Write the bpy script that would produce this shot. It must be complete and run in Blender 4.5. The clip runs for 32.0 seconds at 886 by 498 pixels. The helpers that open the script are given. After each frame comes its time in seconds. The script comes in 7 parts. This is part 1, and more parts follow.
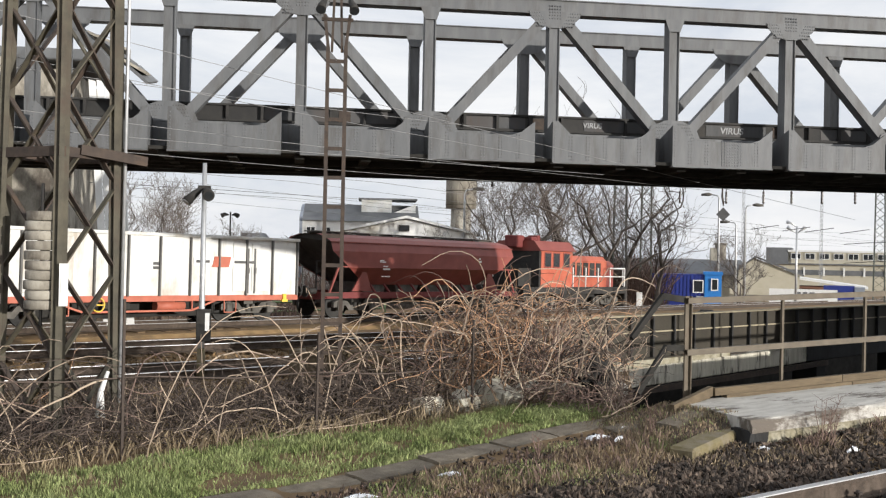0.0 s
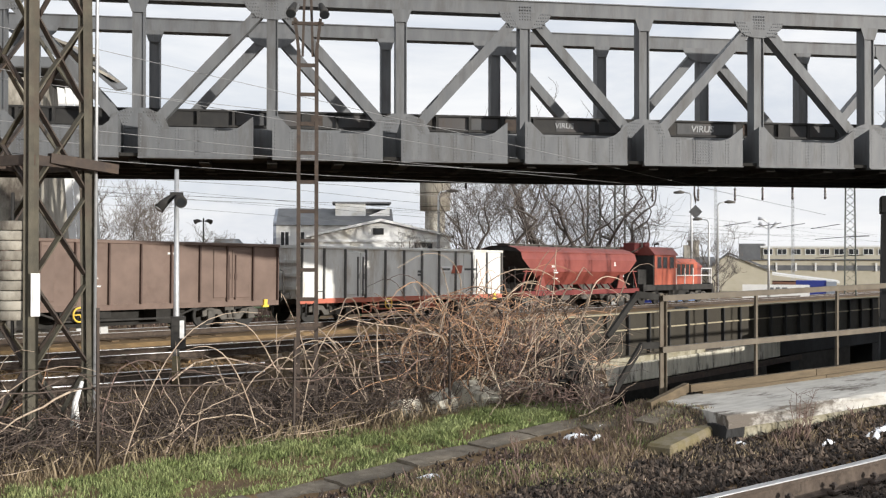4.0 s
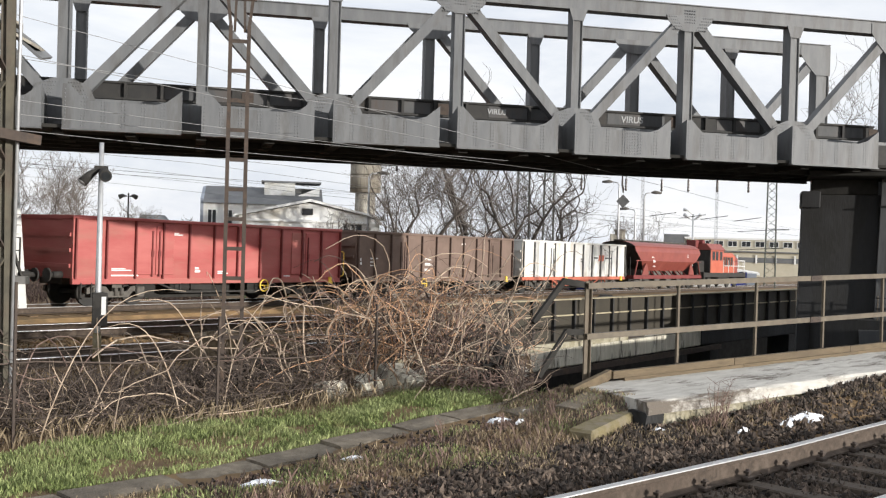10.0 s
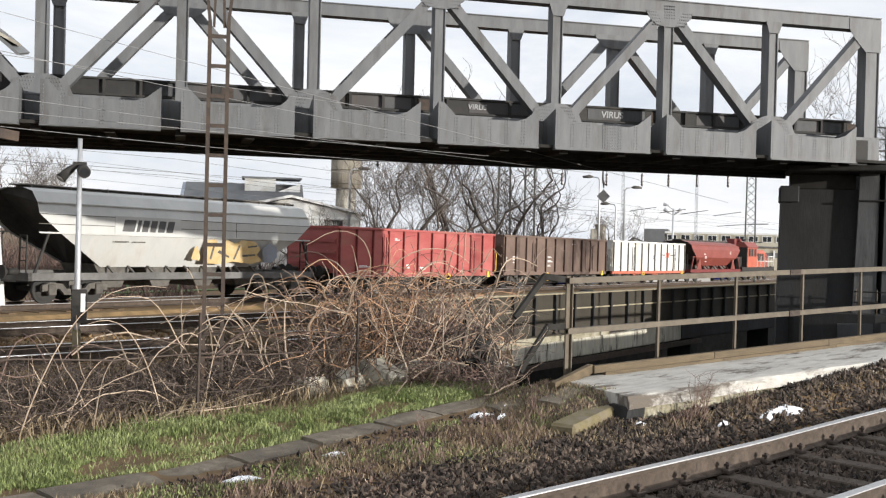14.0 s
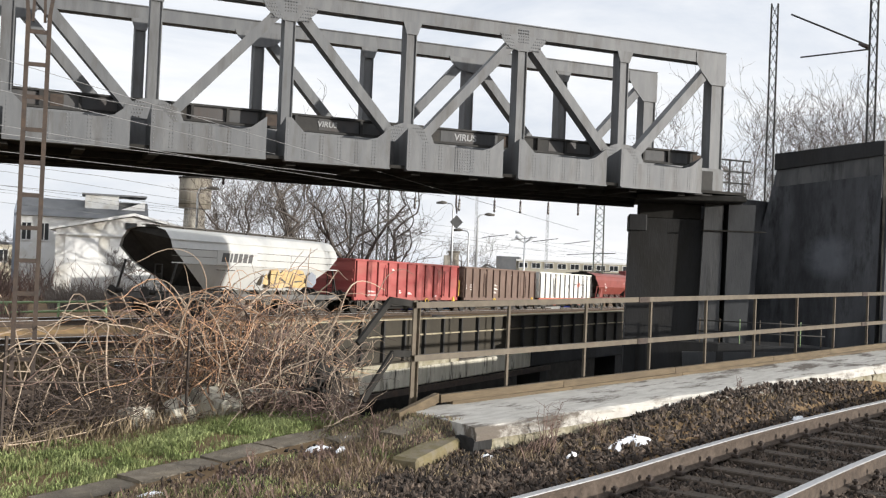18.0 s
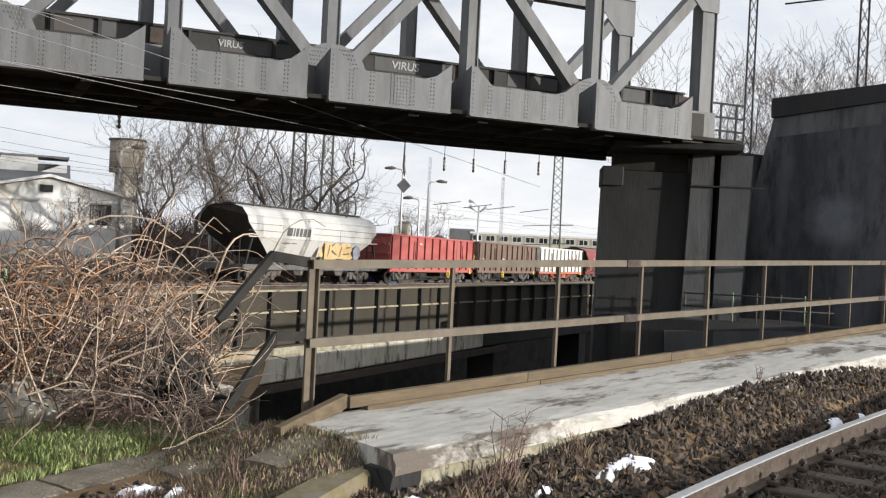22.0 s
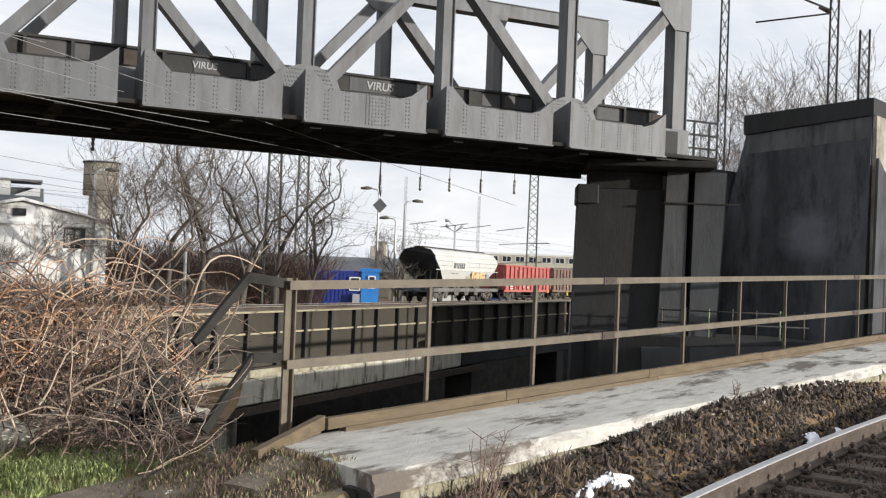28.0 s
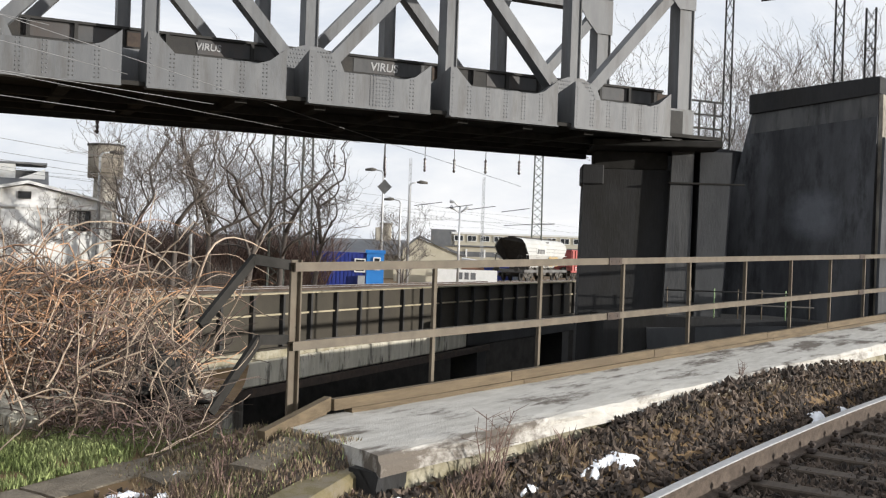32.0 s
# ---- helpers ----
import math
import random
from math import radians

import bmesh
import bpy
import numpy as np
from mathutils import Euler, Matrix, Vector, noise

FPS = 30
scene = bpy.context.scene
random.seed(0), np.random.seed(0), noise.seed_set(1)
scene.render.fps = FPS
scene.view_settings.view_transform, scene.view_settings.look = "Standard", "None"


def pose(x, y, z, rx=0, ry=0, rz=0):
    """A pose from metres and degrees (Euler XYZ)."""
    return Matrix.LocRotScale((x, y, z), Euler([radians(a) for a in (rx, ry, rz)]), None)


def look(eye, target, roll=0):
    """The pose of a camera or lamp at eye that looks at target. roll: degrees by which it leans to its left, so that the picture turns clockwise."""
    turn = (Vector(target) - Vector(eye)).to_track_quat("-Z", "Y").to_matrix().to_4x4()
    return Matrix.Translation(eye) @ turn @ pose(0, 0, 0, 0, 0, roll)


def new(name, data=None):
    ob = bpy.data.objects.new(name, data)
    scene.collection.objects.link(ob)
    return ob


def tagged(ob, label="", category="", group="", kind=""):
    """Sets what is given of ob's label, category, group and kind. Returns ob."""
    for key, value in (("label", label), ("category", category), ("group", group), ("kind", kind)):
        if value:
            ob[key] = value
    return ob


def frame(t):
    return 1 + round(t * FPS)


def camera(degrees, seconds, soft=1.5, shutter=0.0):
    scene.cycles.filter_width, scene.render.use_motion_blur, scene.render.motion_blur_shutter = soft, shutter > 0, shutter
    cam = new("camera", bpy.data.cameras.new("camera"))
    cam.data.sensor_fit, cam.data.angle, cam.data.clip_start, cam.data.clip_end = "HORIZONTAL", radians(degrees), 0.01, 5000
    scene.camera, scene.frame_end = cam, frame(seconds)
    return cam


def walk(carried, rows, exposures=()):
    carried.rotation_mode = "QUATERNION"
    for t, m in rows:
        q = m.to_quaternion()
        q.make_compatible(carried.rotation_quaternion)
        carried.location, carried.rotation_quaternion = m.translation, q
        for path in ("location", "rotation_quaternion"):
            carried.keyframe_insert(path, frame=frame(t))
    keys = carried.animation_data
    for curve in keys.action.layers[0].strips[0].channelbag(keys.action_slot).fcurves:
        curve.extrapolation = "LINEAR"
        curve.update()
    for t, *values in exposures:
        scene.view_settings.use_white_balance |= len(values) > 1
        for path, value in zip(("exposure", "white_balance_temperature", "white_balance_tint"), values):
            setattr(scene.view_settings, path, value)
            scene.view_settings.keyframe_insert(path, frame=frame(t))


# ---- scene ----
# A bare truss bridge over a railway yard: near track with a footway and railing, a freight train behind.
EYE = 2.24
cam = camera(46.2, 32.0, soft=1.25)
ROWS = [
    (0, 0, 0, 0, -0.007, 0.322, -1.136),
    (0.5, 0, 0, 0, -0.215, 0.377, -0.878),
    (1, 0, 0, 0, -0.362, 0.411, -0.985),
    (1.5, 0, 0, 0, -0.499, 0.479, -0.924),
    (2, 0, 0, 0, -0.598, 0.494, -0.575),
    (2.5, 0, 0, 0, -0.837, 0.465, -0.432),
    (3, 0, 0, 0, -1.166, 0.471, -0.155),
    (3.5, 0, 0, 0, -1.336, 0.443, -0.057),
    (5.5, 0, 0, 0, -1.512, 0.542, -0.08),
    (6, 0, 0, 0, -1.695, 0.504, -0.167),
    (6.5, 0, 0, 0, -1.908, 0.457, -0.727),
    (7, 0, 0, 0, -2.262, 0.365, -1.484),
    (7.5, 0, 0, 0, -2.633, 0.187, -2.412),
    (8, 0, 0, 0, -4.298, -0.573, -2.62),
    (8.5, 0, 0, 0, -4.75, -0.621, -2.317),
    (9, 0, 0, 0, -4.79, -0.617, -1.814),
    (9.5, 0, 0, 0, -4.966, -0.517, -1.56),
    (10, 0, 0, 0, -5.297, -0.414, -1.574),
    (10.5, 0, 0, 0, -5.547, -0.443, -1.471),
    (11, 0, 0, 0, -5.777, -0.484, -1.358),
    (11.5, 0, 0, 0, -5.792, -0.479, -1.065),
    (12, 0, 0, 0, -5.936, -0.516, -1.129),
    (12.5, 0, 0, 0, -5.987, -0.574, -1.389),
    (13, 0, 0, 0, -6.025, -0.636, -1.317),
    (13.5, 0, 0, 0, -6.17, -0.639, -1.294),
    (15.5, 0, 0, 0, -6.798, -0.665, -1.563),
    (16, 0, 0, 0, -7.028, -0.65, -1.325),
    (16.5, 0, 0, 0, -7.205, -0.615, -1.216),
    (17, 0, 0, 0, -7.671, -0.728, -1.53),
    (17.5, 0, 0, -0, -11.112, -0.235, -1.892),
    (18, 0.252, 0.71, -0.047, -14.357, 1.026, -2.376),
    (18.5, 0.545, 1.537, -0.101, -14.876, 0.366, -2.973),
    (19, 0.84, 2.371, -0.156, -15.815, 0.349, -3.167),
    (19.5, 1.084, 3.061, -0.202, -16.627, -0.089, -3.313),
    (20, 1.488, 4.2, -0.277, -16.826, 0.208, -3.249),
    (20.5, 1.685, 4.756, -0.313, -16.755, -0.017, -3.239),
    (21, 1.702, 4.804, -0.316, -16.698, -0.143, -3.136),
    (21.5, 1.702, 4.804, -0.316, -16.714, -0.146, -3.033),
    (22, 1.702, 4.804, -0.316, -16.876, -0.255, -2.826),
    (22.5, 1.702, 4.804, -0.316, -17.172, -0.352, -2.683),
    (23, 1.702, 4.804, -0.316, -17.523, -0.494, -3.069),
    (23.5, 1.702, 4.804, -0.316, -18.046, -0.549, -3.173),
    (24, 1.702, 4.804, -0.316, -18.722, -0.628, -3.055),
    (24.5, 1.702, 4.804, -0.316, -19.104, -0.193, -2.517),
    (25, 1.702, 4.804, -0.316, -18.985, 1.535, -2.125),
    (25.5, 1.702, 4.804, -0.316, -18.45, 1.977, -1.643),
    (26, 1.702, 4.804, -0.316, -18.102, 1.87, -1.297),
    (26.5, 1.702, 4.804, -0.316, -18.127, 1.484, -1.51),
    (28.5, 1.702, 4.804, -0.316, -18.114, 0.823, -2.293),
    (29, 1.702, 4.804, -0.316, -18.07, 0.748, -2.329),
    (29.5, 1.702, 4.804, -0.316, -17.964, 0.59, -2.156),
    (30, 1.702, 4.804, -0.316, -17.813, 0.461, -2.346),
    (30.5, 1.702, 4.804, -0.316, -17.733, 0.302, -2.601),
    (31, 1.702, 4.804, -0.316, -17.736, 0.13, -2.391),
    (31.5, 1.702, 4.804, -0.316, -17.82, -0.038, -2.097),
    (32, 1.702, 4.804, -0.316, -17.883, -0.177, -1.943),
]
walk(cam, [(t, pose(x, y, EYE + z, 90 + pitch, roll, yaw)) for t, x, y, z, yaw, pitch, roll in ROWS], [(0.0, 0.0), (3.5, 0.01), (5.8, 0.15), (17.0, 0.15), (20.5, 0.1), (32.0, 0.1)])

# ---- daylight: low winter sun behind the camera's shoulder, thin bright cloud ----
SUN_AZ, SUN_EL = 129.0, 6.2
world = bpy.data.worlds.new("sky")
scene.world = world
world.use_nodes = True
wn, wl = world.node_tree.nodes, world.node_tree.links
bg = wn["Background"]
sky = wn.new("ShaderNodeTexSky")
sky.sky_type, sky.sun_disc = "NISHITA", False
sky.sun_elevation, sky.sun_rotation = radians(SUN_EL), radians(SUN_AZ)
sky.air_density, sky.dust_density, sky.ozone_density = 1.0, 2.0, 1.0
skyc = wn.new("ShaderNodeTexCoord")
skym = wn.new("ShaderNodeMapping")
skym.inputs["Scale"].default_value = (1.0, 1.0, 3.2)
wl.new(skyc.outputs["Generated"], skym.inputs["Vector"])
cloud = wn.new("ShaderNodeTexNoise")
cloud.inputs["Scale"].default_value, cloud.inputs["Detail"].default_value, cloud.inputs["Roughness"].default_value = 3.4, 8.0, 0.6
cloud.inputs["Distortion"].default_value = 0.4
wl.new(skym.outputs["Vector"], cloud.inputs["Vector"])
cramp = wn.new("ShaderNodeValToRGB")
cramp.color_ramp.elements[0].position, cramp.color_ramp.elements[1].position = 0.36, 0.66
wl.new(cloud.outputs["Fac"], cramp.inputs["Fac"])
cmix = wn.new("ShaderNodeMix")
cmix.data_type = "RGBA"
wl.new(cramp.outputs["Color"], cmix.inputs["Factor"])
cmix.inputs["A"].default_value = (9.0, 9.7, 10.9, 1)
cmix.inputs["B"].default_value = (12.9, 13.0, 13.3, 1)
smix = wn.new("ShaderNodeMix")
smix.data_type = "RGBA"
smix.inputs["Factor"].default_value = 0.86
wl.new(sky.outputs["Color"], smix.inputs["A"])
wl.new(cmix.outputs["Result"], smix.inputs["B"])
wl.new(smix.outputs["Result"], bg.inputs["Color"])
bg.inputs["Strength"].default_value = 0.082
sun = new("sun", bpy.data.lights.new("sun", "SUN"))
sun.data.energy, sun.data.angle, sun.data.color = 5.0, radians(0.6), (1.0, 0.955, 0.89)
saz, sel = radians(SUN_AZ), radians(SUN_EL)
sun.matrix_world = look((math.sin(saz) * math.cos(sel) * 50, math.cos(saz) * math.cos(sel) * 50, math.sin(sel) * 50), (0, 0, 0))

# ---- helpers of the scene ----
NEAR = pose(0, 0, 0, 0, 0, 37)    # x along the near track, y across it, away from the camera
SPAN = pose(0, 0, 0, 0, 0, 8)     # x along the truss bridge
LINE = pose(0, 0, 0, 0, 0, 50)    # x along the train's track
KB = 0.82                         # size of the truss and girder bridges against their drawings


def drawn(m, k=KB):
    """The pose m with all lengths taken k times, about the eye's first place."""
    return Matrix.Translation((0, 0, EYE)) @ Matrix.Scale(k, 4) @ Matrix.Translation((0, 0, -EYE)) @ m


rnd = random.Random(5)


class Geo:
    """Collects vertices and faces of one mesh; k scales all that is added."""
    def __init__(self, k=1.0):
        self.v, self.f, self.k, self.smooth = [], [], k, []

    def add(self, vs, fs, smooth=False):
        n = len(self.v)
        self.v += [(x * self.k, y * self.k, z * self.k) for x, y, z in vs]
        self.f += [tuple(i + n for i in f) for f in fs]
        self.smooth += [smooth] * len(fs)
        return self

    def box(self, x0, x1, y0, y1, z0, z1, c=0.0):
        if c <= 0:
            vs = [(x, y, z) for x in (x0, x1) for y in (y0, y1) for z in (z0, z1)]
            return self.add(vs, [(0, 1, 3, 2), (4, 6, 7, 5), (0, 4, 5, 1), (2, 3, 7, 6), (0, 2, 6, 4), (1, 5, 7, 3)])
        bm = bmesh.new()
        bmesh.ops.create_cube(bm, size=1)
        for v in bm.verts:
            v.co = Vector(((x0 + x1) / 2 + v.co.x * (x1 - x0), (y0 + y1) / 2 + v.co.y * (y1 - y0), (z0 + z1) / 2 + v.co.z * (z1 - z0)))
        bmesh.ops.bevel(bm, geom=bm.edges[:], offset=c, segments=1, affect="EDGES")
        return self.take(bm)

    def take(self, bm, smooth=False):
        bm.verts.index_update()
        self.add([tuple(v.co) for v in bm.verts], [tuple(v.index for v in f.verts) for f in bm.faces], smooth)
        bm.free()
        return self

    def beam(self, p, q, w, h, up=(0, 0, 1)):
        p, q = Vector(p), Vector(q)
        d = (q - p).normalized()
        u = Vector(up)
        if abs(d.dot(u)) > 0.98:
            u = Vector((0, 1, 0))
        r = d.cross(u).normalized()
        u = r.cross(d)
        vs = [tuple(e + r * a * w / 2 + u * b * h / 2) for e in (p, q) for a, b in ((-1, -1), (1, -1), (1, 1), (-1, 1))]
        return self.add(vs, [(3, 2, 1, 0), (4, 5, 6, 7), (0, 1, 5, 4), (1, 2, 6, 5), (2, 3, 7, 6), (3, 0, 4, 7)])

    def tube(self, pts, radii, n=6, cap=True):
        """A tube through points, with a radius at each."""
        pts = [Vector(p) for p in pts]
        if not hasattr(radii, "__len__"):
            radii = [radii] * len(pts)
        vs, fs = [], []
        side = None
        for i, p in enumerate(pts):
            d = (pts[min(i + 1, len(pts) - 1)] - pts[max(i - 1, 0)])
            d = d.normalized() if d.length > 1e-9 else Vector((0, 0, 1))
            if side is None:
                side = d.orthogonal().normalized()
            side = (side - d * side.dot(d))
            side = side.normalized() if side.length > 1e-6 else d.orthogonal().normalized()
            o = d.cross(side)
            for j in range(n):
                a = 2 * math.pi * j / n
                vs.append(tuple(p + (side * math.cos(a) + o * math.sin(a)) * radii[i]))
        for i in range(len(pts) - 1):
            for j in range(n):
                fs.append((i * n + j, i * n + (j + 1) % n, (i + 1) * n + (j + 1) % n, (i + 1) * n + j))
        self.add(vs, fs, n > 4)
        if cap and n > 2:
            m = len(self.v) - len(vs)
            self.f += [tuple(m + j for j in reversed(range(n))), tuple(m + (len(pts) - 1) * n + j for j in range(n))]
            self.smooth += [False, False]
        return self

    def prism(self, poly, y0, y1, axis="y"):
        """A polygon drawn in (x, z), pushed from y0 to y1; axis x: drawn in (y, z); axis z: drawn in (x, y)."""
        n = len(poly)
        put = {"y": lambda a, b, c: (a, c, b), "x": lambda a, b, c: (c, a, b), "z": lambda a, b, c: (a, b, c)}[axis]
        vs = [put(a, b, c) for c in (y0, y1) for a, b in poly]
        fs = [tuple(range(n)), tuple(reversed(range(n, 2 * n)))] + [(i, n + i, n + (i + 1) % n, (i + 1) % n) for i in range(n)]
        return self.add(vs, fs)

    def wheel(self, x, y, z, r, w, n=16):
        return self.tube([(x, y, z), (x, y + w, z)], r, n)

    def mesh(self, name):
        me = bpy.data.meshes.new(name)
        me.from_pydata(self.v, [], self.f)
        me.polygons.foreach_set("use_smooth", self.smooth)
        me.update()
        bm = bmesh.new()
        bm.from_mesh(me)
        if len(bm.faces) < 60000:
            bmesh.ops.recalc_face_normals(bm, faces=bm.faces[:])
            bm.to_mesh(me)
        bm.free()
        return me


def part(name, geo, material, parent, label=""):
    """One mesh under a thing or under a part."""
    me = geo if isinstance(geo, bpy.types.Mesh) else geo.mesh(name)
    if not me.materials:
        me.materials.append(material)
    ob = new(name, me)
    ob.parent = parent
    if label:
        ob["label"] = label
    return ob


def thing(name, label, category, m=None, group="", kind="", geo=None, material=None):
    """A top-level thing: an Empty, or one mesh if geo is given."""
    if geo is not None:
        me = geo.mesh(name)
        me.materials.append(material)
        ob = new(name, me)
    else:
        ob = new(name)
        ob.empty_display_size = 0.2
    if m is not None:
        ob.matrix_world = m
    return tagged(ob, label, category, group, kind)


# ---- materials ----
def material(name, c1, c2, scale=6.0, rough=0.7, metal=0.0, bump=0.15, dirt=None, dirt_amount=0.5, dirt_scale=0.8, fine=60.0, stretch=(1, 1, 1), spec=0.5, island=0.0, where="Object", hard=1.0):
    m = bpy.data.materials.new(name)
    m.use_nodes = True
    nt = m.node_tree
    n, l = nt.nodes, nt.links
    b = n["Principled BSDF"]
    tc = n.new("ShaderNodeTexCoord")
    info = n.new("ShaderNodeObjectInfo")
    mp = n.new("ShaderNodeMapping")
    mp.inputs["Scale"].default_value = stretch
    l.new(tc.outputs[where], mp.inputs["Vector"])
    if where == "Object":
        mul = n.new("ShaderNodeMath")
        mul.operation = "MULTIPLY"
        mul.inputs[1].default_value = 37.0
        l.new(info.outputs["Random"], mul.inputs[0])
        l.new(mul.outputs[0], mp.inputs["Location"])

    def noise(s, detail=6.0, r=0.6):
        t = n.new("ShaderNodeTexNoise")
        t.inputs["Scale"].default_value, t.inputs["Detail"].default_value, t.inputs["Roughness"].default_value = s, detail, r
        l.new(mp.outputs["Vector"], t.inputs["Vector"])
        return t

    def ramp(src, a, b2):
        r = n.new("ShaderNodeMapRange")
        r.inputs["From Min"].default_value, r.inputs["From Max"].default_value = a, b2
        l.new(src, r.inputs["Value"])
        return r.outputs["Result"]

    def mix(f, a, c):
        x = n.new("ShaderNodeMix")
        x.data_type = "RGBA"
        l.new(f, x.inputs["Factor"])
        for key, val in (("A", a), ("B", c)):
            if isinstance(val, tuple):
                x.inputs[key].default_value = (*val, 1)
            else:
                l.new(val, x.inputs[key])
        return x.outputs["Result"]

    col = mix(ramp(noise(scale).outputs["Fac"], 0.33, 0.67), c1, c2)
    if island > 0:
        ge = n.new("ShaderNodeNewGeometry")
        hs = n.new("ShaderNodeHueSaturation")
        hs.inputs["Saturation"].default_value = 1.0
        l.new(ramp(ge.outputs["Random Per Island"], 0.0, 1.0), hs.inputs["Value"])
        hs.inputs["Value"].default_value = 1.0
        mr = n.new("ShaderNodeMapRange")
        mr.inputs["To Min"].default_value, mr.inputs["To Max"].default_value = 1 - island, 1 + island
        l.new(ge.outputs["Random Per Island"], mr.inputs["Value"])
        l.new(mr.outputs["Result"], hs.inputs["Value"])
        l.new(col, hs.inputs["Color"])
        col = hs.outputs["Color"]
    if dirt is not None:
        big = noise(dirt_scale, 8.0, 0.7)
        col = mix(ramp(big.outputs["Fac"], 0.75 - dirt_amount * 0.5 + 0.1 * (1 - hard), 0.75 - dirt_amount * 0.5 + 0.1 * (1 - hard) + (0.2 + dirt_amount * 0.05) * hard), col, dirt)
    l.new(col, b.inputs["Base Color"])
    fn = noise(fine, 4.0)
    rr = n.new("ShaderNodeMapRange")
    rr.inputs["To Min"].default_value, rr.inputs["To Max"].default_value = max(rough - 0.12, 0.05), min(rough + 0.12, 1.0)
    l.new(fn.outputs["Fac"], rr.inputs["Value"])
    l.new(rr.outputs["Result"], b.inputs["Roughness"])
    b.inputs["Metallic"].default_value = metal
    b.inputs["Specular IOR Level"].default_value = spec
    if bump > 0:
        bp = n.new("ShaderNodeBump")
        bp.inputs["Strength"].default_value, bp.inputs["Distance"].default_value = bump, 0.02
        l.new(fn.outputs["Fac"], bp.inputs["Height"])
        l.new(bp.outputs["Normal"], b.inputs["Normal"])
    return m


STEEL_GREY = material("grey_bridge_paint", (0.098, 0.103, 0.109), (0.14, 0.144, 0.147), 2.2, 0.6, 0.0, 0.12, (0.07, 0.066, 0.062), 0.52, 1.5, 30, (1.6, 1.6, 0.3))
# soot black; below decks and in the underpass it also carries the shade
SOOT_SHADE = material("black_soot_and_shade", (0.024, 0.023, 0.021), (0.042, 0.04, 0.037), 3.0, 0.95, 0.0, 0.2, None, spec=0.15)
PARAPET = material("faded_dark_parapet_paint", (0.045, 0.046, 0.048), (0.085, 0.087, 0.088), 2.0, 0.7, 0.0, 0.1, (0.06, 0.045, 0.038), 0.55, 1.0, 30, (1.5, 1.5, 0.5))
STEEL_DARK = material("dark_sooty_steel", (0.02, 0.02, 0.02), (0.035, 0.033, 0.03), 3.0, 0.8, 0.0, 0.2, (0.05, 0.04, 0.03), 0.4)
RUST_DARK = material("rusty_brown_steel", (0.042, 0.032, 0.027), (0.07, 0.051, 0.039), 8.0, 0.85, 0.0, 0.2, (0.095, 0.058, 0.036), 0.4, 2.0)
RAIL_PAINT = material("weathered_olive_brown_rail_paint", (0.085, 0.068, 0.046), (0.13, 0.105, 0.072), 5.0, 0.6, 0.0, 0.15, (0.09, 0.06, 0.04), 0.45, 2.0)
MAST_PAINT = material("weathered_mast_paint", (0.05, 0.044, 0.031), (0.1, 0.088, 0.06), 4.0, 0.7, 0.0, 0.15, (0.07, 0.045, 0.032), 0.5, 1.6)
GREEN_MAST = material("dull_green_mast_paint", (0.06, 0.07, 0.06), (0.09, 0.1, 0.085), 4.0, 0.7, 0.0, 0.1, (0.1, 0.07, 0.05), 0.4, 1.5)
GALV = material("galvanised_steel", (0.42, 0.43, 0.44), (0.55, 0.56, 0.57), 8.0, 0.45, 0.5, 0.05)
RAIL_TOP = material("polished_rail_head", (0.55, 0.55, 0.55), (0.68, 0.68, 0.68), 20.0, 0.42, 0.85, 0.02)
RAIL_SIDE = material("rusty_rail_web", (0.045, 0.032, 0.023), (0.085, 0.062, 0.046), 12.0, 0.85, 0.0, 0.2, (0.115, 0.088, 0.067), 0.5, 3.0)
CONCRETE = material("pale_worn_concrete", (0.41, 0.39, 0.35), (0.56, 0.54, 0.495), 5.0, 0.9, 0.0, 0.5, (0.13, 0.11, 0.09), 0.6, 1.3, 40, (0.55, 2.0, 1.0), hard=0.4)
CONC_MOSSY = material("crumbling_concrete_with_dry_moss", (0.22, 0.195, 0.12), (0.4, 0.375, 0.3), 5.0, 0.95, 0.0, 0.6, (0.14, 0.12, 0.07), 0.5, 3.0, 30)
CONC_STREAK = material("pale_concrete_with_black_streaks", (0.42, 0.39, 0.31), (0.62, 0.59, 0.5), 3.0, 0.95, 0.0, 0.4, (0.05, 0.042, 0.034), 0.56, 3.2, 30, (1.6, 1.6, 0.3), hard=0.6)
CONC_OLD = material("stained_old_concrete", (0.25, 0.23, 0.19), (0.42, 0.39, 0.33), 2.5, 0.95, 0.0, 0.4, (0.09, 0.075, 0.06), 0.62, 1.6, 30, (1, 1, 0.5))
# CONC_DARK, CONC_PALE and CONC_FACE hold shade in their colour, besides soot
CONC_DARK = material("sooty_grey_concrete_with_shade", (0.013, 0.013, 0.0135), (0.031, 0.031, 0.032), 1.1, 0.85, 0.0, 0.3, (0.015, 0.014, 0.012), 0.6, 1.4, 25, (1, 1, 0.25), hard=0.8)
CONC_STAIN = material("streaked_weathered_concrete", (0.055, 0.057, 0.06), (0.115, 0.115, 0.112), 1.8, 0.9, 0.0, 0.4, (0.025, 0.025, 0.026), 0.55, 2.2, 25, (1.4, 1.4, 0.22), hard=0.9)
CONC_PALE = material("grey_streaked_concrete", (0.034, 0.036, 0.039), (0.056, 0.058, 0.06), 1.6, 0.85, 0.0, 0.3, (0.035, 0.036, 0.04), 0.55, 0.9, 25, (1, 1, 0.35))
SOIL = material("brown_soil", (0.045, 0.034, 0.025), (0.09, 0.068, 0.05), 4.0, 1.0, 0.0, 0.5, (0.05, 0.042, 0.034), 0.5, 0.6, 25, where="Object")
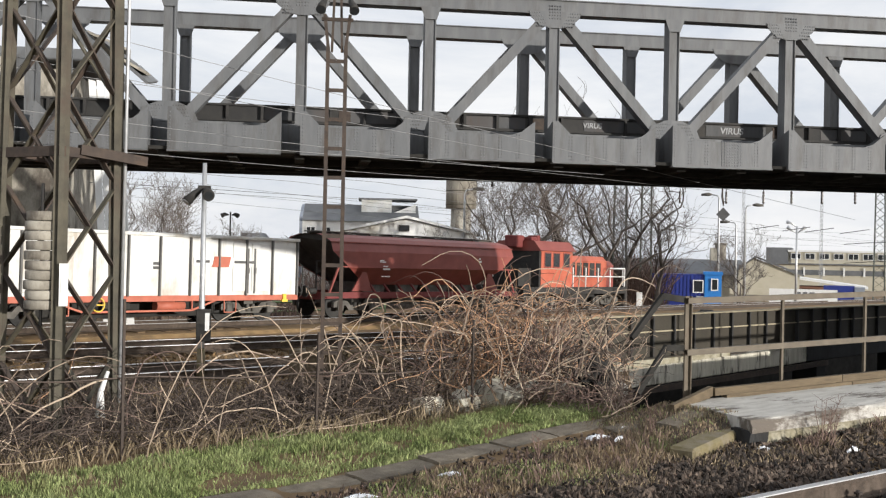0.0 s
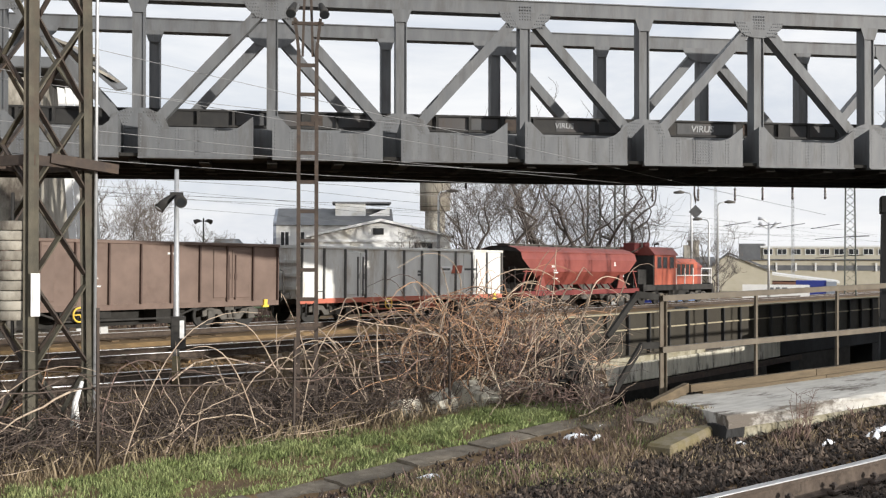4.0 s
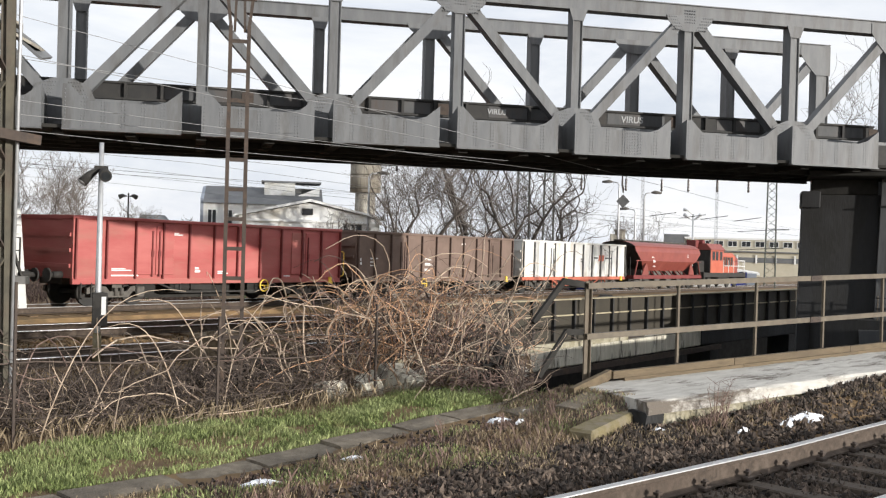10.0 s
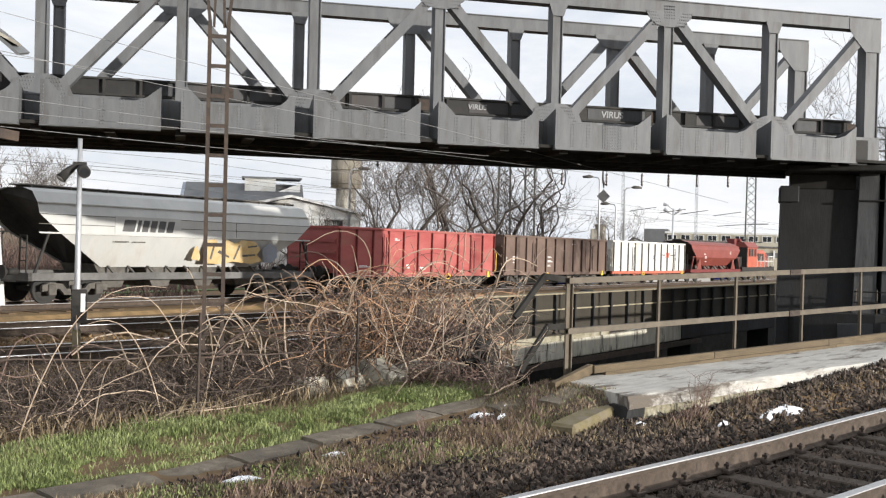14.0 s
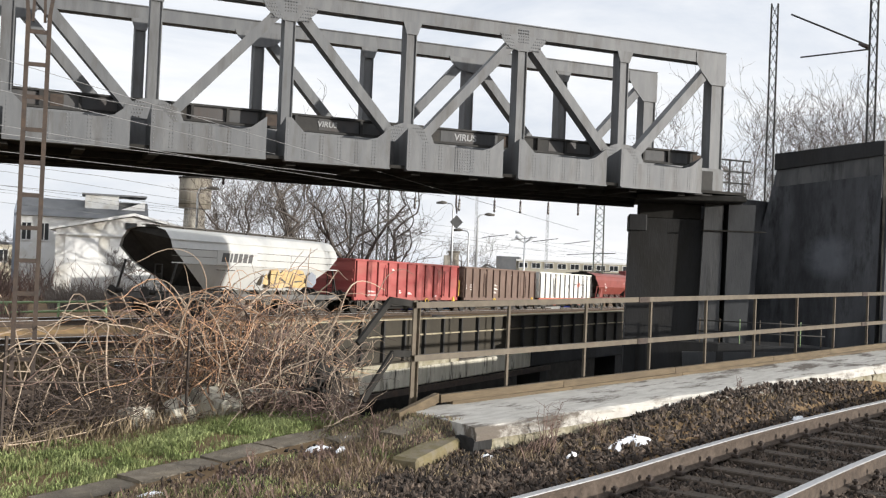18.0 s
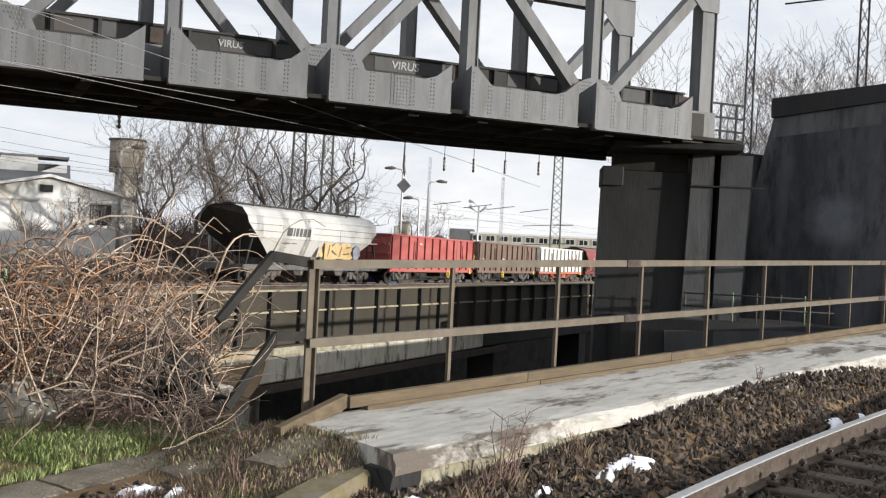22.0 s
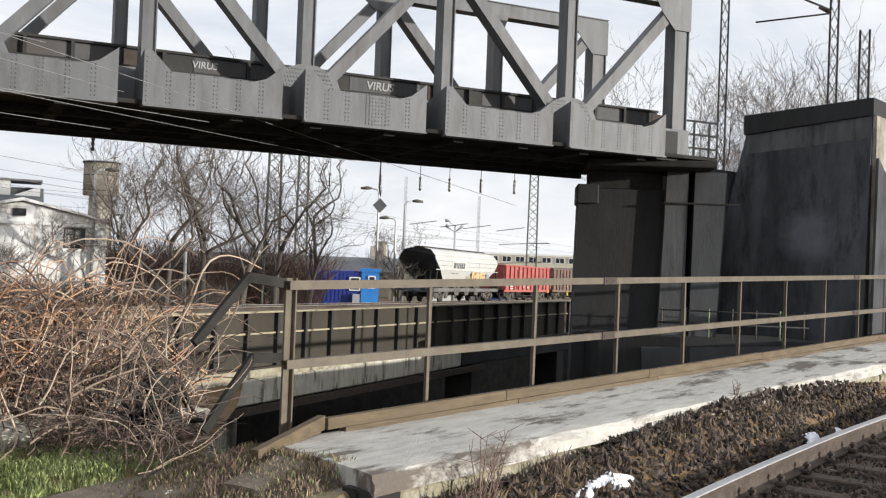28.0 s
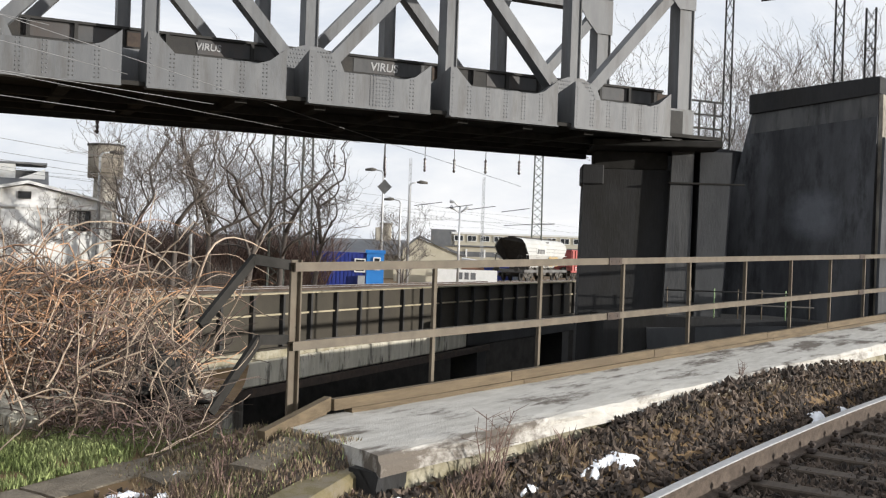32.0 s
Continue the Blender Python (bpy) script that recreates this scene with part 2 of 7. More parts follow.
GROUND = material("yard_ground_of_gravel_and_soil", (0.145, 0.09, 0.041), (0.215, 0.139, 0.068), 2.2, 1.0, 0.0, 0.6, (0.09, 0.062, 0.037), 0.5, 0.25, 30)
YARD = material("rust_brown_yard_ballast", (0.2, 0.125, 0.052), (0.29, 0.19, 0.088), 2.5, 1.0, 0.0, 0.7, (0.08, 0.058, 0.036), 0.5, 0.6, 18)
YARD_STONE = material("golden_brown_yard_stone", (0.1, 0.062, 0.028), (0.24, 0.155, 0.075), 3.0, 0.9, 0.0, 0.3, None, island=0.6)
STONE = material("dark_brown_ballast_stone", (0.03, 0.022, 0.017), (0.11, 0.082, 0.062), 3.0, 0.9, 0.0, 0.3, None, island=0.85)
SNOW = material("old_granular_snow", (0.82, 0.84, 0.88), (0.9, 0.91, 0.93), 14.0, 0.7, 0.0, 0.5)
GRASS = material("green_winter_grass", (0.165, 0.21, 0.065), (0.32, 0.36, 0.155), 1.6, 0.8, 0.0, 0.0, (0.22, 0.19, 0.08), 0.44, 1.8, island=0.45)
STRAW = material("dry_straw_grass", (0.17, 0.13, 0.08), (0.33, 0.26, 0.165), 3.0, 0.9, 0.0, 0.0, (0.11, 0.08, 0.05), 0.5, 0.9, island=0.5)
CANE = material("grey_brown_bramble_cane", (0.27, 0.2, 0.145), (0.45, 0.36, 0.27), 3.0, 0.8, 0.0, 0.0, None, island=0.5)
CANE_RED = material("orange_brown_bramble_cane", (0.34, 0.185, 0.105), (0.47, 0.295, 0.175), 3.0, 0.75, 0.0, 0.0, None, island=0.4)
CANE_DARK = material("dark_reddish_bramble_cane", (0.11, 0.07, 0.055), (0.205, 0.14, 0.115), 3.0, 0.8, 0.0, 0.0, None, island=0.5)
TWIG = material("dark_thicket_twig", (0.045, 0.034, 0.027), (0.115, 0.086, 0.07), 3.0, 0.9, 0.0, 0.0, None, island=0.5)
TWIG_FAR = material("grey_brown_far_twigs", (0.12, 0.1, 0.086), (0.2, 0.172, 0.15), 3.0, 0.9, 0.0, 0.0, None, island=0.3)
TANK = material("weathered_beige_tank_boards", (0.2, 0.18, 0.14), (0.3, 0.27, 0.22), 2.0, 0.9, 0.0, 0.2, (0.14, 0.12, 0.1), 0.5, 0.6, 30, (3, 3, 0.4))
BARK = material("dark_grey_bark", (0.06, 0.05, 0.043), (0.115, 0.097, 0.083), 6.0, 0.95, 0.0, 0.3)
PATH = material("worn_path_slab", (0.14, 0.115, 0.085), (0.235, 0.2, 0.15), 7.0, 0.98, 0.0, 0.8, (0.1, 0.085, 0.065), 0.5, 1.2, 40)
PLANK = material("weathered_timber_plank", (0.085, 0.062, 0.036), (0.15, 0.112, 0.066), 6.0, 0.85, 0.0, 0.3, (0.08, 0.06, 0.04), 0.45, 1.5, 40, (0.3, 3, 3))
YELLOW_OLD = material("faded_yellow_kerb_paint", (0.14, 0.115, 0.055), (0.21, 0.175, 0.09), 8.0, 0.9, 0.0, 0.3, (0.2, 0.17, 0.13), 0.6, 4.0)
SLEEPER = material("dark_timber_sleeper", (0.05, 0.038, 0.028), (0.09, 0.07, 0.052), 6.0, 0.95, 0.0, 0.4, None, 0.5, 1.0, 40, (0.4, 3, 3))
SLEEPER_YARD = material("rust_stained_yard_sleeper", (0.1, 0.064, 0.034), (0.165, 0.11, 0.06), 6.0, 0.95, 0.0, 0.4, None, 0.5, 1.0, 40, (0.4, 3, 3))
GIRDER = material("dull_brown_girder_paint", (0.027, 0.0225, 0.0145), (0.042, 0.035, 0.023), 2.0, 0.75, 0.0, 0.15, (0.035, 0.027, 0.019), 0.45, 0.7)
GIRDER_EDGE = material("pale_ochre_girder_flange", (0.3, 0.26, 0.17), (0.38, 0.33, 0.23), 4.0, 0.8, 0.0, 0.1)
W_RED = material("faded_red_wagon_paint", (0.33, 0.065, 0.06), (0.42, 0.12, 0.108), 1.5, 0.6, 0.0, 0.08, (0.3, 0.125, 0.095), 0.52, 0.7, 40, (0.3, 0.3, 1.3))
W_BROWN = material("brown_wagon_paint", (0.125, 0.085, 0.066), (0.175, 0.12, 0.095), 1.5, 0.65, 0.0, 0.1, (0.1, 0.06, 0.045), 0.45, 0.5)
W_OXIDE = material("oxide_red_hopper_paint", (0.19, 0.042, 0.032), (0.25, 0.065, 0.05), 1.5, 0.5, 0.0, 0.08, (0.17, 0.045, 0.035), 0.45, 0.6)
W_WHITE = material("dirty_white_wagon_paint", (0.58, 0.58, 0.555), (0.74, 0.74, 0.71), 1.5, 0.55, 0.0, 0.08, (0.4, 0.34, 0.26), 0.52, 1.6, 40, (1, 1, 0.3))
# wagon frame grey, also the painted shadow of the white wagon's posts
W_FRAME = material("dark_grey_frame_and_post_shadow", (0.08, 0.078, 0.075), (0.15, 0.147, 0.14), 1.2, 0.7, 0.0, 0.1, (0.06, 0.055, 0.05), 0.5, 1.5)
CHALK = material("thin_grey_white_spray_paint", (0.26, 0.265, 0.27), (0.4, 0.4, 0.4), 6.0, 0.8, 0.0, 0.05)
PIPE_GREEN = material("pale_green_pipe_paint", (0.2, 0.3, 0.15), (0.28, 0.38, 0.2), 4.0, 0.6, 0.0, 0.05)
# these two darken posts and door bars in place of their shadows
GRIME_SHADOW_RED = material("dark_red_grime_and_post_shadow", (0.13, 0.02, 0.02), (0.18, 0.035, 0.03), 3.0, 0.7, 0.0, 0.1)
SHADOW_BROWN = material("dark_brown_post_shadow", (0.06, 0.035, 0.026), (0.09, 0.055, 0.042), 3.0, 0.7, 0.0, 0.1)
W_GREY = material("grimy_grey_white_hopper_paint", (0.43, 0.435, 0.42), (0.54, 0.54, 0.52), 1.2, 0.5, 0.0, 0.08, (0.36, 0.34, 0.3), 0.5, 0.6, 40, (1, 1, 0.35))
W_ORANGE = material("weathered_orange_loco_paint", (0.38, 0.08, 0.045), (0.47, 0.125, 0.07), 2.0, 0.5, 0.0, 0.06, (0.35, 0.09, 0.05), 0.4, 0.7)
W_SILL = material("red_orange_sill_paint", (0.4, 0.1, 0.06), (0.5, 0.16, 0.1), 2.0, 0.6, 0.0, 0.1, (0.3, 0.1, 0.06), 0.45, 0.8)
BLACK = material("black_underframe_grime", (0.016, 0.015, 0.014), (0.035, 0.032, 0.028), 4.0, 0.8, 0.0, 0.2)
BOGIE = material("dusty_grey_bogie_steel", (0.07, 0.065, 0.058), (0.13, 0.12, 0.105), 5.0, 0.85, 0.0, 0.2)
YELLOW = material("yellow_paint", (0.75, 0.5, 0.05), (0.8, 0.56, 0.08), 4.0, 0.5, 0.0, 0.05)
GRAF_Y = material("yellow_graffiti_paint", (0.44, 0.29, 0.1), (0.54, 0.41, 0.23), 3.0, 0.6, 0.0, 0.0)
WHITE = material("white_paint", (0.72, 0.72, 0.7), (0.8, 0.8, 0.78), 4.0, 0.6, 0.0, 0.05)
LETTER = material("dark_grey_letter_paint", (0.07, 0.07, 0.07), (0.1, 0.1, 0.1), 4.0, 0.7, 0.0, 0.0)
PLASTER = material("white_flaking_plaster", (0.68, 0.68, 0.66), (0.78, 0.78, 0.76), 0.9, 0.9, 0.0, 0.15, (0.45, 0.41, 0.32), 0.45, 0.3, 20)
CREAM = material("cream_plaster", (0.46, 0.42, 0.32), (0.54, 0.5, 0.4), 0.8, 0.9, 0.0, 0.1, (0.36, 0.33, 0.26), 0.4, 0.4)
ROOF_GREY = material("weathered_grey_roofing", (0.11, 0.115, 0.12), (0.17, 0.175, 0.18), 0.8, 0.8, 0.0, 0.15, (0.2, 0.2, 0.2), 0.4, 0.3)
SHEET_BLUE = material("blue_grey_sheet_cladding", (0.22, 0.25, 0.3), (0.3, 0.33, 0.38), 0.7, 0.7, 0.0, 0.1, (0.16, 0.16, 0.17), 0.45, 0.3)
BLUE = material("blue_container_paint", (0.015, 0.03, 0.19), (0.025, 0.045, 0.26), 1.0, 0.5, 0.0, 0.05)
BLUE_LIGHT = material("bright_blue_cabin_paint", (0.02, 0.17, 0.5), (0.03, 0.21, 0.58), 1.0, 0.5, 0.0, 0.05)
BRICK_DULL = material("dull_red_brick_wall", (0.2, 0.1, 0.065), (0.27, 0.14, 0.1), 1.5, 0.95, 0.0, 0.2)
GLASS_DARK = material("dark_window_glass", (0.02, 0.022, 0.025), (0.035, 0.038, 0.04), 2.0, 0.12, 0.0, 0.0)
INSUL = material("brown_porcelain_insulator", (0.04, 0.03, 0.028), (0.06, 0.045, 0.04), 4.0, 0.25, 0.0, 0.0)
WIRE = material("dull_overhead_wire", (0.12, 0.12, 0.12), (0.2, 0.2, 0.19), 4.0, 0.5, 0.6, 0.0)
WIRE_PALE = material("pale_aluminium_cable", (0.2, 0.2, 0.2), (0.28, 0.28, 0.28), 4.0, 0.5, 0.3, 0.0)


def blotch(m, centre, radius, colour, amount):
    """A faint round patch of old overpaint on a surface."""
    nt = m.node_tree
    n, l = nt.nodes, nt.links
    b = n["Principled BSDF"]
    old = b.inputs["Base Color"].links[0].from_socket
    tc = n.new("ShaderNodeTexCoord")
    mp = n.new("ShaderNodeMapping")
    mp.vector_type = "TEXTURE"
    mp.inputs["Location"].default_value = centre
    mp.inputs["Scale"].default_value = (radius * 1.25, radius * 3, radius)
    l.new(tc.outputs["Object"], mp.inputs["Vector"])
    gr = n.new("ShaderNodeTexGradient")
    gr.gradient_type = "SPHERICAL"
    l.new(mp.outputs["Vector"], gr.inputs["Vector"])
    no = n.new("ShaderNodeTexNoise")
    no.inputs["Scale"].default_value, no.inputs["Detail"].default_value, no.inputs["Roughness"].default_value = 1.6, 8.0, 0.7
    l.new(tc.outputs["Object"], no.inputs["Vector"])
    mu = n.new("ShaderNodeMath")
    mu.operation = "MULTIPLY"
    l.new(gr.outputs["Fac"], mu.inputs[0])
    l.new(no.outputs["Fac"], mu.inputs[1])
    mr = n.new("ShaderNodeMapRange")
    mr.inputs["From Min"].default_value, mr.inputs["From Max"].default_value = 0.08, 0.34
    mr.inputs["To Max"].default_value = amount
    l.new(mu.outputs[0], mr.inputs["Value"])
    x = n.new("ShaderNodeMix")
    x.data_type = "RGBA"
    x.inputs["B"].default_value = (*colour, 1)
    l.new(mr.outputs["Result"], x.inputs["Factor"])
    l.new(old, x.inputs["A"])
    l.new(x.outputs["Result"], b.inputs["Base Color"])
    return m


# the abutment face's shade is part of this base colour
CONC_FACE = blotch(material("sooty_shaded_concrete_with_overpaint", (0.02, 0.021, 0.024), (0.078, 0.081, 0.088), 1.3, 0.85, 0.0, 0.4, (0.015, 0.016, 0.018), 0.58, 2.4, 25, (1.2, 1.2, 0.3), hard=0.8), (1.55, -0.2, 2.85), 0.75, (0.15, 0.16, 0.18), 0.62)

# ---- ground: one sheet with the sunken road cut out ----
PIT = (10.0, 40.0, 9.1, 24.6, -4.2)      # along, along, across, across, floor


def near_ab(x, y):
    c, s = math.cos(radians(37)), math.sin(radians(37))
    return x * c + y * s, -x * s + y * c


def curve_b(a):
    """The footway turns a little towards the near track from its end post on."""
    return -0.0858 * min(max(a - 10.84, 0.0), 60.0)


def rise(a):
    """The near track and the footway climb gently."""
    return 0.02 * min(max(a - 10.84, 0.0), 40.0)


def rail_b(a):
    """Place of the near track's middle: straight, then in a bend."""
    t = max(a - 12.0, 0.0)
    return 5.18 - (0.0062 * t * t if t < 7 else 0.3038 + 0.0868 * (t - 7))


def bend(g):
    g.v = [(a, b + curve_b(a), z + rise(a)) for a, b, z in g.v]
    return g


def ground_z(a, b):
    b -= curve_b(a) * min(max((b - 6.2) / 0.8, 0), 1) * min(max((24 - b) / 12, 0), 1)
    z = -0.12
    z += 0.3 * min(max((a - 4.5) / 5.5, 0), 1) * min(max((b - 6.5) / 1.5, 0), 1) * min(max((13.5 - b) / 3.0, 0), 1)
    z -= 0.24 * min(max((6.5 - b) / 0.35, 0), 1) * min(max((b + 4) / 2, 0), 1)
    z += 0.29 * min(max((a - 11.4) / 4.5, 0), 1) * min(max((b - 6.6) / 0.6, 0), 1) * min(max((7.7 - b) / 0.3, 0), 1)
    z += 0.04 * noise.noise((a * 0.5, b * 0.5, 0)) + 0.02 * noise.noise((a * 2.1, b * 2.1, 3))
    z -= 0.22 * min(max((b - 16.0) / 0.8, 0), 1) * min(max((26.6 - b) / 0.8, 0), 1) * min(max((20 - a) / 2, 0), 1)
    z += rise(a) * min(max((9.3 - b) / 0.4, 0), 1) * min(max((b + 6) / 5, 0), 1)
    if b > 20:
        x, y = a * math.cos(radians(37)) - b * math.sin(radians(37)), a * math.sin(radians(37)) + b * math.cos(radians(37))
        s = x * math.sin(radians(40)) + y * math.cos(radians(40))
        z += min(max(b - 20, 0) / 8, 1) * (-0.14 - 0.0104 * min(max(s - 22, -40), 70))
    return z


def ground_sheet():
    g = Geo()
    xs = [-3000, -600, -150, -60, -30, -18] + [i * 1.0 for i in range(-12, 11)] + [10.8] + [11.6 + i * 1.2 for i in range(24)] + [40.0, 44, 50, 60, 75, 100, 150, 400, 3000]
    ys = [-3000, -400, -60, -20, -8] + [i * 1.0 for i in range(-4, 6)] + [5.6, 6.15, 6.35, 6.5, 6.8, 7.2, 7.6, 8.0, 8.5] + [9.1] + [10 + i * 1.0 for i in range(7)] + [16.4, 16.8] + [17 + i * 1.0 for i in range(8)] + [24.6, 25.8, 26.6, 28, 30, 33, 37, 42, 48, 56, 66, 80, 110, 200, 600, 3000]
    idx = {}
    vs, fs = [], []
    for i, a in enumerate(xs):
        for j, b in enumerate(ys):
            idx[i, j] = len(vs)
            a2 = a + (min(max(b, PIT[2]), PIT[3]) - PIT[2]) * min(max(a / PIT[0], 0), 1) * min(max((90 - a) / 40, 0), 1)
            b2 = b + curve_b(a2) * min(max((b - 6.2) / 0.8, 0), 1) * min(max((24 - b) / 12, 0), 1)
            vs.append((a2, b2, ground_z(a2, b2)))
    for i in range(len(xs) - 1):
        for j in range(len(ys) - 1):
            if PIT[0] <= xs[i] and xs[i + 1] <= PIT[1] and PIT[2] <= ys[j] and ys[j + 1] <= PIT[3]:
                continue
            fs.append((idx[i, j], idx[i + 1, j], idx[i + 1, j + 1], idx[i, j + 1]))
    g.add(vs, fs, True)
    return thing("ground", "brown railway yard ground of gravel and bare soil", "ground", NEAR, kind="structure", geo=g, material=GROUND)


ground_sheet()


def sunken_road():
    a0, a1, b0, b1, z = PIT
    k = b1 - b0
    thing("retaining_wall_1", "stained pale concrete retaining wall of the underpass", "wall", NEAR, kind="structure", geo=Geo().prism([(a0 - 0.5, b0), (a0, b0), (a0 + k, b1), (a0 + k - 0.5, b1)], z, -0.2, "z"), material=CONC_OLD)
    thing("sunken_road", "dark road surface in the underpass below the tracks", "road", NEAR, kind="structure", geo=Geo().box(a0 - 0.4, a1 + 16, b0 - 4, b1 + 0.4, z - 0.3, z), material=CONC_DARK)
    # black wall colour replaces the darkness of the recess
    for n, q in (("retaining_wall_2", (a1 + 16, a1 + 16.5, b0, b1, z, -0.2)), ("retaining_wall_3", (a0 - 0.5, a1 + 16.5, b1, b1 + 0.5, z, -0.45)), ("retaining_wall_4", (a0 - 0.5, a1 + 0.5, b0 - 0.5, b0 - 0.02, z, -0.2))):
        thing(n, "concrete retaining wall of the underpass, blackened for the shade there", "wall", NEAR, kind="structure", geo=Geo().box(*q), material=SOOT_SHADE)


sunken_road()


# ---- tracks ----
def rail_geo(length, k=1.0):
    """A flat-bottomed rail from x = 0, head on top at z = 0: the rusty body, and the bright head."""
    prof = [(-0.075, -0.172), (0.075, -0.172), (0.075, -0.158), (0.012, -0.14), (0.01, -0.045), (0.036, -0.034), (0.036, -0.006), (-0.036, -0.006), (-0.036, -0.034), (-0.01, -0.045), (-0.012, -0.14), (-0.075, -0.158)]
    prof = [(y * k, z * k) for y, z in prof]
    body = Geo().prism(prof, 0, length, "x")
    head = Geo().prism([(-0.036 * k, -0.006 * k), (0.036 * k, -0.006 * k), (0.034 * k, 0.003), (-0.034 * k, 0.003)], 0, length, "x")
    return body, head


def sweep(g, length, step=0.5):
    """The same profile again in short lengths, so that it can follow a bend."""
    n = len(g.v) // 2
    k = int(length / step)
    out = Geo()
    vs = [(length * i / k, y, z) for i in range(k + 1) for _, y, z in g.v[:n]]
    fs = [tuple(range(n)), tuple(reversed(range(k * n, (k + 1) * n)))]
    for i in range(k):
        fs += [(i * n + j, (i + 1) * n + j, (i + 1) * n + (j + 1) % n, i * n + (j + 1) % n) for j in range(n)]
    return out.add(vs, fs)


def track(label, m, length, gauge=1.5, step=0.65, near=False, sleepers=True):
    t = thing("railway_track", label, "railway track", m, group="tracks of the yard", kind="structure")
    k = 1.3 if near else 1.0
    a0 = m.translation.x * math.cos(radians(37)) + m.translation.y * math.sin(radians(37))
    body, head = rail_geo(length, k)
    me = None
    for y in (-gauge / 2, gauge / 2):
        if near:
            pair = []
            for g in rail_geo(length, k):
                g = sweep(g, length)
                g.v = [(x, v + y + rail_b(x + a0), z + rise(x + a0)) for x, v, z in g.v]
                pair.append(g)
            r = part("rail", pair[0], RAIL_SIDE, t)
            part("rail_head", pair[1], RAIL_TOP, r, "bright worn rail head")
            continue
        r = part("rail", body if me is None else me[0], RAIL_SIDE, t)
        h = part("rail_head", head if me is None else me[1], RAIL_TOP, r, "bright worn rail head")
        me = (r.data, h.data)
        r.location.y = y
    turn = lambda x: math.atan2(rail_b(x + a0 + 0.3) - rail_b(x + a0 - 0.3), 0.6)
    if sleepers:
        sm = None
        n = min(int(length / step), 90)
        for i in range(n):
            s = part("sleeper", sm or Geo().box(-0.13, 0.13, -1.3 * k, 1.3 * k, -0.4, -0.172 * k, 0.015), SLEEPER if near else SLEEPER_YARD, t)
            sm = s.data
            x = i * step + 0.3
            s.location = (x, rnd.uniform(-0.03, 0.03) + (rail_b(x + a0) if near else 0), rnd.uniform(-0.01, 0.008) + (rise(x + a0) if near else 0))
            s.rotation_euler.z = rnd.uniform(-0.01, 0.01) + (turn(x) if near else 0)
    if near:
        cm = None
        for i in range(60):
            x = i * step + 0.3
            for y in (-gauge / 2 - 0.13, -gauge / 2 + 0.13, gauge / 2 - 0.13, gauge / 2 + 0.13):
                c = part("rail_clip", cm or Geo(1.3).box(-0.05, 0.05, -0.035, 0.035, -0.17, -0.13, 0.01).tube([(0, 0, -0.14), (0, 0, -0.075)], 0.017, 6).box(-0.025, 0.025, -0.025, 0.025, -0.11, -0.09), RUST_DARK, t)
                cm = c.data
                c.location = (x, y + rail_b(x + a0), rise(x + a0))
    return t


track("near railway track with worn bright rails on dark timber sleepers", NEAR @ pose(-8, 0, 0), 70, gauge=1.8, step=0.8, near=True)
track("second yard track with bright rails beyond the brambles", NEAR @ pose(-30, 18.95, 0.0), 100, step=0.65)
track("third yard track with rusty rails beside the freight train", NEAR @ pose(-30, 23.95, 0.0), 100, step=0.65)
SLOPE = math.degrees(math.atan(0.0104))
TRAIN_Z0 = 0.05
TRAIN_P = 26.25
track("freight track that carries the passing train", LINE @ pose(-60, TRAIN_P, TRAIN_Z0 + 0.0104 * 82, 0, SLOPE, 0), 260, gauge=1.32, step=0.9)


def ballast_bed(a0, a1, b0, b1, top, label, paint=None, near=False):
    g = Geo()
    g.prism([(b0 - 0.5, top - 0.25), (b1 + 0.5, top - 0.25), (b1, top), (b0, top)], a0, a1, "x")
    if near:
        g = sweep(g, a1 - a0, 1.0)
        g.v = [(x + a0, y + rail_b(x + a0) - 5.18, z + rise(x + a0)) for x, y, z in g.v]
    return thing("ballast_bed", label, "ballast", NEAR, kind="structure", geo=g, material=paint or SOIL)


ballast_bed(-20, 70, 2.6, 6.25, -0.31, "dark gravel bed under the near track", near=True)
ballast_bed(-30, 18.0, 17.0, 25.6, -0.24, "rust-brown gravel bed under the yard tracks", YARD)


_bed = Geo().prism([(-2.6, -0.5), (2.6, -0.5), (2.0, -0.2), (-2.0, -0.2)], 0, 260, "x")
thing("ballast_bed", "rust-brown gravel bed under the freight track", "ballast", LINE @ pose(-60, TRAIN_P, TRAIN_Z0 + 0.0104 * 82, 0, SLOPE, 0), kind="structure", geo=_bed, material=YARD)


def stones(label, count, place, size, seed, paint=STONE):
    r = random.Random(seed)
    g = Geo()
    base = [(1, 0, 0), (-1, 0, 0), (0, 1, 0), (0, -1, 0), (0, 0, 1), (0, 0, -1)]
    fs = [(0, 2, 4), (2, 1, 4), (1, 3, 4), (3, 0, 4), (2, 0, 5), (1, 2, 5), (3, 1, 5), (0, 3, 5)]
    vs, ff = [], []
    for i in range(count):
        x, y, z = place(r)
        s = r.uniform(*size)
        rot = Euler((r.uniform(0, 6.28), r.uniform(0, 6.28), r.uniform(0, 6.28))).to_matrix()
        n = len(vs)
        for c in base:
            v = rot @ Vector((c[0] * s * r.uniform(0.9, 1.6), c[1] * s * r.uniform(0.5, 0.95), c[2] * s * r.uniform(0.35, 0.75)))
            vs.append((x + v.x, y + v.y, z + v.z))
        ff += [tuple(k + n for k in f) for f in fs]
    g.add(vs, ff)
    return thing("ballast_stones", label, "ballast stones", NEAR, kind="stuff", geo=g, material=paint)


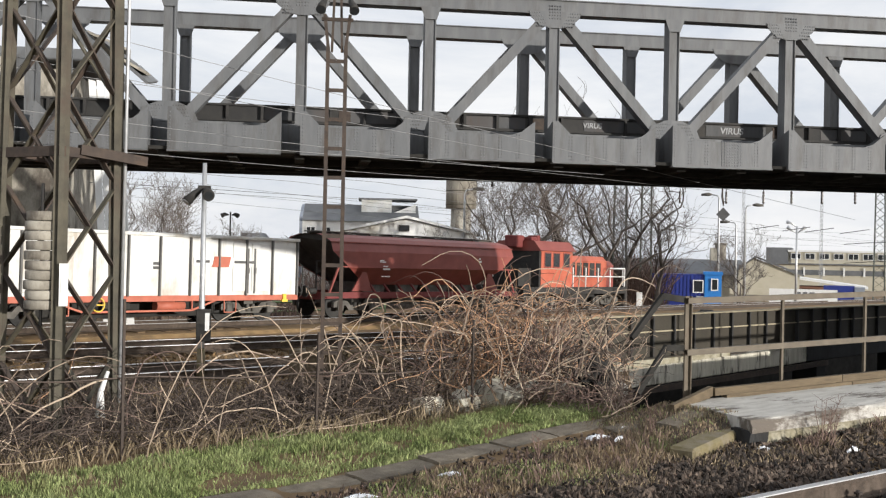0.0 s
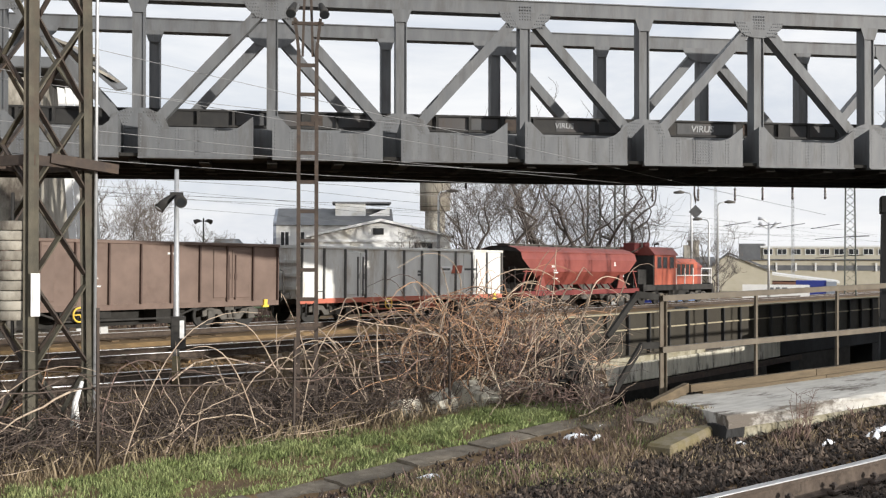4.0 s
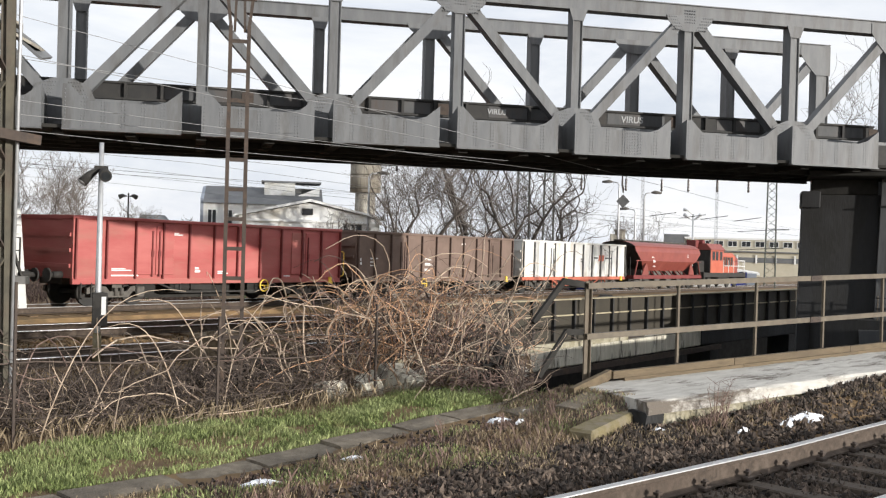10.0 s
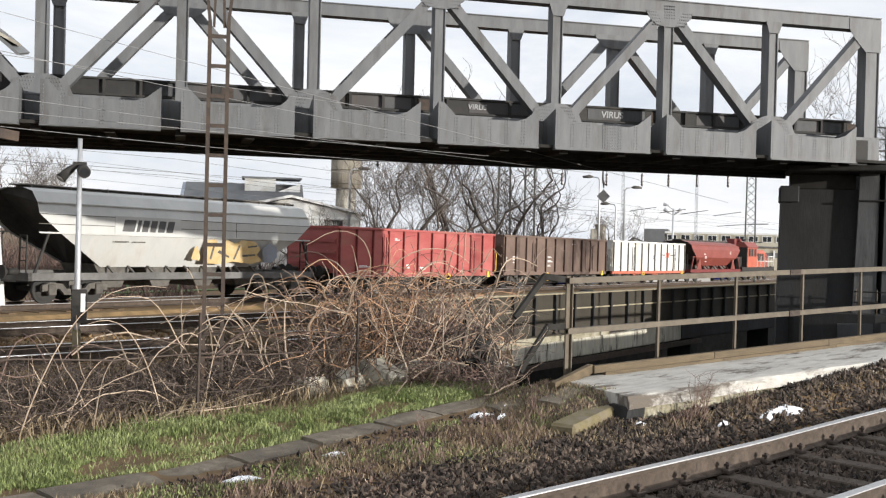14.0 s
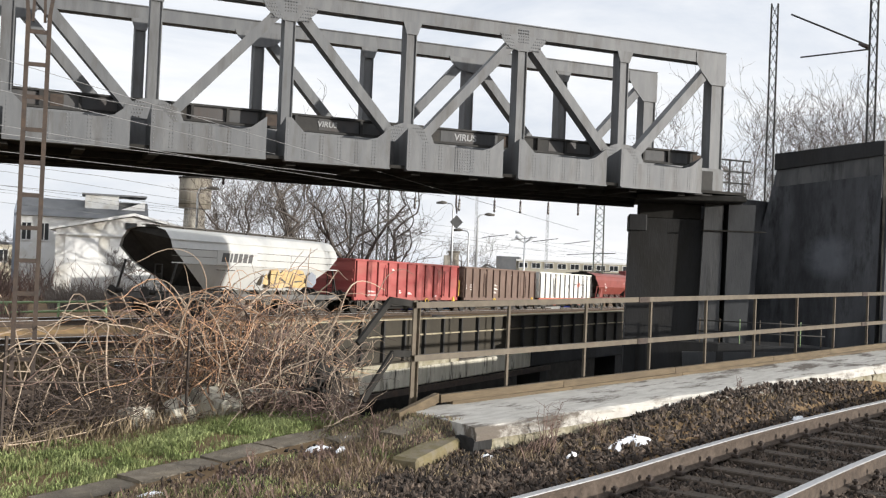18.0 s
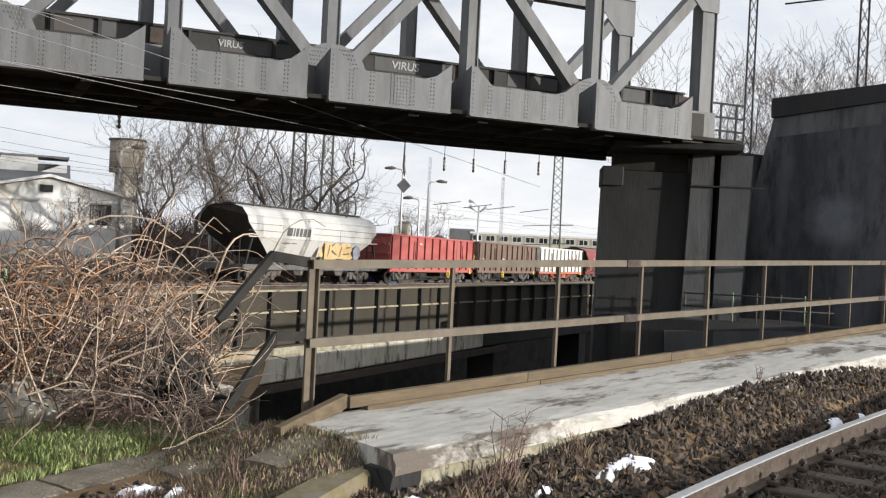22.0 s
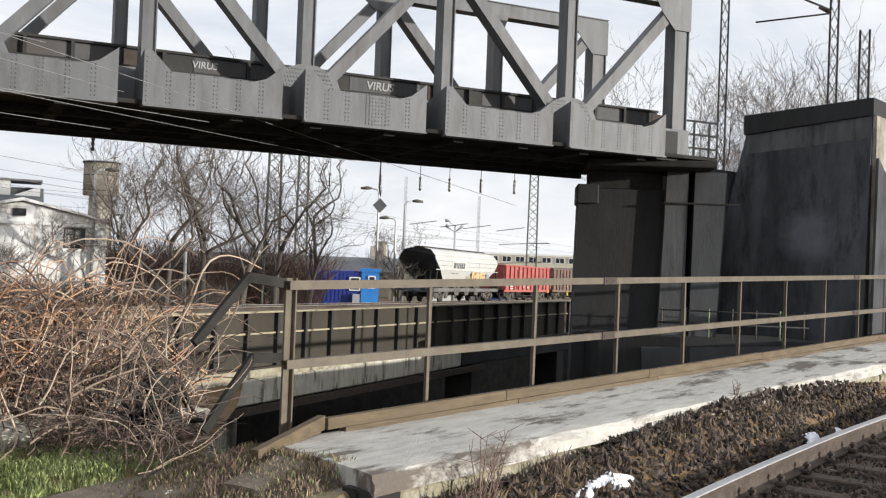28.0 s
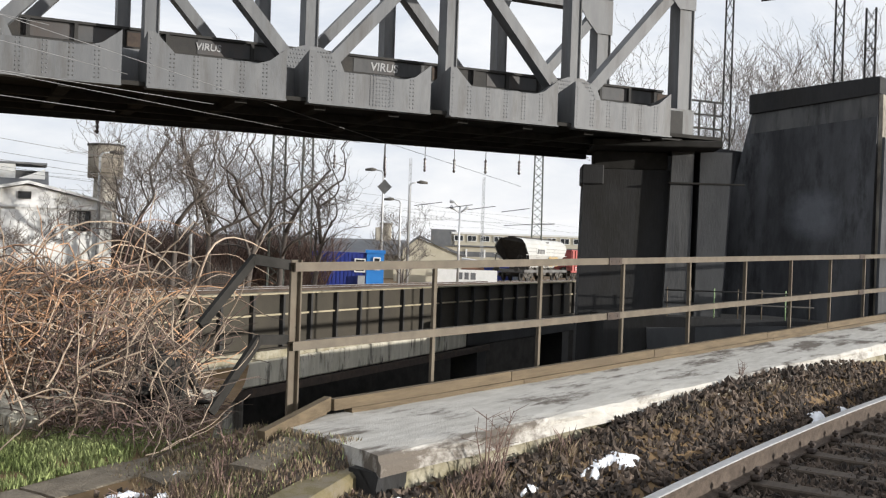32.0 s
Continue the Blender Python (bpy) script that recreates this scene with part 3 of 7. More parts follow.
def bed_top(a, b):
    if b > rail_b(a) + 0.95:
        return max(ground_z(a, b) + 0.02, -0.25 + rise(a))
    d = abs(b - rail_b(a))
    return -0.27 + rise(a) + 0.05 * noise.noise((a * 1.5, b * 1.5, 4)) + (0.03 if d > 1.05 else 0.0)


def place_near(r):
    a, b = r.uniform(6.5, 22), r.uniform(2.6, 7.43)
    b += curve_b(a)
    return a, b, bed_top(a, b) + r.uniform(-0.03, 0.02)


def place_far(r):
    a, b = r.uniform(22, 48), r.uniform(2.4, 7.43)
    b += curve_b(a)
    return a, b, bed_top(a, b) + r.uniform(-0.03, 0.02)


def place_edge(r):
    a = r.uniform(1.5, 10.3)
    b = r.uniform(6.3, 7.6) if r.random() < 0.6 else r.uniform(6.3, 8.8)
    return a, b, ground_z(a, b) + r.uniform(-0.03, 0.02)


def place_yard(r):
    a, b = r.uniform(-6, 14), r.uniform(16.4, 26)
    return a, b, -0.25 + r.uniform(-0.03, 0.04)


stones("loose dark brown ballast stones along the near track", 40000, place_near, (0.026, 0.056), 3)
def place_back(r):
    a, b = r.uniform(-14, 6.5), r.uniform(2.5, 7.2)
    return a, b, bed_top(a, b) + r.uniform(-0.03, 0.02)


stones("loose dark brown ballast stones beside the near track", 14000, place_back, (0.03, 0.06), 7)
stones("loose dark brown ballast stones further along the near track", 16000, place_far, (0.035, 0.06), 5)
stones("scattered ballast stones on the verge beside the footway", 11000, place_edge, (0.02, 0.045), 4)
stones("brown ballast stones between the yard tracks", 9000, place_yard, (0.03, 0.06), 6, YARD_STONE)


# ---- footway over the underpass, with its railing ----
def rough_slab(x0, x1, b0, b1, z0, z1, seed, skew=0.0):
    """A cast slab with a crumbling front edge and an uneven top."""
    g = Geo()
    n = max(int((x1 - x0) / 0.16), 4)
    rows = [(b1, z0), (b1, z1), ((b0 + b1) / 2, z1), (b0 + 0.16, z1), (b0 + 0.03, z1 - 0.008), (b0, z1 - 0.04), (b0 + 0.005, (z0 + z1) / 2), (b0 - 0.03, z0)]
    vs, fs = [], []
    for i in range(n + 1):
        f = i / n
        x = x0 + (x1 - x0) * f
        for k, (b, z) in enumerate(rows):
            q = noise.noise((x * 2.2, b * 3 + k, seed)) * 0.035 + noise.noise((x * 7, b * 3 + k, seed + 5)) * 0.016
            bb = b + (q if k > 2 else 0)
            zz = z + (0.012 * noise.noise((x * 1.3, b, seed + 9)) if 0 < k < 6 else 0) - (0.02 * max(0, noise.noise((x * 5, 3, seed))) if k in (4, 5) else 0)
            vs.append((x + (skew * (b1 - b) / (b1 - b0) if i == 0 else 0), bb, zz))
    m = len(rows)
    for i in range(n):
        for k in range(m - 1):
            fs.append((i * m + k, (i + 1) * m + k, (i + 1) * m + k + 1, i * m + k + 1))
    fs += [tuple(range(m)), tuple(n * m + k for k in reversed(range(m)))]
    return g.add(vs, fs)


def footway():
    t = thing("footway", "pale worn concrete footway beside the near track", "footway", NEAR, kind="structure")
    x = 10.55
    for i in range(9):
        w = 5.9 if i == 0 else 5.4
        part("slab", bend(rough_slab(x, x + w, 7.44, 8.86, 0.24, 0.4, i * 3.1, -0.42 if i == 0 else 0.0)), CONCRETE, t, "first slab with a chipped dark corner" if i == 0 else "")
        part("edge_beam", bend(rough_slab(x + (0.1 if i == 0 else -0.02), x + w - 0.03, 7.46, 7.76, -0.2, 0.238, i * 3.1 + 40, -0.36 if i == 0 else 0.0)), CONC_MOSSY, t)
        x += w + 0.025
    part("broken_corner", rough_slab(10.12, 10.5, 7.46, 7.72, -0.1, 0.27, 77), CONC_DARK, t, "dark broken corner of the first slab")
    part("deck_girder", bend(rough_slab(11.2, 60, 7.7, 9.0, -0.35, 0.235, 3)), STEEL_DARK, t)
    return t


footway()


def ramp_z(a, b):
    """Height of the trodden earth at the footway's end."""
    f = min(max((a - 9.2) / 1.1, 0), 1) * min(max((b - 7.62) / 0.3, 0), 1) * min(max((9.35 - b) / 0.4, 0), 1)
    return ground_z(a, b) * (1 - f) + 0.37 * f + 0.03 * f * noise.noise((a * 4, b * 4, 31)) - 0.02 * (1 - f)


def earth_ramp():
    g = Geo()
    n, m = 18, 18
    vs, fs = [], []
    for i in range(n + 1):
        for j in range(m + 1):
            b = 7.6 + 1.8 * j / m
            end = 10.52 - 0.3 * max(8.86 - b, 0.0)
            a = 9.1 + (end - 9.1) * i / n
            vs.append((a, b, ramp_z(a, b)))
    for i in range(n):
        for j in range(m):
            fs.append((i * (m + 1) + j, (i + 1) * (m + 1) + j, (i + 1) * (m + 1) + j + 1, i * (m + 1) + j + 1))
    g.add(vs, fs, True)
    thing("earth_ramp", "trodden brown earth ramp up to the footway's end", "earth", NEAR, kind="structure", geo=g, material=SOIL)
    for a, b, w, turn in ((9.95, 8.3, 0.34, 8), (9.5, 8.75, 0.3, -6)):
        thing("broken_slab", "broken flat piece of paving sunk in the earth", "paving", NEAR @ pose(a, b, ramp_z(a, b), 0, -8, turn), group="broken paving at the footway", geo=rough_slab(-w, w, -0.16, 0.16, -0.08, 0.02, a), material=PATH)


earth_ramp()


def snow_patch(a, b, z, ra, rb, label, seed):
    r = random.Random(seed)
    n, rings = 22, 5
    g = Geo()
    vs, fs = [(0, 0, 0.052)], []
    ph = [r.uniform(0, 6.28) for _ in range(4)]
    for k in range(1, rings + 1):
        q = k / rings
        for j in range(n):
            th = 2 * math.pi * j / n
            e = 1 + 0.25 * math.sin(3 * th + ph[0]) + 0.18 * math.sin(5 * th + ph[1]) + 0.1 * math.sin(9 * th + ph[2])
            vs.append((ra * q * e * math.cos(th), rb * q * e * math.sin(th), 0.055 * (1 - q ** 2) + 0.025 * noise.noise((th * 2, q * 5, seed)) - (0.05 if k == rings else 0)))
    for j in range(n):
        fs.append((0, 1 + j, 1 + (j + 1) % n))
        for k in range(rings - 1):
            fs.append((1 + k * n + j, 1 + (k + 1) * n + j, 1 + (k + 1) * n + (j + 1) % n, 1 + k * n + (j + 1) % n))
    g.add(vs, fs, True)
    thing("snow_patch", label, "snow", NEAR @ pose(a, b, z, 0, 0, r.uniform(-20, 20)), group="melting snow patches", geo=g, material=SNOW)


for i, (a, b, ra, rb) in enumerate(((12.75, 6.85, 0.34, 0.17), (12.3, 6.82, 0.24, 0.07), (11.45, 6.95, 0.18, 0.05), (10.15, 7.3, 0.15, 0.07), (8.8, 8.6, 0.16, 0.05), (8.95, 8.4, 0.09, 0.04), (6.5, 8.4, 0.14, 0.05), (17.3, 6.35, 0.34, 0.12), (18.35, 6.3, 0.13, 0.07), (5.3, 8.25, 0.2, 0.08), (9.4, 8.75, 0.11, 0.04))):
    snow_patch(a, b, ground_z(a, b) + 0.0, ra, rb, "small melting patch of old snow on the ballast", i)


def railing():
    t = thing("railing", "weathered olive-brown steel railing along the footway", "railing", NEAR, kind="")
    b = 9.0
    posts = [10.84 + 1.836 * i for i in range(24)]
    pm = None
    for i, a in enumerate(posts):
        if i == 0:
            part("post", Geo().box(a - 0.05, a + 0.05, b - 0.012, b + 0.012, -0.1, 1.76, 0.003).box(a + 0.03, a + 0.05, b - 0.05, b - 0.0125, -0.1, 1.76, 0.003).box(a + 0.03, a + 0.05, b + 0.0125, b + 0.05, -0.1, 1.76, 0.003), RAIL_PAINT, t, "thick end post of the railing")
            continue
        p = part("post", pm or Geo().box(-0.024, 0.024, -0.03, -0.022, 0.25, 1.72).box(0.016, 0.024, -0.0215, 0.03, 0.25, 1.72), RAIL_PAINT, t)
        pm = p.data
        p.location = (a, b + curve_b(a), rise(a))
        p.rotation_euler.y = rnd.uniform(-0.012, 0.012)
    for z in (1.7, 1.02):
        for a, e in zip([10.78] + posts[1:-1], posts[1:]):
            q, f, h, k = b + curve_b(a), b + curve_b(e), z + rise(a), z + rise(e)
            rail = part("top_rail" if z > 1.5 else "middle_rail", Geo().beam((a, q - 0.06, h), (e, f - 0.06, k), 0.016, 0.078).beam((a, q - 0.016, h + 0.03), (e, f - 0.016, k + 0.03), 0.07, 0.014), RAIL_PAINT, t)
        for a in (16.05, 25.2, 34.4):
            q, h = b + curve_b(a), z + rise(a)
            plate = part("splice_plate", Geo().box(-0.15, 0.15, -0.08, -0.0695, -0.044, 0.044).tube([(-0.09, -0.086, 0), (-0.09, -0.074, 0)], 0.016, 6).tube([(0.09, -0.086, 0), (0.09, -0.074, 0)], 0.016, 6), RUST_DARK, rail)
            plate.location, plate.rotation_euler = (a, q, h), (0, -0.02, -0.0856)
    part("end_brace", Geo().beam((10.82, b + 0.02, 1.71), (10.36, b + 0.02, 1.76), 0.05, 0.085).beam((10.38, b + 0.02, 1.77), (9.85, b + 0.06, 1.23), 0.05, 0.07), SOOT_SHADE, t)
    part("end_brace", Geo().beam((10.88, b + 0.02, 1.07), (10.44, b + 0.02, 1.09), 0.05, 0.08).beam((10.46, b + 0.02, 1.1), (10.02, b + 0.1, 0.52), 0.05, 0.07), SOOT_SHADE, t)
    return t


railing()


def planks():
    t = thing("edge_boards", "weathered timber kick boards at the foot of the railing", "boards", NEAR)
    part("board", Geo().beam((10.1, 8.6, 0.37), (11.15, 8.84, 0.51), 0.07, 0.12), PLANK, t)
    part("board", Geo().beam((10.16, 8.66, 0.28), (11.12, 8.87, 0.42), 0.08, 0.1), PLANK, t)
    x = 11.16
    for i in range(12):
        w = 2.6 + 0.5 * ((i * 7) % 3)
        q, f = curve_b(x), curve_b(x + w)
        part("board", Geo().beam((x, 8.835 + q, 0.5 + rise(x) + rnd.uniform(-0.01, 0.01)), (x + w, 8.835 + f, 0.5 + rise(x + w)), 0.07, 0.1), PLANK, t)
        q, f = curve_b(x + 0.2), curve_b(x + w + 0.2)
        part("board", Geo().beam((x + 0.2, 8.827 + q, 0.425 + rise(x)), (x + w + 0.2, 8.827 + f, 0.425 + rise(x + w)), 0.095, 0.05), PLANK, t)
        x += w + 0.012
    part("support", Geo().box(10.62, 11.2, 8.75, 9.08, -0.1, 0.33), CONC_OLD, t)
    return t


planks()
thing("kerb_block", "fallen concrete kerb block with faded yellow paint", "kerb", NEAR @ pose(9.75, 7.72, 0.16, 0, -4, 14), geo=Geo().box(-0.75, 0.5, -0.16, 0.16, -0.26, 0.06, 0.03), material=YELLOW_OLD)


def garden_path():
    t = thing("path", "narrow worn path of old concrete slabs through the grass", "path", NEAR, kind="structure")
    a = 1.0
    while a < 9.9:
        w = rnd.uniform(0.75, 1.05)
        off = 0.05 * (a - 4)
        p = part("path_slab", rough_slab(-w / 2, w / 2, -0.22, 0.2, -0.1, 0.012, a), PATH, t)
        c = a + w / 2
        p.location = (c, 8.95 + off, max(ground_z(c + u, 8.95 + off + v) - 0.05 * u for u in (-w / 2, 0, w / 2) for v in (-0.2, 0, 0.2)) - 0.004)
        p.rotation_euler = (rnd.uniform(-0.012, 0.012), -0.05 if a > 4.3 else 0.0, 0.05 + rnd.uniform(-0.03, 0.03))
        a += w + 0.03
    return t


garden_path()


# ---- the plate girder bridge of the next track ----
def girder_bridge():
    t = thing("girder_bridge", "dull brown plate girder rail bridge over the underpass", "rail bridge", drawn(pose(0, 0, 0, 0, 0, 44)), kind="structure")
    b = 15.93
    a0, a1 = 18.2, 46.0
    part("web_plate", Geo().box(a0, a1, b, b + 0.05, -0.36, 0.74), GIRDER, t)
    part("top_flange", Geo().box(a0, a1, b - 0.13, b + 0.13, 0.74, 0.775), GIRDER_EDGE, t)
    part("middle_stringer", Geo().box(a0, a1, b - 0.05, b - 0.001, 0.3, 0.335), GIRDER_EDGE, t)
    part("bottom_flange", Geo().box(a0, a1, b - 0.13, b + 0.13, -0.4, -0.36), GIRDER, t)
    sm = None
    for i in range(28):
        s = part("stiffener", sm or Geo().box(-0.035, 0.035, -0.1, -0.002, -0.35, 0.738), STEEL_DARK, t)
        sm = s.data
        s.location = (a0 - 0.05 + i * 0.99, b, 0)
    part("deck", Geo().box(23.0, a1, b + 0.1, 22.0, -0.8, -0.5), SOIL, t)
    def sunk(g):
        g.v = [(x, y, z - 0.016 * max(31.6 - x, 0.0)) for x, y, z in g.v]
        return g
    part("stained_beam", sunk(Geo().box(a0 - 1.2, 31.6, b - 0.1, b + 0.4, -0.96, -0.45, 0.03)), CONC_STREAK, t, "pale concrete beam with black water stains")
    part("mossy_shelf", Geo().box(a0 - 1.2, 27.0, b - 0.06, b + 0.4, -0.62, -0.41), CONC_MOSSY, t, "dry moss on the shelf between girder and beam")
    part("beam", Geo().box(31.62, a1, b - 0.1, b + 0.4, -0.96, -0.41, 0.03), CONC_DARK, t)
    part("rusty_chord", sunk(Geo().box(a0 - 1.2, 33.0, b - 0.16, b - 0.02, -1.14, -0.98)), RUST_DARK, t)
    for a in (32.4, 39.0):
        part("pier_post", Geo().box(a, a + 0.6, b - 0.05, b + 0.8, -5.7, -0.97), STEEL_DARK, t)
    return t


girder_bridge()


# ---- the truss bridge ----
def lettering(text, size, m, material, parent, name, depth=0.003, shear=0.0):
    cu = bpy.data.curves.new(name, "FONT")
    cu.body, cu.size, cu.offset, cu.extrude, cu.align_x, cu.align_y, cu.shear = text, size, size * 0.018, depth, "CENTER", "CENTER", shear
    tmp = new(name, cu)
    bpy.context.view_layer.update()
    me = bpy.data.meshes.new_from_object(tmp.evaluated_get(bpy.context.evaluated_depsgraph_get()))
    bpy.data.objects.remove(tmp)
    me.materials.clear()
    ob = part(name, me, material, parent)
    ob.data.materials.clear()
    ob.data.materials.append(material)
    ob.matrix_local = m
    return ob



def truss_bridge():
    t = thing("truss_bridge", "grey riveted steel truss bridge that crosses the yard", "truss bridge", drawn(SPAN), kind="structure")
    PF, P0, P1, Z, K = 25.0, 25.95, 29.5, EYE, 1.038
    s0, step = -3.07, 3.088
    first, last = -4, 7                    # panel points; 7 carries the end post
    F = lambda i: s0 + step * i            # panel points on the fascia
    X = lambda i: F(i) * K                 # and on the trusses
    zt, zb = Z + 6.0 * K, Z + 3.0 * K
    x0, x1 = X(first) - 1, X(last)
    for p, side in ((P0, "front"), (P1, "rear")):
        part("top_chord", Geo().box(x0, x1 + 0.24, p, p + 0.4, zt, Z + 6.33 * K).box(x0, x1 + 0.24, p - 0.05, p + 0.45, Z + 6.33 * K, Z + 6.33 * K + 0.025), STEEL_GREY, t)
        part("bottom_chord", Geo().box(x0, x1 + 0.3, p, p + 0.4, Z + 2.45, zb + 0.05), STEEL_GREY, t)
        for i in range(first, last + 1):
            x = X(i)
            w = 0.22 if i == last else 0.14
            part("vertical", Geo().box(x - w, x + w, p + 0.04, p + 0.06, zb, zt).box(x - w, x - w + 0.025, p, p + 0.4, zb, zt).box(x + w - 0.025, x + w, p, p + 0.4, zb, zt).box(x - w, x + w, p + 0.34, p + 0.36, zb, zt), STEEL_GREY, t)
            if i == last:
                shape = [(x - 0.8, zt + 0.02), (x - 0.62, zt - 0.25), (x - 0.26, zt - 0.62), (x + 0.25, zt - 0.62), (x + 0.25, zt + 0.3), (x - 0.8, zt + 0.3)]
            elif i % 2:
                shape = [(x - 0.7, zt + 0.06), (x - 0.62, zt - 0.12), (x - 0.4, zt - 0.3), (x - 0.15, zt - 0.36), (x + 0.15, zt - 0.36), (x + 0.4, zt - 0.3), (x + 0.62, zt - 0.12), (x + 0.7, zt + 0.06)]
            else:
                shape = [(x - 0.26, zt + 0.02), (x - 0.15, zt - 0.3), (x + 0.15, zt - 0.3), (x + 0.26, zt + 0.02)]
            part("top_gusset", Geo().prism(shape, p - 0.016, p - 0.002), STEEL_GREY, t)
            if i % 2 == 0:
                part("foot_gusset", Geo().prism([(x - 0.75, zb), (x - 0.6, zb + 0.34), (x - 0.2, zb + 0.5), (x + 0.2, zb + 0.5), (x + 0.6, zb + 0.34), (x + 0.75, zb)], p - 0.016, p - 0.002), STEEL_GREY, t)
        for i in range(first, last):
            a, b = (i, i + 1) if i % 2 == 0 else (i + 1, i)
            sh = 0.3 if b > a else -0.3
            part("diagonal", Geo().beam((X(a) + sh, p + 0.18, zb + 0.05), (X(b) - sh * 0.6, p + 0.18, zt - 0.04), 0.34, 0.25), STEEL_GREY, t)
        for i in range(first, last):
            if side == "front":
                a = F(i)
                part("fascia_plate", Geo().prism([(a, Z + 2.34), (a, Z + 3.36), (a + 0.14, Z + 3.36), (a + 0.5, Z + 3.0), (a + 2.05, Z + 2.98), (a + 2.3, Z + 3.06), (a + 2.64, Z + 3.33), (a + 2.64, Z + 2.34)], PF, PF + 0.03), STEEL_GREY, t, "riveted grey fascia plate")
                part("fascia_end", Geo().prism([(PF + 0.03, Z + 2.34), (PF + 0.03, Z + 3.36), (P0, Z + 3.12), (P0, Z + 2.4)], a, a + 0.03, "x"), STEEL_GREY, t)
                part("fascia_end", Geo().prism([(PF + 0.03, Z + 2.34), (PF + 0.03, Z + 3.31), (P0, Z + 3.12), (P0, Z + 2.4)], a + 2.61, a + 2.64, "x"), STEEL_GREY, t)
                part("fascia_flange", Geo().box(a, a + 2.64, PF - 0.06, PF + 0.2, Z + 2.31, Z + 2.338), STEEL_GREY, t)
    part("end_fascia", Geo().box(F(last) - 0.45, F(last) + 0.15, PF + 0.3, P0 - 0.02, Z + 2.3, Z + 3.0), STEEL_DARK, t)
    # the underside's shade is painted: deck, cross girders and stringers are black
    part("deck", Geo().box(x0, x1 + 0.5, PF + 0.12, P1 + 0.35, Z + 2.36, Z + 2.44), SOOT_SHADE, t)
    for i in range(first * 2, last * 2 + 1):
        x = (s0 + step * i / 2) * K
        part("cross_girder", Geo().box(x - 0.12, x + 0.12, PF + 0.3, P1, Z + 2.24, Z + 2.36), SOOT_SHADE, t)
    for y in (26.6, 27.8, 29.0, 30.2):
        part("stringer", Geo().box(x0, x1, y, y + 0.16, Z + 2.2, Z + 2.355), SOOT_SHADE, t)
    y = 26.85
    para = part("parapet_sheet", Geo().box(x0, x1, y, y + 0.03, Z + 2.44, Z + 3.68), STEEL_DARK, t, "dark sheet parapet with faded patches")
    part("parapet_cap", Geo().box(x0, x1, y - 0.06, y + 0.08, Z + 3.68, Z + 3.73), STEEL_DARK, t)
    part("parapet_rail", Geo().box(x0, x1, y - 0.12, y - 0.07, Z + 3.28, Z + 3.33), STEEL_DARK, t)
    words = (7.72, 11.62)
    for i in range(42):
        x = x0 + 0.4 + i * 0.87
        if x < x1 - 0.2 and min(abs(x - q) for q in words) > 0.5:
            part("parapet_post", Geo().box(x - 0.035, x + 0.035, y - 0.1, y - 0.001, Z + 2.44, Z + 3.68), STEEL_DARK, t)
    for i, x in enumerate((-0.9, 1.3, 4.2, 7.5, 10.9, 14.2, 17.2)):
        part("faded_panel", Geo().box(x, x + 1.7, y - 0.012, y - 0.002, Z + 3.36, Z + 3.65), PARAPET, para)
        part("rust_panel", Geo().box(x + 1.9, x + 2.3, y - 0.01, y - 0.002, Z + 3.36, Z + 3.64), RUST_DARK, para)
    for x, z, size in ((words[0], Z + 3.51, 0.2), (words[1], Z + 3.5, 0.25)):
        lettering("VIRUS", size, pose(x, y - 0.02, z, 90, 0, 0), CHALK, t, "graffiti_word", shear=0.1)
    # rivet heads
    g = Geo()
    dome = [(1, 0), (0.5, 0.87), (-0.5, 0.87), (-1, 0), (-0.5, -0.87), (0.5, -0.87)]

    def head(x, z, y, r=0.02):
        g.add([(x, y - 0.015, z)] + [(x + a * r, y, z + b * r) for a, b in dome], [(0, 1 + k, 1 + (k + 1) % 6) for k in range(6)])
    for i in range(-2, last):
        a = F(i)
        for k in range(5):
            for j in range(8):
                head(a + 0.42 + k * 0.44, Z + 2.42 + j * 0.08, PF)
                head(a + 0.49 + k * 0.44, Z + 2.42 + j * 0.08, PF)
        for j in range(10):
            head(a + 0.06, Z + 2.42 + j * 0.09, PF)
        if i == 4:
            for k in range(7):
                for j in range(9):
                    head(a + 1.3 + k * 0.07, Z + 2.4 + j * 0.075, PF)
        x = X(i)
        for j in range(5):
            for k in range(5):
                if i % 2:
                    head(x - 0.66 + k * 0.065 + j * 0.05, zt + 0.02 - j * 0.085, P0 - 0.016, 0.024)
                    head(x + 0.66 - k * 0.065 - j * 0.05, zt + 0.02 - j * 0.085, P0 - 0.016, 0.024)
                    head(x - 0.14 + k * 0.07, zt + 0.2 - j * 0.08, P0 - 0.016, 0.024)
                else:
                    head(x + 0.3 + k * 0.065 - j * 0.04, zb + 0.06 + j * 0.085, P0 - 0.016, 0.024)
                    head(x - 0.3 - k * 0.065 + j * 0.04, zb + 0.06 + j * 0.085, P0 - 0.016, 0.024)
    ob = part("rivet_heads", g, STEEL_GREY, t)
    ob["kind"] = "stuff"
    return t


truss_bridge()


WING = pose(15.29, 24.84, 0, 0, 0, -58.7)     # x along the abutment's face, y into its mass
PIER = pose(10.6, 24.4, 0, 0, 0, -22)        # x along the pier's front


def slab8(low, high):
    """A block between a lower and an upper quadrangle."""
    return Geo().add(list(low) + list(high), [(3, 2, 1, 0), (4, 5, 6, 7), (0, 1, 5, 4), (1, 2, 6, 5), (2, 3, 7, 6), (3, 0, 4, 7)])


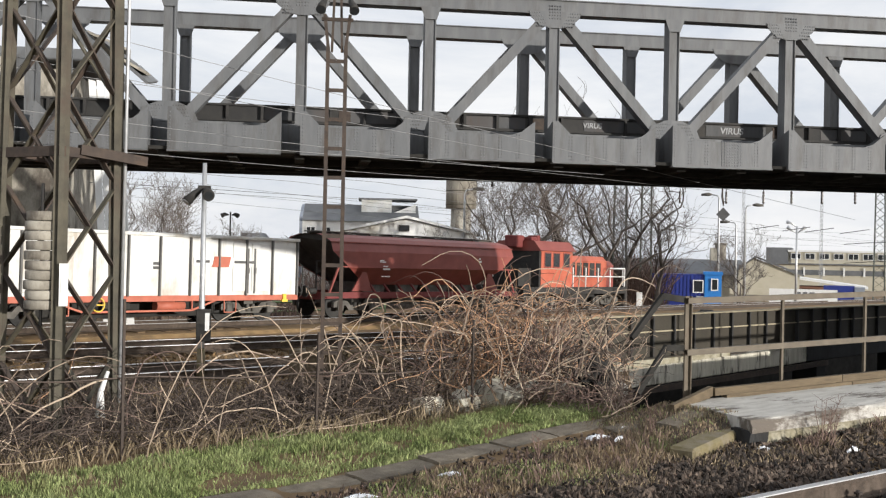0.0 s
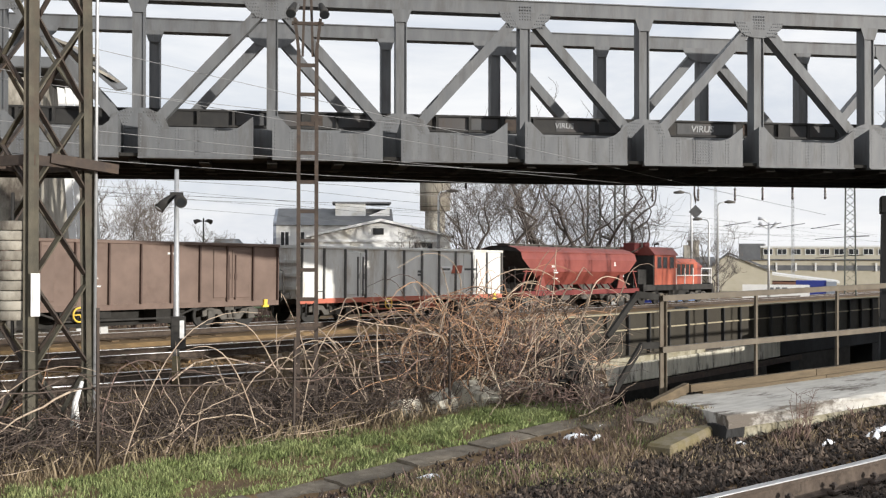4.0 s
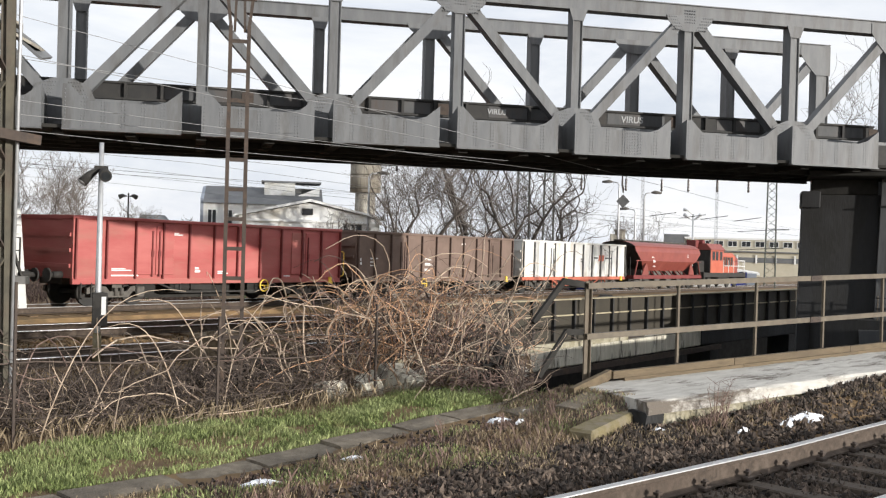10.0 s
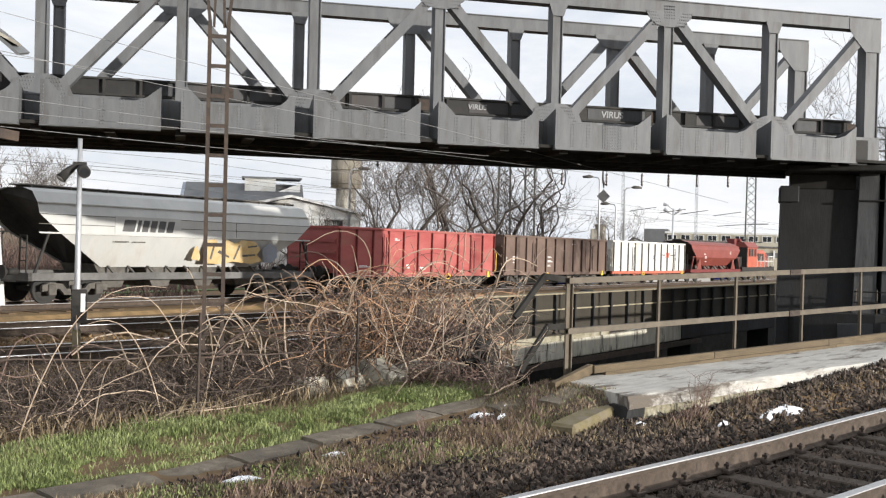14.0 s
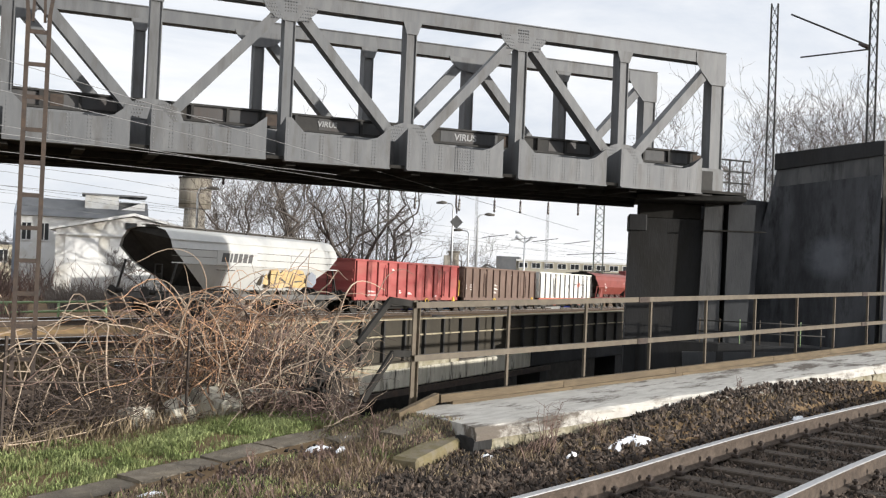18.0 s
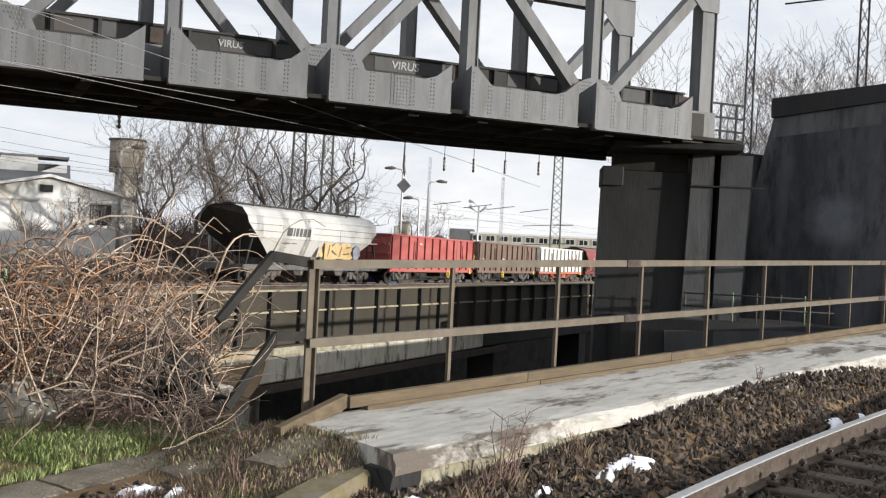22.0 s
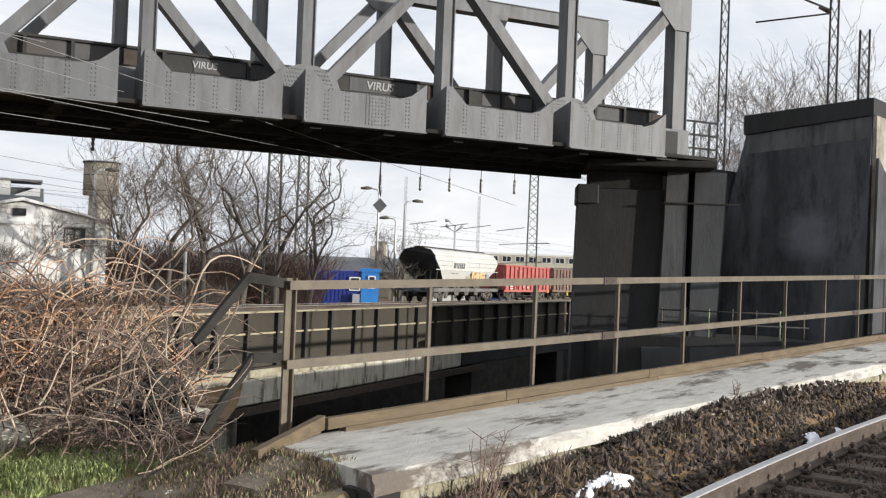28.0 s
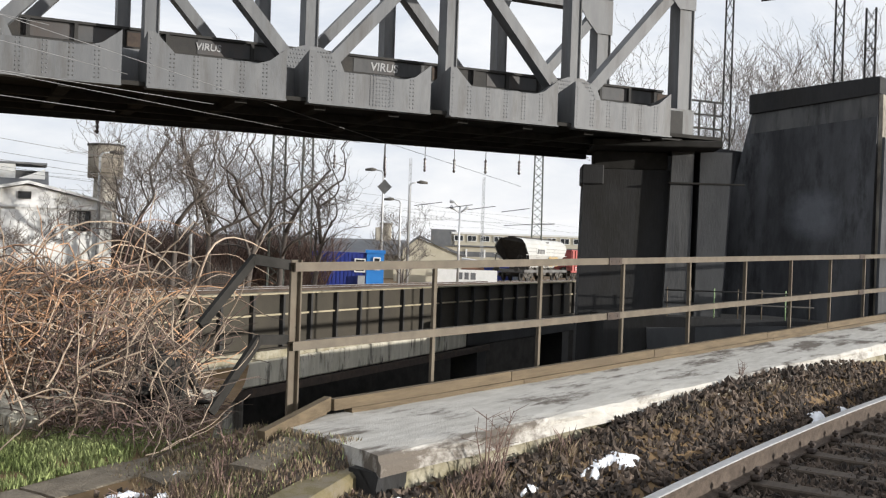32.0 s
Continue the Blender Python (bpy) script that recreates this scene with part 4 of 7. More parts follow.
def abutment():
    t = thing("abutment", "tall sooty concrete bridge abutment, shade darkening its colour, with a sloping wing", "bridge abutment", WING, kind="structure")
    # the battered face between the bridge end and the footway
    # face coloured as shaded concrete, end_wall as sunlit concrete
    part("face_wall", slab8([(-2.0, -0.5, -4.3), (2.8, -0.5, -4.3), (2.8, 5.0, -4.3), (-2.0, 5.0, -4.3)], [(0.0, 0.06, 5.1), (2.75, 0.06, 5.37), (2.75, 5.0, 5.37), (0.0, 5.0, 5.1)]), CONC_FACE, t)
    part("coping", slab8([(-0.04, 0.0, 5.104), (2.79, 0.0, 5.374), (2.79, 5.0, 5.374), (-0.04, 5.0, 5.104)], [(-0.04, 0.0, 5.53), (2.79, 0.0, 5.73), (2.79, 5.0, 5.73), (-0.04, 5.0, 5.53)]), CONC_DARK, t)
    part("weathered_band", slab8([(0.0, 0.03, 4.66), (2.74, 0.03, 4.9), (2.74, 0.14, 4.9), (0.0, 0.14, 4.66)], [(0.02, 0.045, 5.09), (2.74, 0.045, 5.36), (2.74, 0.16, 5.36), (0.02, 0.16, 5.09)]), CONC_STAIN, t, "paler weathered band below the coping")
    part("end_wall", slab8([(2.8, 0.08, -4.3), (2.9, 0.08, -4.3), (2.9, 4.9, -4.3), (2.8, 4.9, -4.3)], [(2.76, 0.08, 5.36), (2.84, 0.08, 5.36), (2.84, 4.9, 5.36), (2.76, 4.9, 5.36)]), CONC_OLD, t, "pale end of the abutment with sunlight put in its colour")
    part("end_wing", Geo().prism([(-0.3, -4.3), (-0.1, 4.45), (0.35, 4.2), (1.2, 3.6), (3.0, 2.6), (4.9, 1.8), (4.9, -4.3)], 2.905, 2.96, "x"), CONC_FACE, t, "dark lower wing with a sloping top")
    return t


abutment()


def pier():
    t = thing("bridge_pier", "broad dark concrete pier with paler pilasters under the bridge end", "bridge pier", PIER, kind="structure")
    # shaft, seats and back wall are coloured near black to stand for shade
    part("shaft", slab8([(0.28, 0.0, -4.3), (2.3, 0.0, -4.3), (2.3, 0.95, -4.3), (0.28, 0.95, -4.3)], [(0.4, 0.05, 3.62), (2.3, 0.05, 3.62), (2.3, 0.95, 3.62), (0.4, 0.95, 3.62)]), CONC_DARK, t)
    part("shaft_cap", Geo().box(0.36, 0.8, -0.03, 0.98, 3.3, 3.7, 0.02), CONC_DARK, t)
    part("pilaster", slab8([(1.92, -0.2, -4.3), (2.52, -0.2, -4.3), (2.52, 0.04, -4.3), (1.92, 0.04, -4.3)], [(2.16, -0.12, 4.0), (2.6, -0.12, 4.0), (2.6, 0.04, 4.0), (2.16, 0.04, 4.0)]), CONC_STAIN, t, "paler grey pilaster")
    part("pilaster", slab8([(2.62, -0.3, -4.3), (3.0, -0.3, -4.3), (3.0, 0.6, -4.3), (2.62, 0.6, -4.3)], [(2.72, -0.16, 4.0), (3.35, -0.16, 4.0), (3.35, 0.6, 4.0), (2.72, 0.6, 4.0)]), CONC_PALE, t, "slanting grey buttress")
    part("pilaster_joint", Geo().box(2.1, 3.6, -0.2, -0.1, 3.34, 3.37), SOOT_SHADE, t)
    part("beam_seat", Geo().box(0.5, 3.0, -1.0, 0.95, 4.004, 4.14, 0.02), SOOT_SHADE, t)
    part("seat_block", Geo().box(0.6, 2.1, 0.1, 0.9, 3.624, 4.0, 0.02), SOOT_SHADE, t)
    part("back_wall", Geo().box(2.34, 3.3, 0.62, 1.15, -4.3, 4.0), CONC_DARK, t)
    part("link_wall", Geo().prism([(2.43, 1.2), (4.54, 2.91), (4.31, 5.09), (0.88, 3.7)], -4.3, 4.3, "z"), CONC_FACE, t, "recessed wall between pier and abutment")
    return t


pier()


def ledge():
    t = thing("ledge", "low dark concrete ledge along the foot of the abutment", "ledge", pose(0, 0, 0), kind="structure")
    part("block", Geo().prism([(11.2, 23.6), (12.6, 22.7), (14.9, 21.75), (15.4, 21.95), (15.0, 23.6), (13.9, 24.1), (11.2, 24.2)], -4.3, 0.68, "z"), CONC_DARK, t)
    part("dado", Geo().beam((11.9, 23.1, 0.2), (14.85, 21.72, 0.36), 0.12, 0.5), CONC_PALE, t, "grey band along the ledge's front")
    return t


ledge()


def ledge_railing():
    t = thing("ledge_railing", "thin dark pipe railing on the abutment ledge", "railing", pose(12.3, 23.15, 0, 0, 0, -23.5))
    for i in range(7):
        p = part("post", Geo().tube([(0, 0, 0.6), (0, 0, 1.26)], 0.013, 6), PIPE_GREEN if i in (2, 5) else RAIL_PAINT, t)
        p.location = (0.05 + i * 0.46, 0, 0)
    for z in (0.95, 1.2):
        part("pipe", Geo().tube([(0, 0, z), (2.9, 0, z)], 0.016, 6), STEEL_DARK, t)


ledge_railing()


def abutment_railing():
    t = thing("abutment_railing", "thin dark steel handrail on top of the abutment", "railing", drawn(SPAN))
    E = EYE
    for i in range(5):
        part("post", Geo().box(19.0 + i * 0.5, 19.04 + i * 0.5, 26.9, 26.94, E + 2.2, E + 3.6), STEEL_DARK, t)
    for z in (2.9, 3.25, 3.6):
        part("bar", Geo().box(18.9, 21.3, 26.9, 26.94, E + z - 0.025, E + z + 0.025), STEEL_DARK, t)


abutment_railing()


# ---- the freight train ----
KT = 0.876


def train_s(t):
    """Way of the white wagon's front end along its track."""
    keys = ((0.0, 22.55), (17.5, 77.9), (18.0, 79.0), (19.0, 81.0), (20.0, 82.7), (21.0, 85.4), (22.0, 88.6), (24.0, 95.5), (26.0, 103.0), (28.5, 112.7), (30.0, 118.8), (32.0, 127.4))
    for (a, p), (b, q) in zip(keys, keys[1:]):
        if t <= b:
            return p + (q - p) * (t - a) / (b - a)
    return keys[-1][1]


def train_pose(s):
    return LINE @ pose(s, TRAIN_P, TRAIN_Z0 - 0.0104 * (s - 22), 0, SLOPE, 0)


VEHICLES = []


def vehicle(name, label, category, offset):
    t = thing(name, label, category, train_pose(train_s(0) + offset), group="vehicles of the freight train")
    VEHICLES.append((t, offset))
    return t


BOGIE_ME = {}
WHEELSETS = []


def bogie(t, x, k=KT):
    """A two-axle bogie under a vehicle at x (true metres)."""
    b = part("bogie", BOGIE_ME.get("frame") or Geo(k)
             .prism([(-1.25, 0.42), (-1.25, 0.62), (-0.95, 0.72), (-0.5, 0.66), (-0.35, 0.5), (0.35, 0.5), (0.5, 0.66), (0.95, 0.72), (1.25, 0.62), (1.25, 0.42), (0.6, 0.5), (0.42, 0.3), (-0.42, 0.3), (-0.6, 0.5)], -1.18, -1.06)
             .prism([(-1.25, 0.42), (-1.25, 0.62), (-0.95, 0.72), (0.95, 0.72), (1.25, 0.62), (1.25, 0.42), (0.42, 0.3), (-0.42, 0.3)], 1.06, 1.18)
             .box(-0.2, 0.2, -1.1, 1.1, 0.4, 0.75).box(-1.05, -0.75, -1.25, -1.1, 0.3, 0.66, 0.03).box(0.75, 1.05, -1.25, -1.1, 0.3, 0.66, 0.03)
             .tube([(-0.12, -1.2, 0.36), (-0.12, -1.2, 0.62)], 0.07, 8).tube([(0.12, -1.2, 0.36), (0.12, -1.2, 0.62)], 0.07, 8), BOGIE, t, "dusty grey bogie frame")
    BOGIE_ME["frame"] = b.data
    b.location.x = x * k
    for dx in (-0.9, 0.9):
        w = part("wheelset", BOGIE_ME.get("wheel") or Geo(k).wheel(0, -0.82, 0, 0.46, 0.13, 20).wheel(0, 0.69, 0, 0.46, 0.13, 20).tube([(0, -0.9, 0), (0, 0.9, 0)], 0.08, 8).tube([(0, -0.83, 0), (0, -0.825, 0)], 0.36, 16), STEEL_DARK, b)
        BOGIE_ME["wheel"] = w.data
        w.location = (dx * k, 0, 0.46 * k)
        WHEELSETS.append(w)
    return b


def buffers(t, xs, k=KT):
    for x, d in xs:
        for y in (-0.87, 0.87):
            part("buffer", Geo(k).tube([(x, y, 1.05), (x + d * 0.35, y, 1.05)], 0.11, 10).tube([(x + d * 0.35, y, 1.05), (x + d * 0.5, y, 1.05)], 0.08, 8).tube([(x + d * 0.5, y, 1.05), (x + d * 0.56, y, 1.05)], 0.22, 14), BLACK, t)


def bars(parent, spec, material, y):
    """Unreadable markings as plain bars: x, z, length, height."""
    for x, z, w, h in spec:
        g = Geo(KT)
        n = 2 if h > 0.08 else 1
        for k in range(n):
            g.box(x, x + w * (1.0 if k == 0 else 0.7), y - 0.006, y, z + k * h * 0.55, z + k * h * 0.55 + h / n * 0.75)
        part("marking", g, material, parent)


def gondola(label, offset, paint, sill, spec, wheel_x=None, white_end=False):
    """An open bogie wagon; its origin is at the front end on the rail."""
    t = vehicle("gondola_wagon", label, "freight wagon", offset)
    L, W, z0, z1 = 13.1, 1.42, 0.95, 2.87
    part("side_wall", Geo(KT).box(-L, 0, -W, -W + 0.06, z0, z1), paint, t)
    part("side_wall", Geo(KT).box(-L, 0, W - 0.06, W, z0, z1), paint, t)
    part("end_wall", Geo(KT).box(-L, -L + 0.06, -W + 0.06, W - 0.06, z0, z1), paint, t)
    part("end_wall", Geo(KT).box(-0.06, 0, -W + 0.06, W - 0.06, z0, z1), paint, t)
    part("floor", Geo(KT).box(-L + 0.06, -0.06, -W + 0.06, W - 0.06, z0, z0 + 0.12), paint, t)
    rim = part("top_rim", Geo(KT).box(-L - 0.05, 0.05, -W - 0.06, -W + 0.09, z1, z1 + 0.11, 0.015).box(-L - 0.05, 0.05, W - 0.09, W + 0.06, z1, z1 + 0.11, 0.015).box(-L - 0.05, -L + 0.1, -W + 0.09, W - 0.09, z1, z1 + 0.11).box(-0.1, 0.05, -W + 0.09, W - 0.09, z1, z1 + 0.11), paint, t)
    part("side_sill", Geo(KT).box(-L, 0, -W - 0.03, -W + 0.1, 0.76, z0).box(-L, 0, W - 0.1, W + 0.03, 0.76, z0), sill, t, "sill beam along the wagon's foot")
    post_me = None
    doors = (-10.6, -3.0)
    for i in range(12):
        x = -L + 0.08 + i * (L - 0.16) / 11
        for y, d in ((-W, -1), (W, 1)):
            # post colour is darker than the wall to draw the shadow line beside it
            p = part("side_post", post_me or Geo(KT).box(-0.026, 0.026, -0.1, 0.0, z0 - 0.02, z1), W_FRAME if paint is W_WHITE else GRIME_SHADOW_RED if paint is W_RED else SHADOW_BROWN, t)
            post_me = p.data
            p.location = (x * KT, y * KT, 0)
            p.rotation_euler.z = 0 if d < 0 else math.pi
    for x in doors:
        for k in (0, 1):
            d = part("door", Geo(KT).box(x + k * 0.82, x + 0.78 + k * 0.82, -W - 0.035, -W - 0.002, z0 + 0.12, z1 - 0.12, 0.012), paint, t)
            part("door_bar", Geo(KT).box(x + 0.62 + k * 0.3, x + 0.67 + k * 0.3, -W - 0.075, -W - 0.036, z0 + 0.05, z1 - 0.3).box(x + 0.6 + k * 0.3, x + 0.69 + k * 0.3, -W - 0.09, -W - 0.074, 1.7, 1.9), W_FRAME if paint is W_WHITE else GRIME_SHADOW_RED if paint is W_RED else SHADOW_BROWN, d)
    for e, d in ((-L, -1), (0, 1)):
        for z in (1.35, 1.85, 2.35):
            part("end_rib", Geo(KT).box(e + (d * 0.06 if d < 0 else 0.0), e + (0 if d < 0 else 0.07), -W + 0.1, W - 0.1, z - 0.06, z + 0.06), paint, t)
    # the long centre box is a black filler for the shadow below the wagon
    part("brake_gear", Geo(KT).box(-L + 1.2, -1.2, -0.3, 0.3, 0.2, 0.72).box(-10.4, -9.6, -1.2, -0.6, 0.4, 0.74).box(-5.2, -4.4, -1.25, -0.6, 0.36, 0.74), SOOT_SHADE, t)
    part("underframe", Geo(KT).box(-L + 0.2, -0.2, -0.6, 0.6, 0.72, 0.93).box(-L + 2.6, -2.6, -0.14, 0.14, 0.5, 0.75).box(-7.6, -6.6, -0.8, 0.8, 0.5, 0.8).tube([(-8.8, -0.9, 0.62), (-7.9, -0.9, 0.62)], 0.18, 10), BLACK, t)
    part("trussing", Geo(KT).beam((-9.6, -1.35, 0.78), (-8.6, -1.35, 0.45), 0.05, 0.06).beam((-8.6, -1.35, 0.45), (-4.6, -1.35, 0.45), 0.05, 0.06).beam((-4.6, -1.35, 0.45), (-3.6, -1.35, 0.78), 0.05, 0.06).beam((-8.6, -1.35, 0.45), (-8.6, -1.35, 0.8), 0.05, 0.05).beam((-4.6, -1.35, 0.45), (-4.6, -1.35, 0.8), 0.05, 0.05), sill if sill is W_SILL else BLACK, t)
    if wheel_x is not None:
        c = part("brake_wheel", Geo(KT).tube([(wheel_x + 0.22 * math.cos(a * 0.3927), -W - 0.14, 0.66 + 0.22 * math.sin(a * 0.3927)) for a in range(17)], 0.03, 6, False).beam((wheel_x - 0.2, -W - 0.14, 0.66), (wheel_x + 0.2, -W - 0.14, 0.66), 0.03, 0.03).beam((wheel_x, -W - 0.14, 0.66), (wheel_x + 0.1, -W - 0.14, 0.47), 0.03, 0.03).beam((wheel_x, -W - 0.14, 0.66), (wheel_x, -W, 0.66), 0.04, 0.04), YELLOW, t, "yellow hand brake wheel")
    part("hook", Geo(KT).box(-0.75, -0.6, -W - 0.1, -W - 0.03, 0.72, 0.98).box(-0.82, -0.55, -W - 0.12, -W - 0.02, 0.7, 0.78), YELLOW, t, "yellow tow hook")
    part("step", Geo(KT).box(-L + 0.3, -L + 0.34, -W - 0.05, -W, 0.3, 0.8).box(-L + 0.7, -L + 0.74, -W - 0.05, -W, 0.3, 0.8).box(-L + 0.3, -L + 0.74, -W - 0.12, -W, 0.28, 0.33), BLACK, t)
    part("handrail", Geo(KT).tube([(0.06, -W - 0.02, 1.0), (0.22, -W - 0.02, 1.05), (0.22, -W - 0.02, 2.0), (0.06, -W - 0.02, 2.05)], 0.025, 6), YELLOW if paint is W_RED else BLACK, t)
    for x in (-L + 2.0, -2.0):
        bogie(t, x)
    buffers(t, ((-L, -1), (0, 1)))
    bars(t, spec, WHITE, -W - 0.004)
    return t, W


white_wagon, W_ = gondola("open freight wagon in dirty white with an orange-red sill", 0.0, W_WHITE, W_SILL, ())
part("logo_board", Geo(KT).box(-4.65, -2.0, -W_ - 0.03, -W_ - 0.012, 1.95, 2.22), WHITE, white_wagon, "white name board")
part("logo_patch", Geo(KT).prism([(-3.9, 1.9), (-3.2, 1.9), (-3.1, 2.26), (-3.8, 2.26)], -W_ - 0.05, -W_ - 0.032), W_SILL, white_wagon, "orange-red slanted emblem")
for x, w in ((-4.55, 0.55), (-2.95, 0.85)):
    part("logo_bar", Geo(KT).box(x, x + w, -W_ - 0.045, -W_ - 0.031, 2.04, 2.13), LETTER, white_wagon)
part("air_tank", Geo(KT).tube([(-5.9, -1.15, 0.6), (-4.8, -1.15, 0.6)], 0.16, 12), W_SILL, white_wagon, "orange air tank")
part("brake_wheel", Geo(KT).tube([(-8.2 + 0.21 * math.cos(a * 0.3927), -W_ - 0.14, 0.68 + 0.21 * math.sin(a * 0.3927)) for a in range(17)], 0.022, 6, False).beam((-8.4, -W_ - 0.14, 0.68), (-8.0, -W_ - 0.14, 0.68), 0.03, 0.03).beam((-8.2, -W_ - 0.14, 0.68), (-8.2, -W_, 0.68), 0.04, 0.04), YELLOW, white_wagon, "faded yellow hand brake wheel")
for x in (-9.6, -3.3):
    part("step_frame", Geo(KT).beam((x, -1.4, 0.78), (x, -1.4, 0.35), 0.035, 0.035).beam((x + 0.5, -1.4, 0.78), (x + 0.5, -1.4, 0.35), 0.035, 0.035).beam((x, -1.4, 0.36), (x + 0.5, -1.4, 0.36), 0.035, 0.035), W_SILL, white_wagon)
bars(white_wagon, ((-12.2, 1.2, 0.45, 0.05), (-6.2, 1.8, 0.3, 0.25), (-9.2, 2.4, 0.16, 0.08)), LETTER, -W_ - 0.004)
gondola("open freight wagon in dull brown with white stencilled marks", -12.4, W_BROWN, W_BROWN, ((-12.1, 1.75, 0.5, 0.07), (-12.1, 1.6, 0.35, 0.07), (-12.1, 1.45, 0.42, 0.06), (-8.0, 1.75, 0.5, 0.1), (-8.0, 1.5, 0.6, 0.12), (-8.0, 1.25, 0.4, 0.1), (-4.9, 2.55, 0.35, 0.08), (-12.8, 1.5, 0.1, 0.3)), -8.2)
gondola("open freight wagon in faded red with white stencilled marks", -24.8, W_RED, W_RED, ((-9.2, 2.45, 0.6, 0.1), (-11.6, 1.2, 0.8, 0.09), (-11.6, 1.02, 1.1, 0.06), (-9.5, 1.6, 0.45, 0.06), (-9.5, 1.42, 0.35, 0.06), (-9.5, 1.22, 0.5, 0.06), (-8.0, 1.15, 0.25, 0.2), (-6.9, 1.1, 0.5, 0.12), (-3.4, 1.0, 0.35, 0.05)), -4.6)


def hopper(label, offset, paint, roof_paint, L, z_roof, z_eave, z_low, inset, ladder=True):
    """A covered hopper wagon with sloping ends; the origin is under its front roof end."""
    t = vehicle("hopper_wagon", label, "freight wagon", offset)
    W = 1.42
    # cross-section: low narrow foot, widening to the eaves, arched roof
    zb = z_eave - 0.95
    def ring(x, grow=1.0):
        sec = [(-0.95, z_low), (-W, zb), (-W, z_eave - 0.35), (-1.3, z_eave), (-1.0, z_roof - 0.14), (-0.5, z_roof - 0.02), (0.5, z_roof - 0.02), (1.0, z_roof - 0.14), (1.3, z_eave), (W, z_eave - 0.35), (W, zb), (0.95, z_low)]
        return [(x, y, z) for y, z in sec]
    def slope(sec, e, d):
        # ends lean inwards towards the foot
        out = []
        for x, y, z in sec:
            f = max(0.0, (z_eave - 0.5 - z) / (z_eave - 0.5 - z_low))
            out.append((e - d * inset * f, y, z))
        return out
    rear, front = slope(ring(0), -L, -1), slope(ring(0), 0, 1)
    n = 12
    g = Geo(KT)
    g.add(rear + front, [(i, i + 1, n + i + 1, n + i) for i in range(n - 1)] + [(n - 1, 0, n, 2 * n - 1)], False)
    body = part("body", g, paint, t)
    # end plates, set in
    for sec, d in ((rear, 1), (front, -1)):
        ge = Geo(KT).add([(x + d * 0.12, y * 0.97, z) for x, y, z in sec], [tuple(range(n))])
        part("end_plate", ge, BLACK, t, "dark sloping end plate")
    part("eave_rim", Geo(KT).beam((-L, -W - 0.01, zb), (0, -W - 0.01, zb), 0.03, 0.05).beam((-L, W + 0.01, zb), (0, W + 0.01, zb), 0.03, 0.05).beam((-L, -1.33, z_eave), (0, -1.33, z_eave), 0.04, 0.04), roof_paint, t)
    if paint is W_GREY:
        for z in (z_eave - 0.36, zb + 0.28, zb - 0.02):
            part("seam", Geo(KT).box(-L + (0 if z > zb else 0.1), -(0 if z > zb else 0.1), -W - 0.006, -W - 0.001, z - 0.012, z + 0.012), BOGIE, t)
        for x in (-L * 0.66, -L * 0.33):
            part("seam", Geo(KT).box(x - 0.012, x + 0.012, -W - 0.006, -W - 0.001, zb, z_eave - 0.36), BOGIE, t)
    part("roof_walk", Geo(KT).box(-L + 0.1, -0.1, -0.35, 0.35, z_roof + 0.06, z_roof + 0.1).box(-L + 0.4, -0.4, -0.3, 0.3, z_roof - 0.02, z_roof + 0.03), BOGIE, t)
    for i in range(9):
        x = -L + 0.4 + i * (L - 0.8) / 8
        part("walk_bracket", Geo(KT).box(x - 0.03, x + 0.03, -0.4, 0.4, z_roof - 0.02, z_roof + 0.06), BOGIE, t)
    fl = 0.35
    part("frame", Geo(KT).box(-L - fl, fl, -W, -W + 0.12, 0.78, 1.02).box(-L - fl, fl, W - 0.12, W, 0.78, 1.02).box(-L - fl, -L - fl + 0.15, -W, W, 0.78, 1.02).box(fl - 0.15, fl, -W, W, 0.78, 1.02).box(-L - fl + 0.2, fl - 0.2, -0.5, 0.5, 0.7, 0.95), W_FRAME if paint is W_GREY else GRIME_SHADOW_RED, t)
    for i in range(9):
        x = -L + inset + 0.3 + i * (L - 2 * inset - 0.6) / 8
        part("chute_rib", Geo(KT).prism([(-1.0, z_low + 0.05), (-1.35, 1.0), (-1.25, 1.0), (-0.9, z_low + 0.05)], x - 0.04, x + 0.04, "x"), GRIME_SHADOW_RED if paint is not W_GREY else BOGIE, t)
    for i in range(4):
        x = -L + inset + 0.6 + i * (L - 2 * inset - 1.2) / 3
        part("outlet", Geo(KT).prism([(x - 0.8, z_low + 0.1), (x + 0.8, z_low + 0.1), (x + 0.35, 0.5), (x - 0.35, 0.5)], -0.9, 0.9), BOGIE, t)
    for e, d in ((-L, -1), (0, 1)):
        x = e + d * 0.1
        for y in (-W + 0.04, W - 0.04):
            part("corner_strut", Geo(KT).beam((x, y, 1.0), (x - d * 0.5, y, z_eave - 0.9), 0.07, 0.07), paint if paint is not W_GREY else BLACK, t)
        if paint is not W_GREY:
            part("end_wedge", Geo(KT).prism([(e - d * inset, 1.05), (e - d * inset * 0.85, zb - 0.2), (e - d * inset * 0.75, zb - 0.2), (e - d * inset * 0.5, 1.05)], -W + 0.02, -W + 0.08), paint, t)
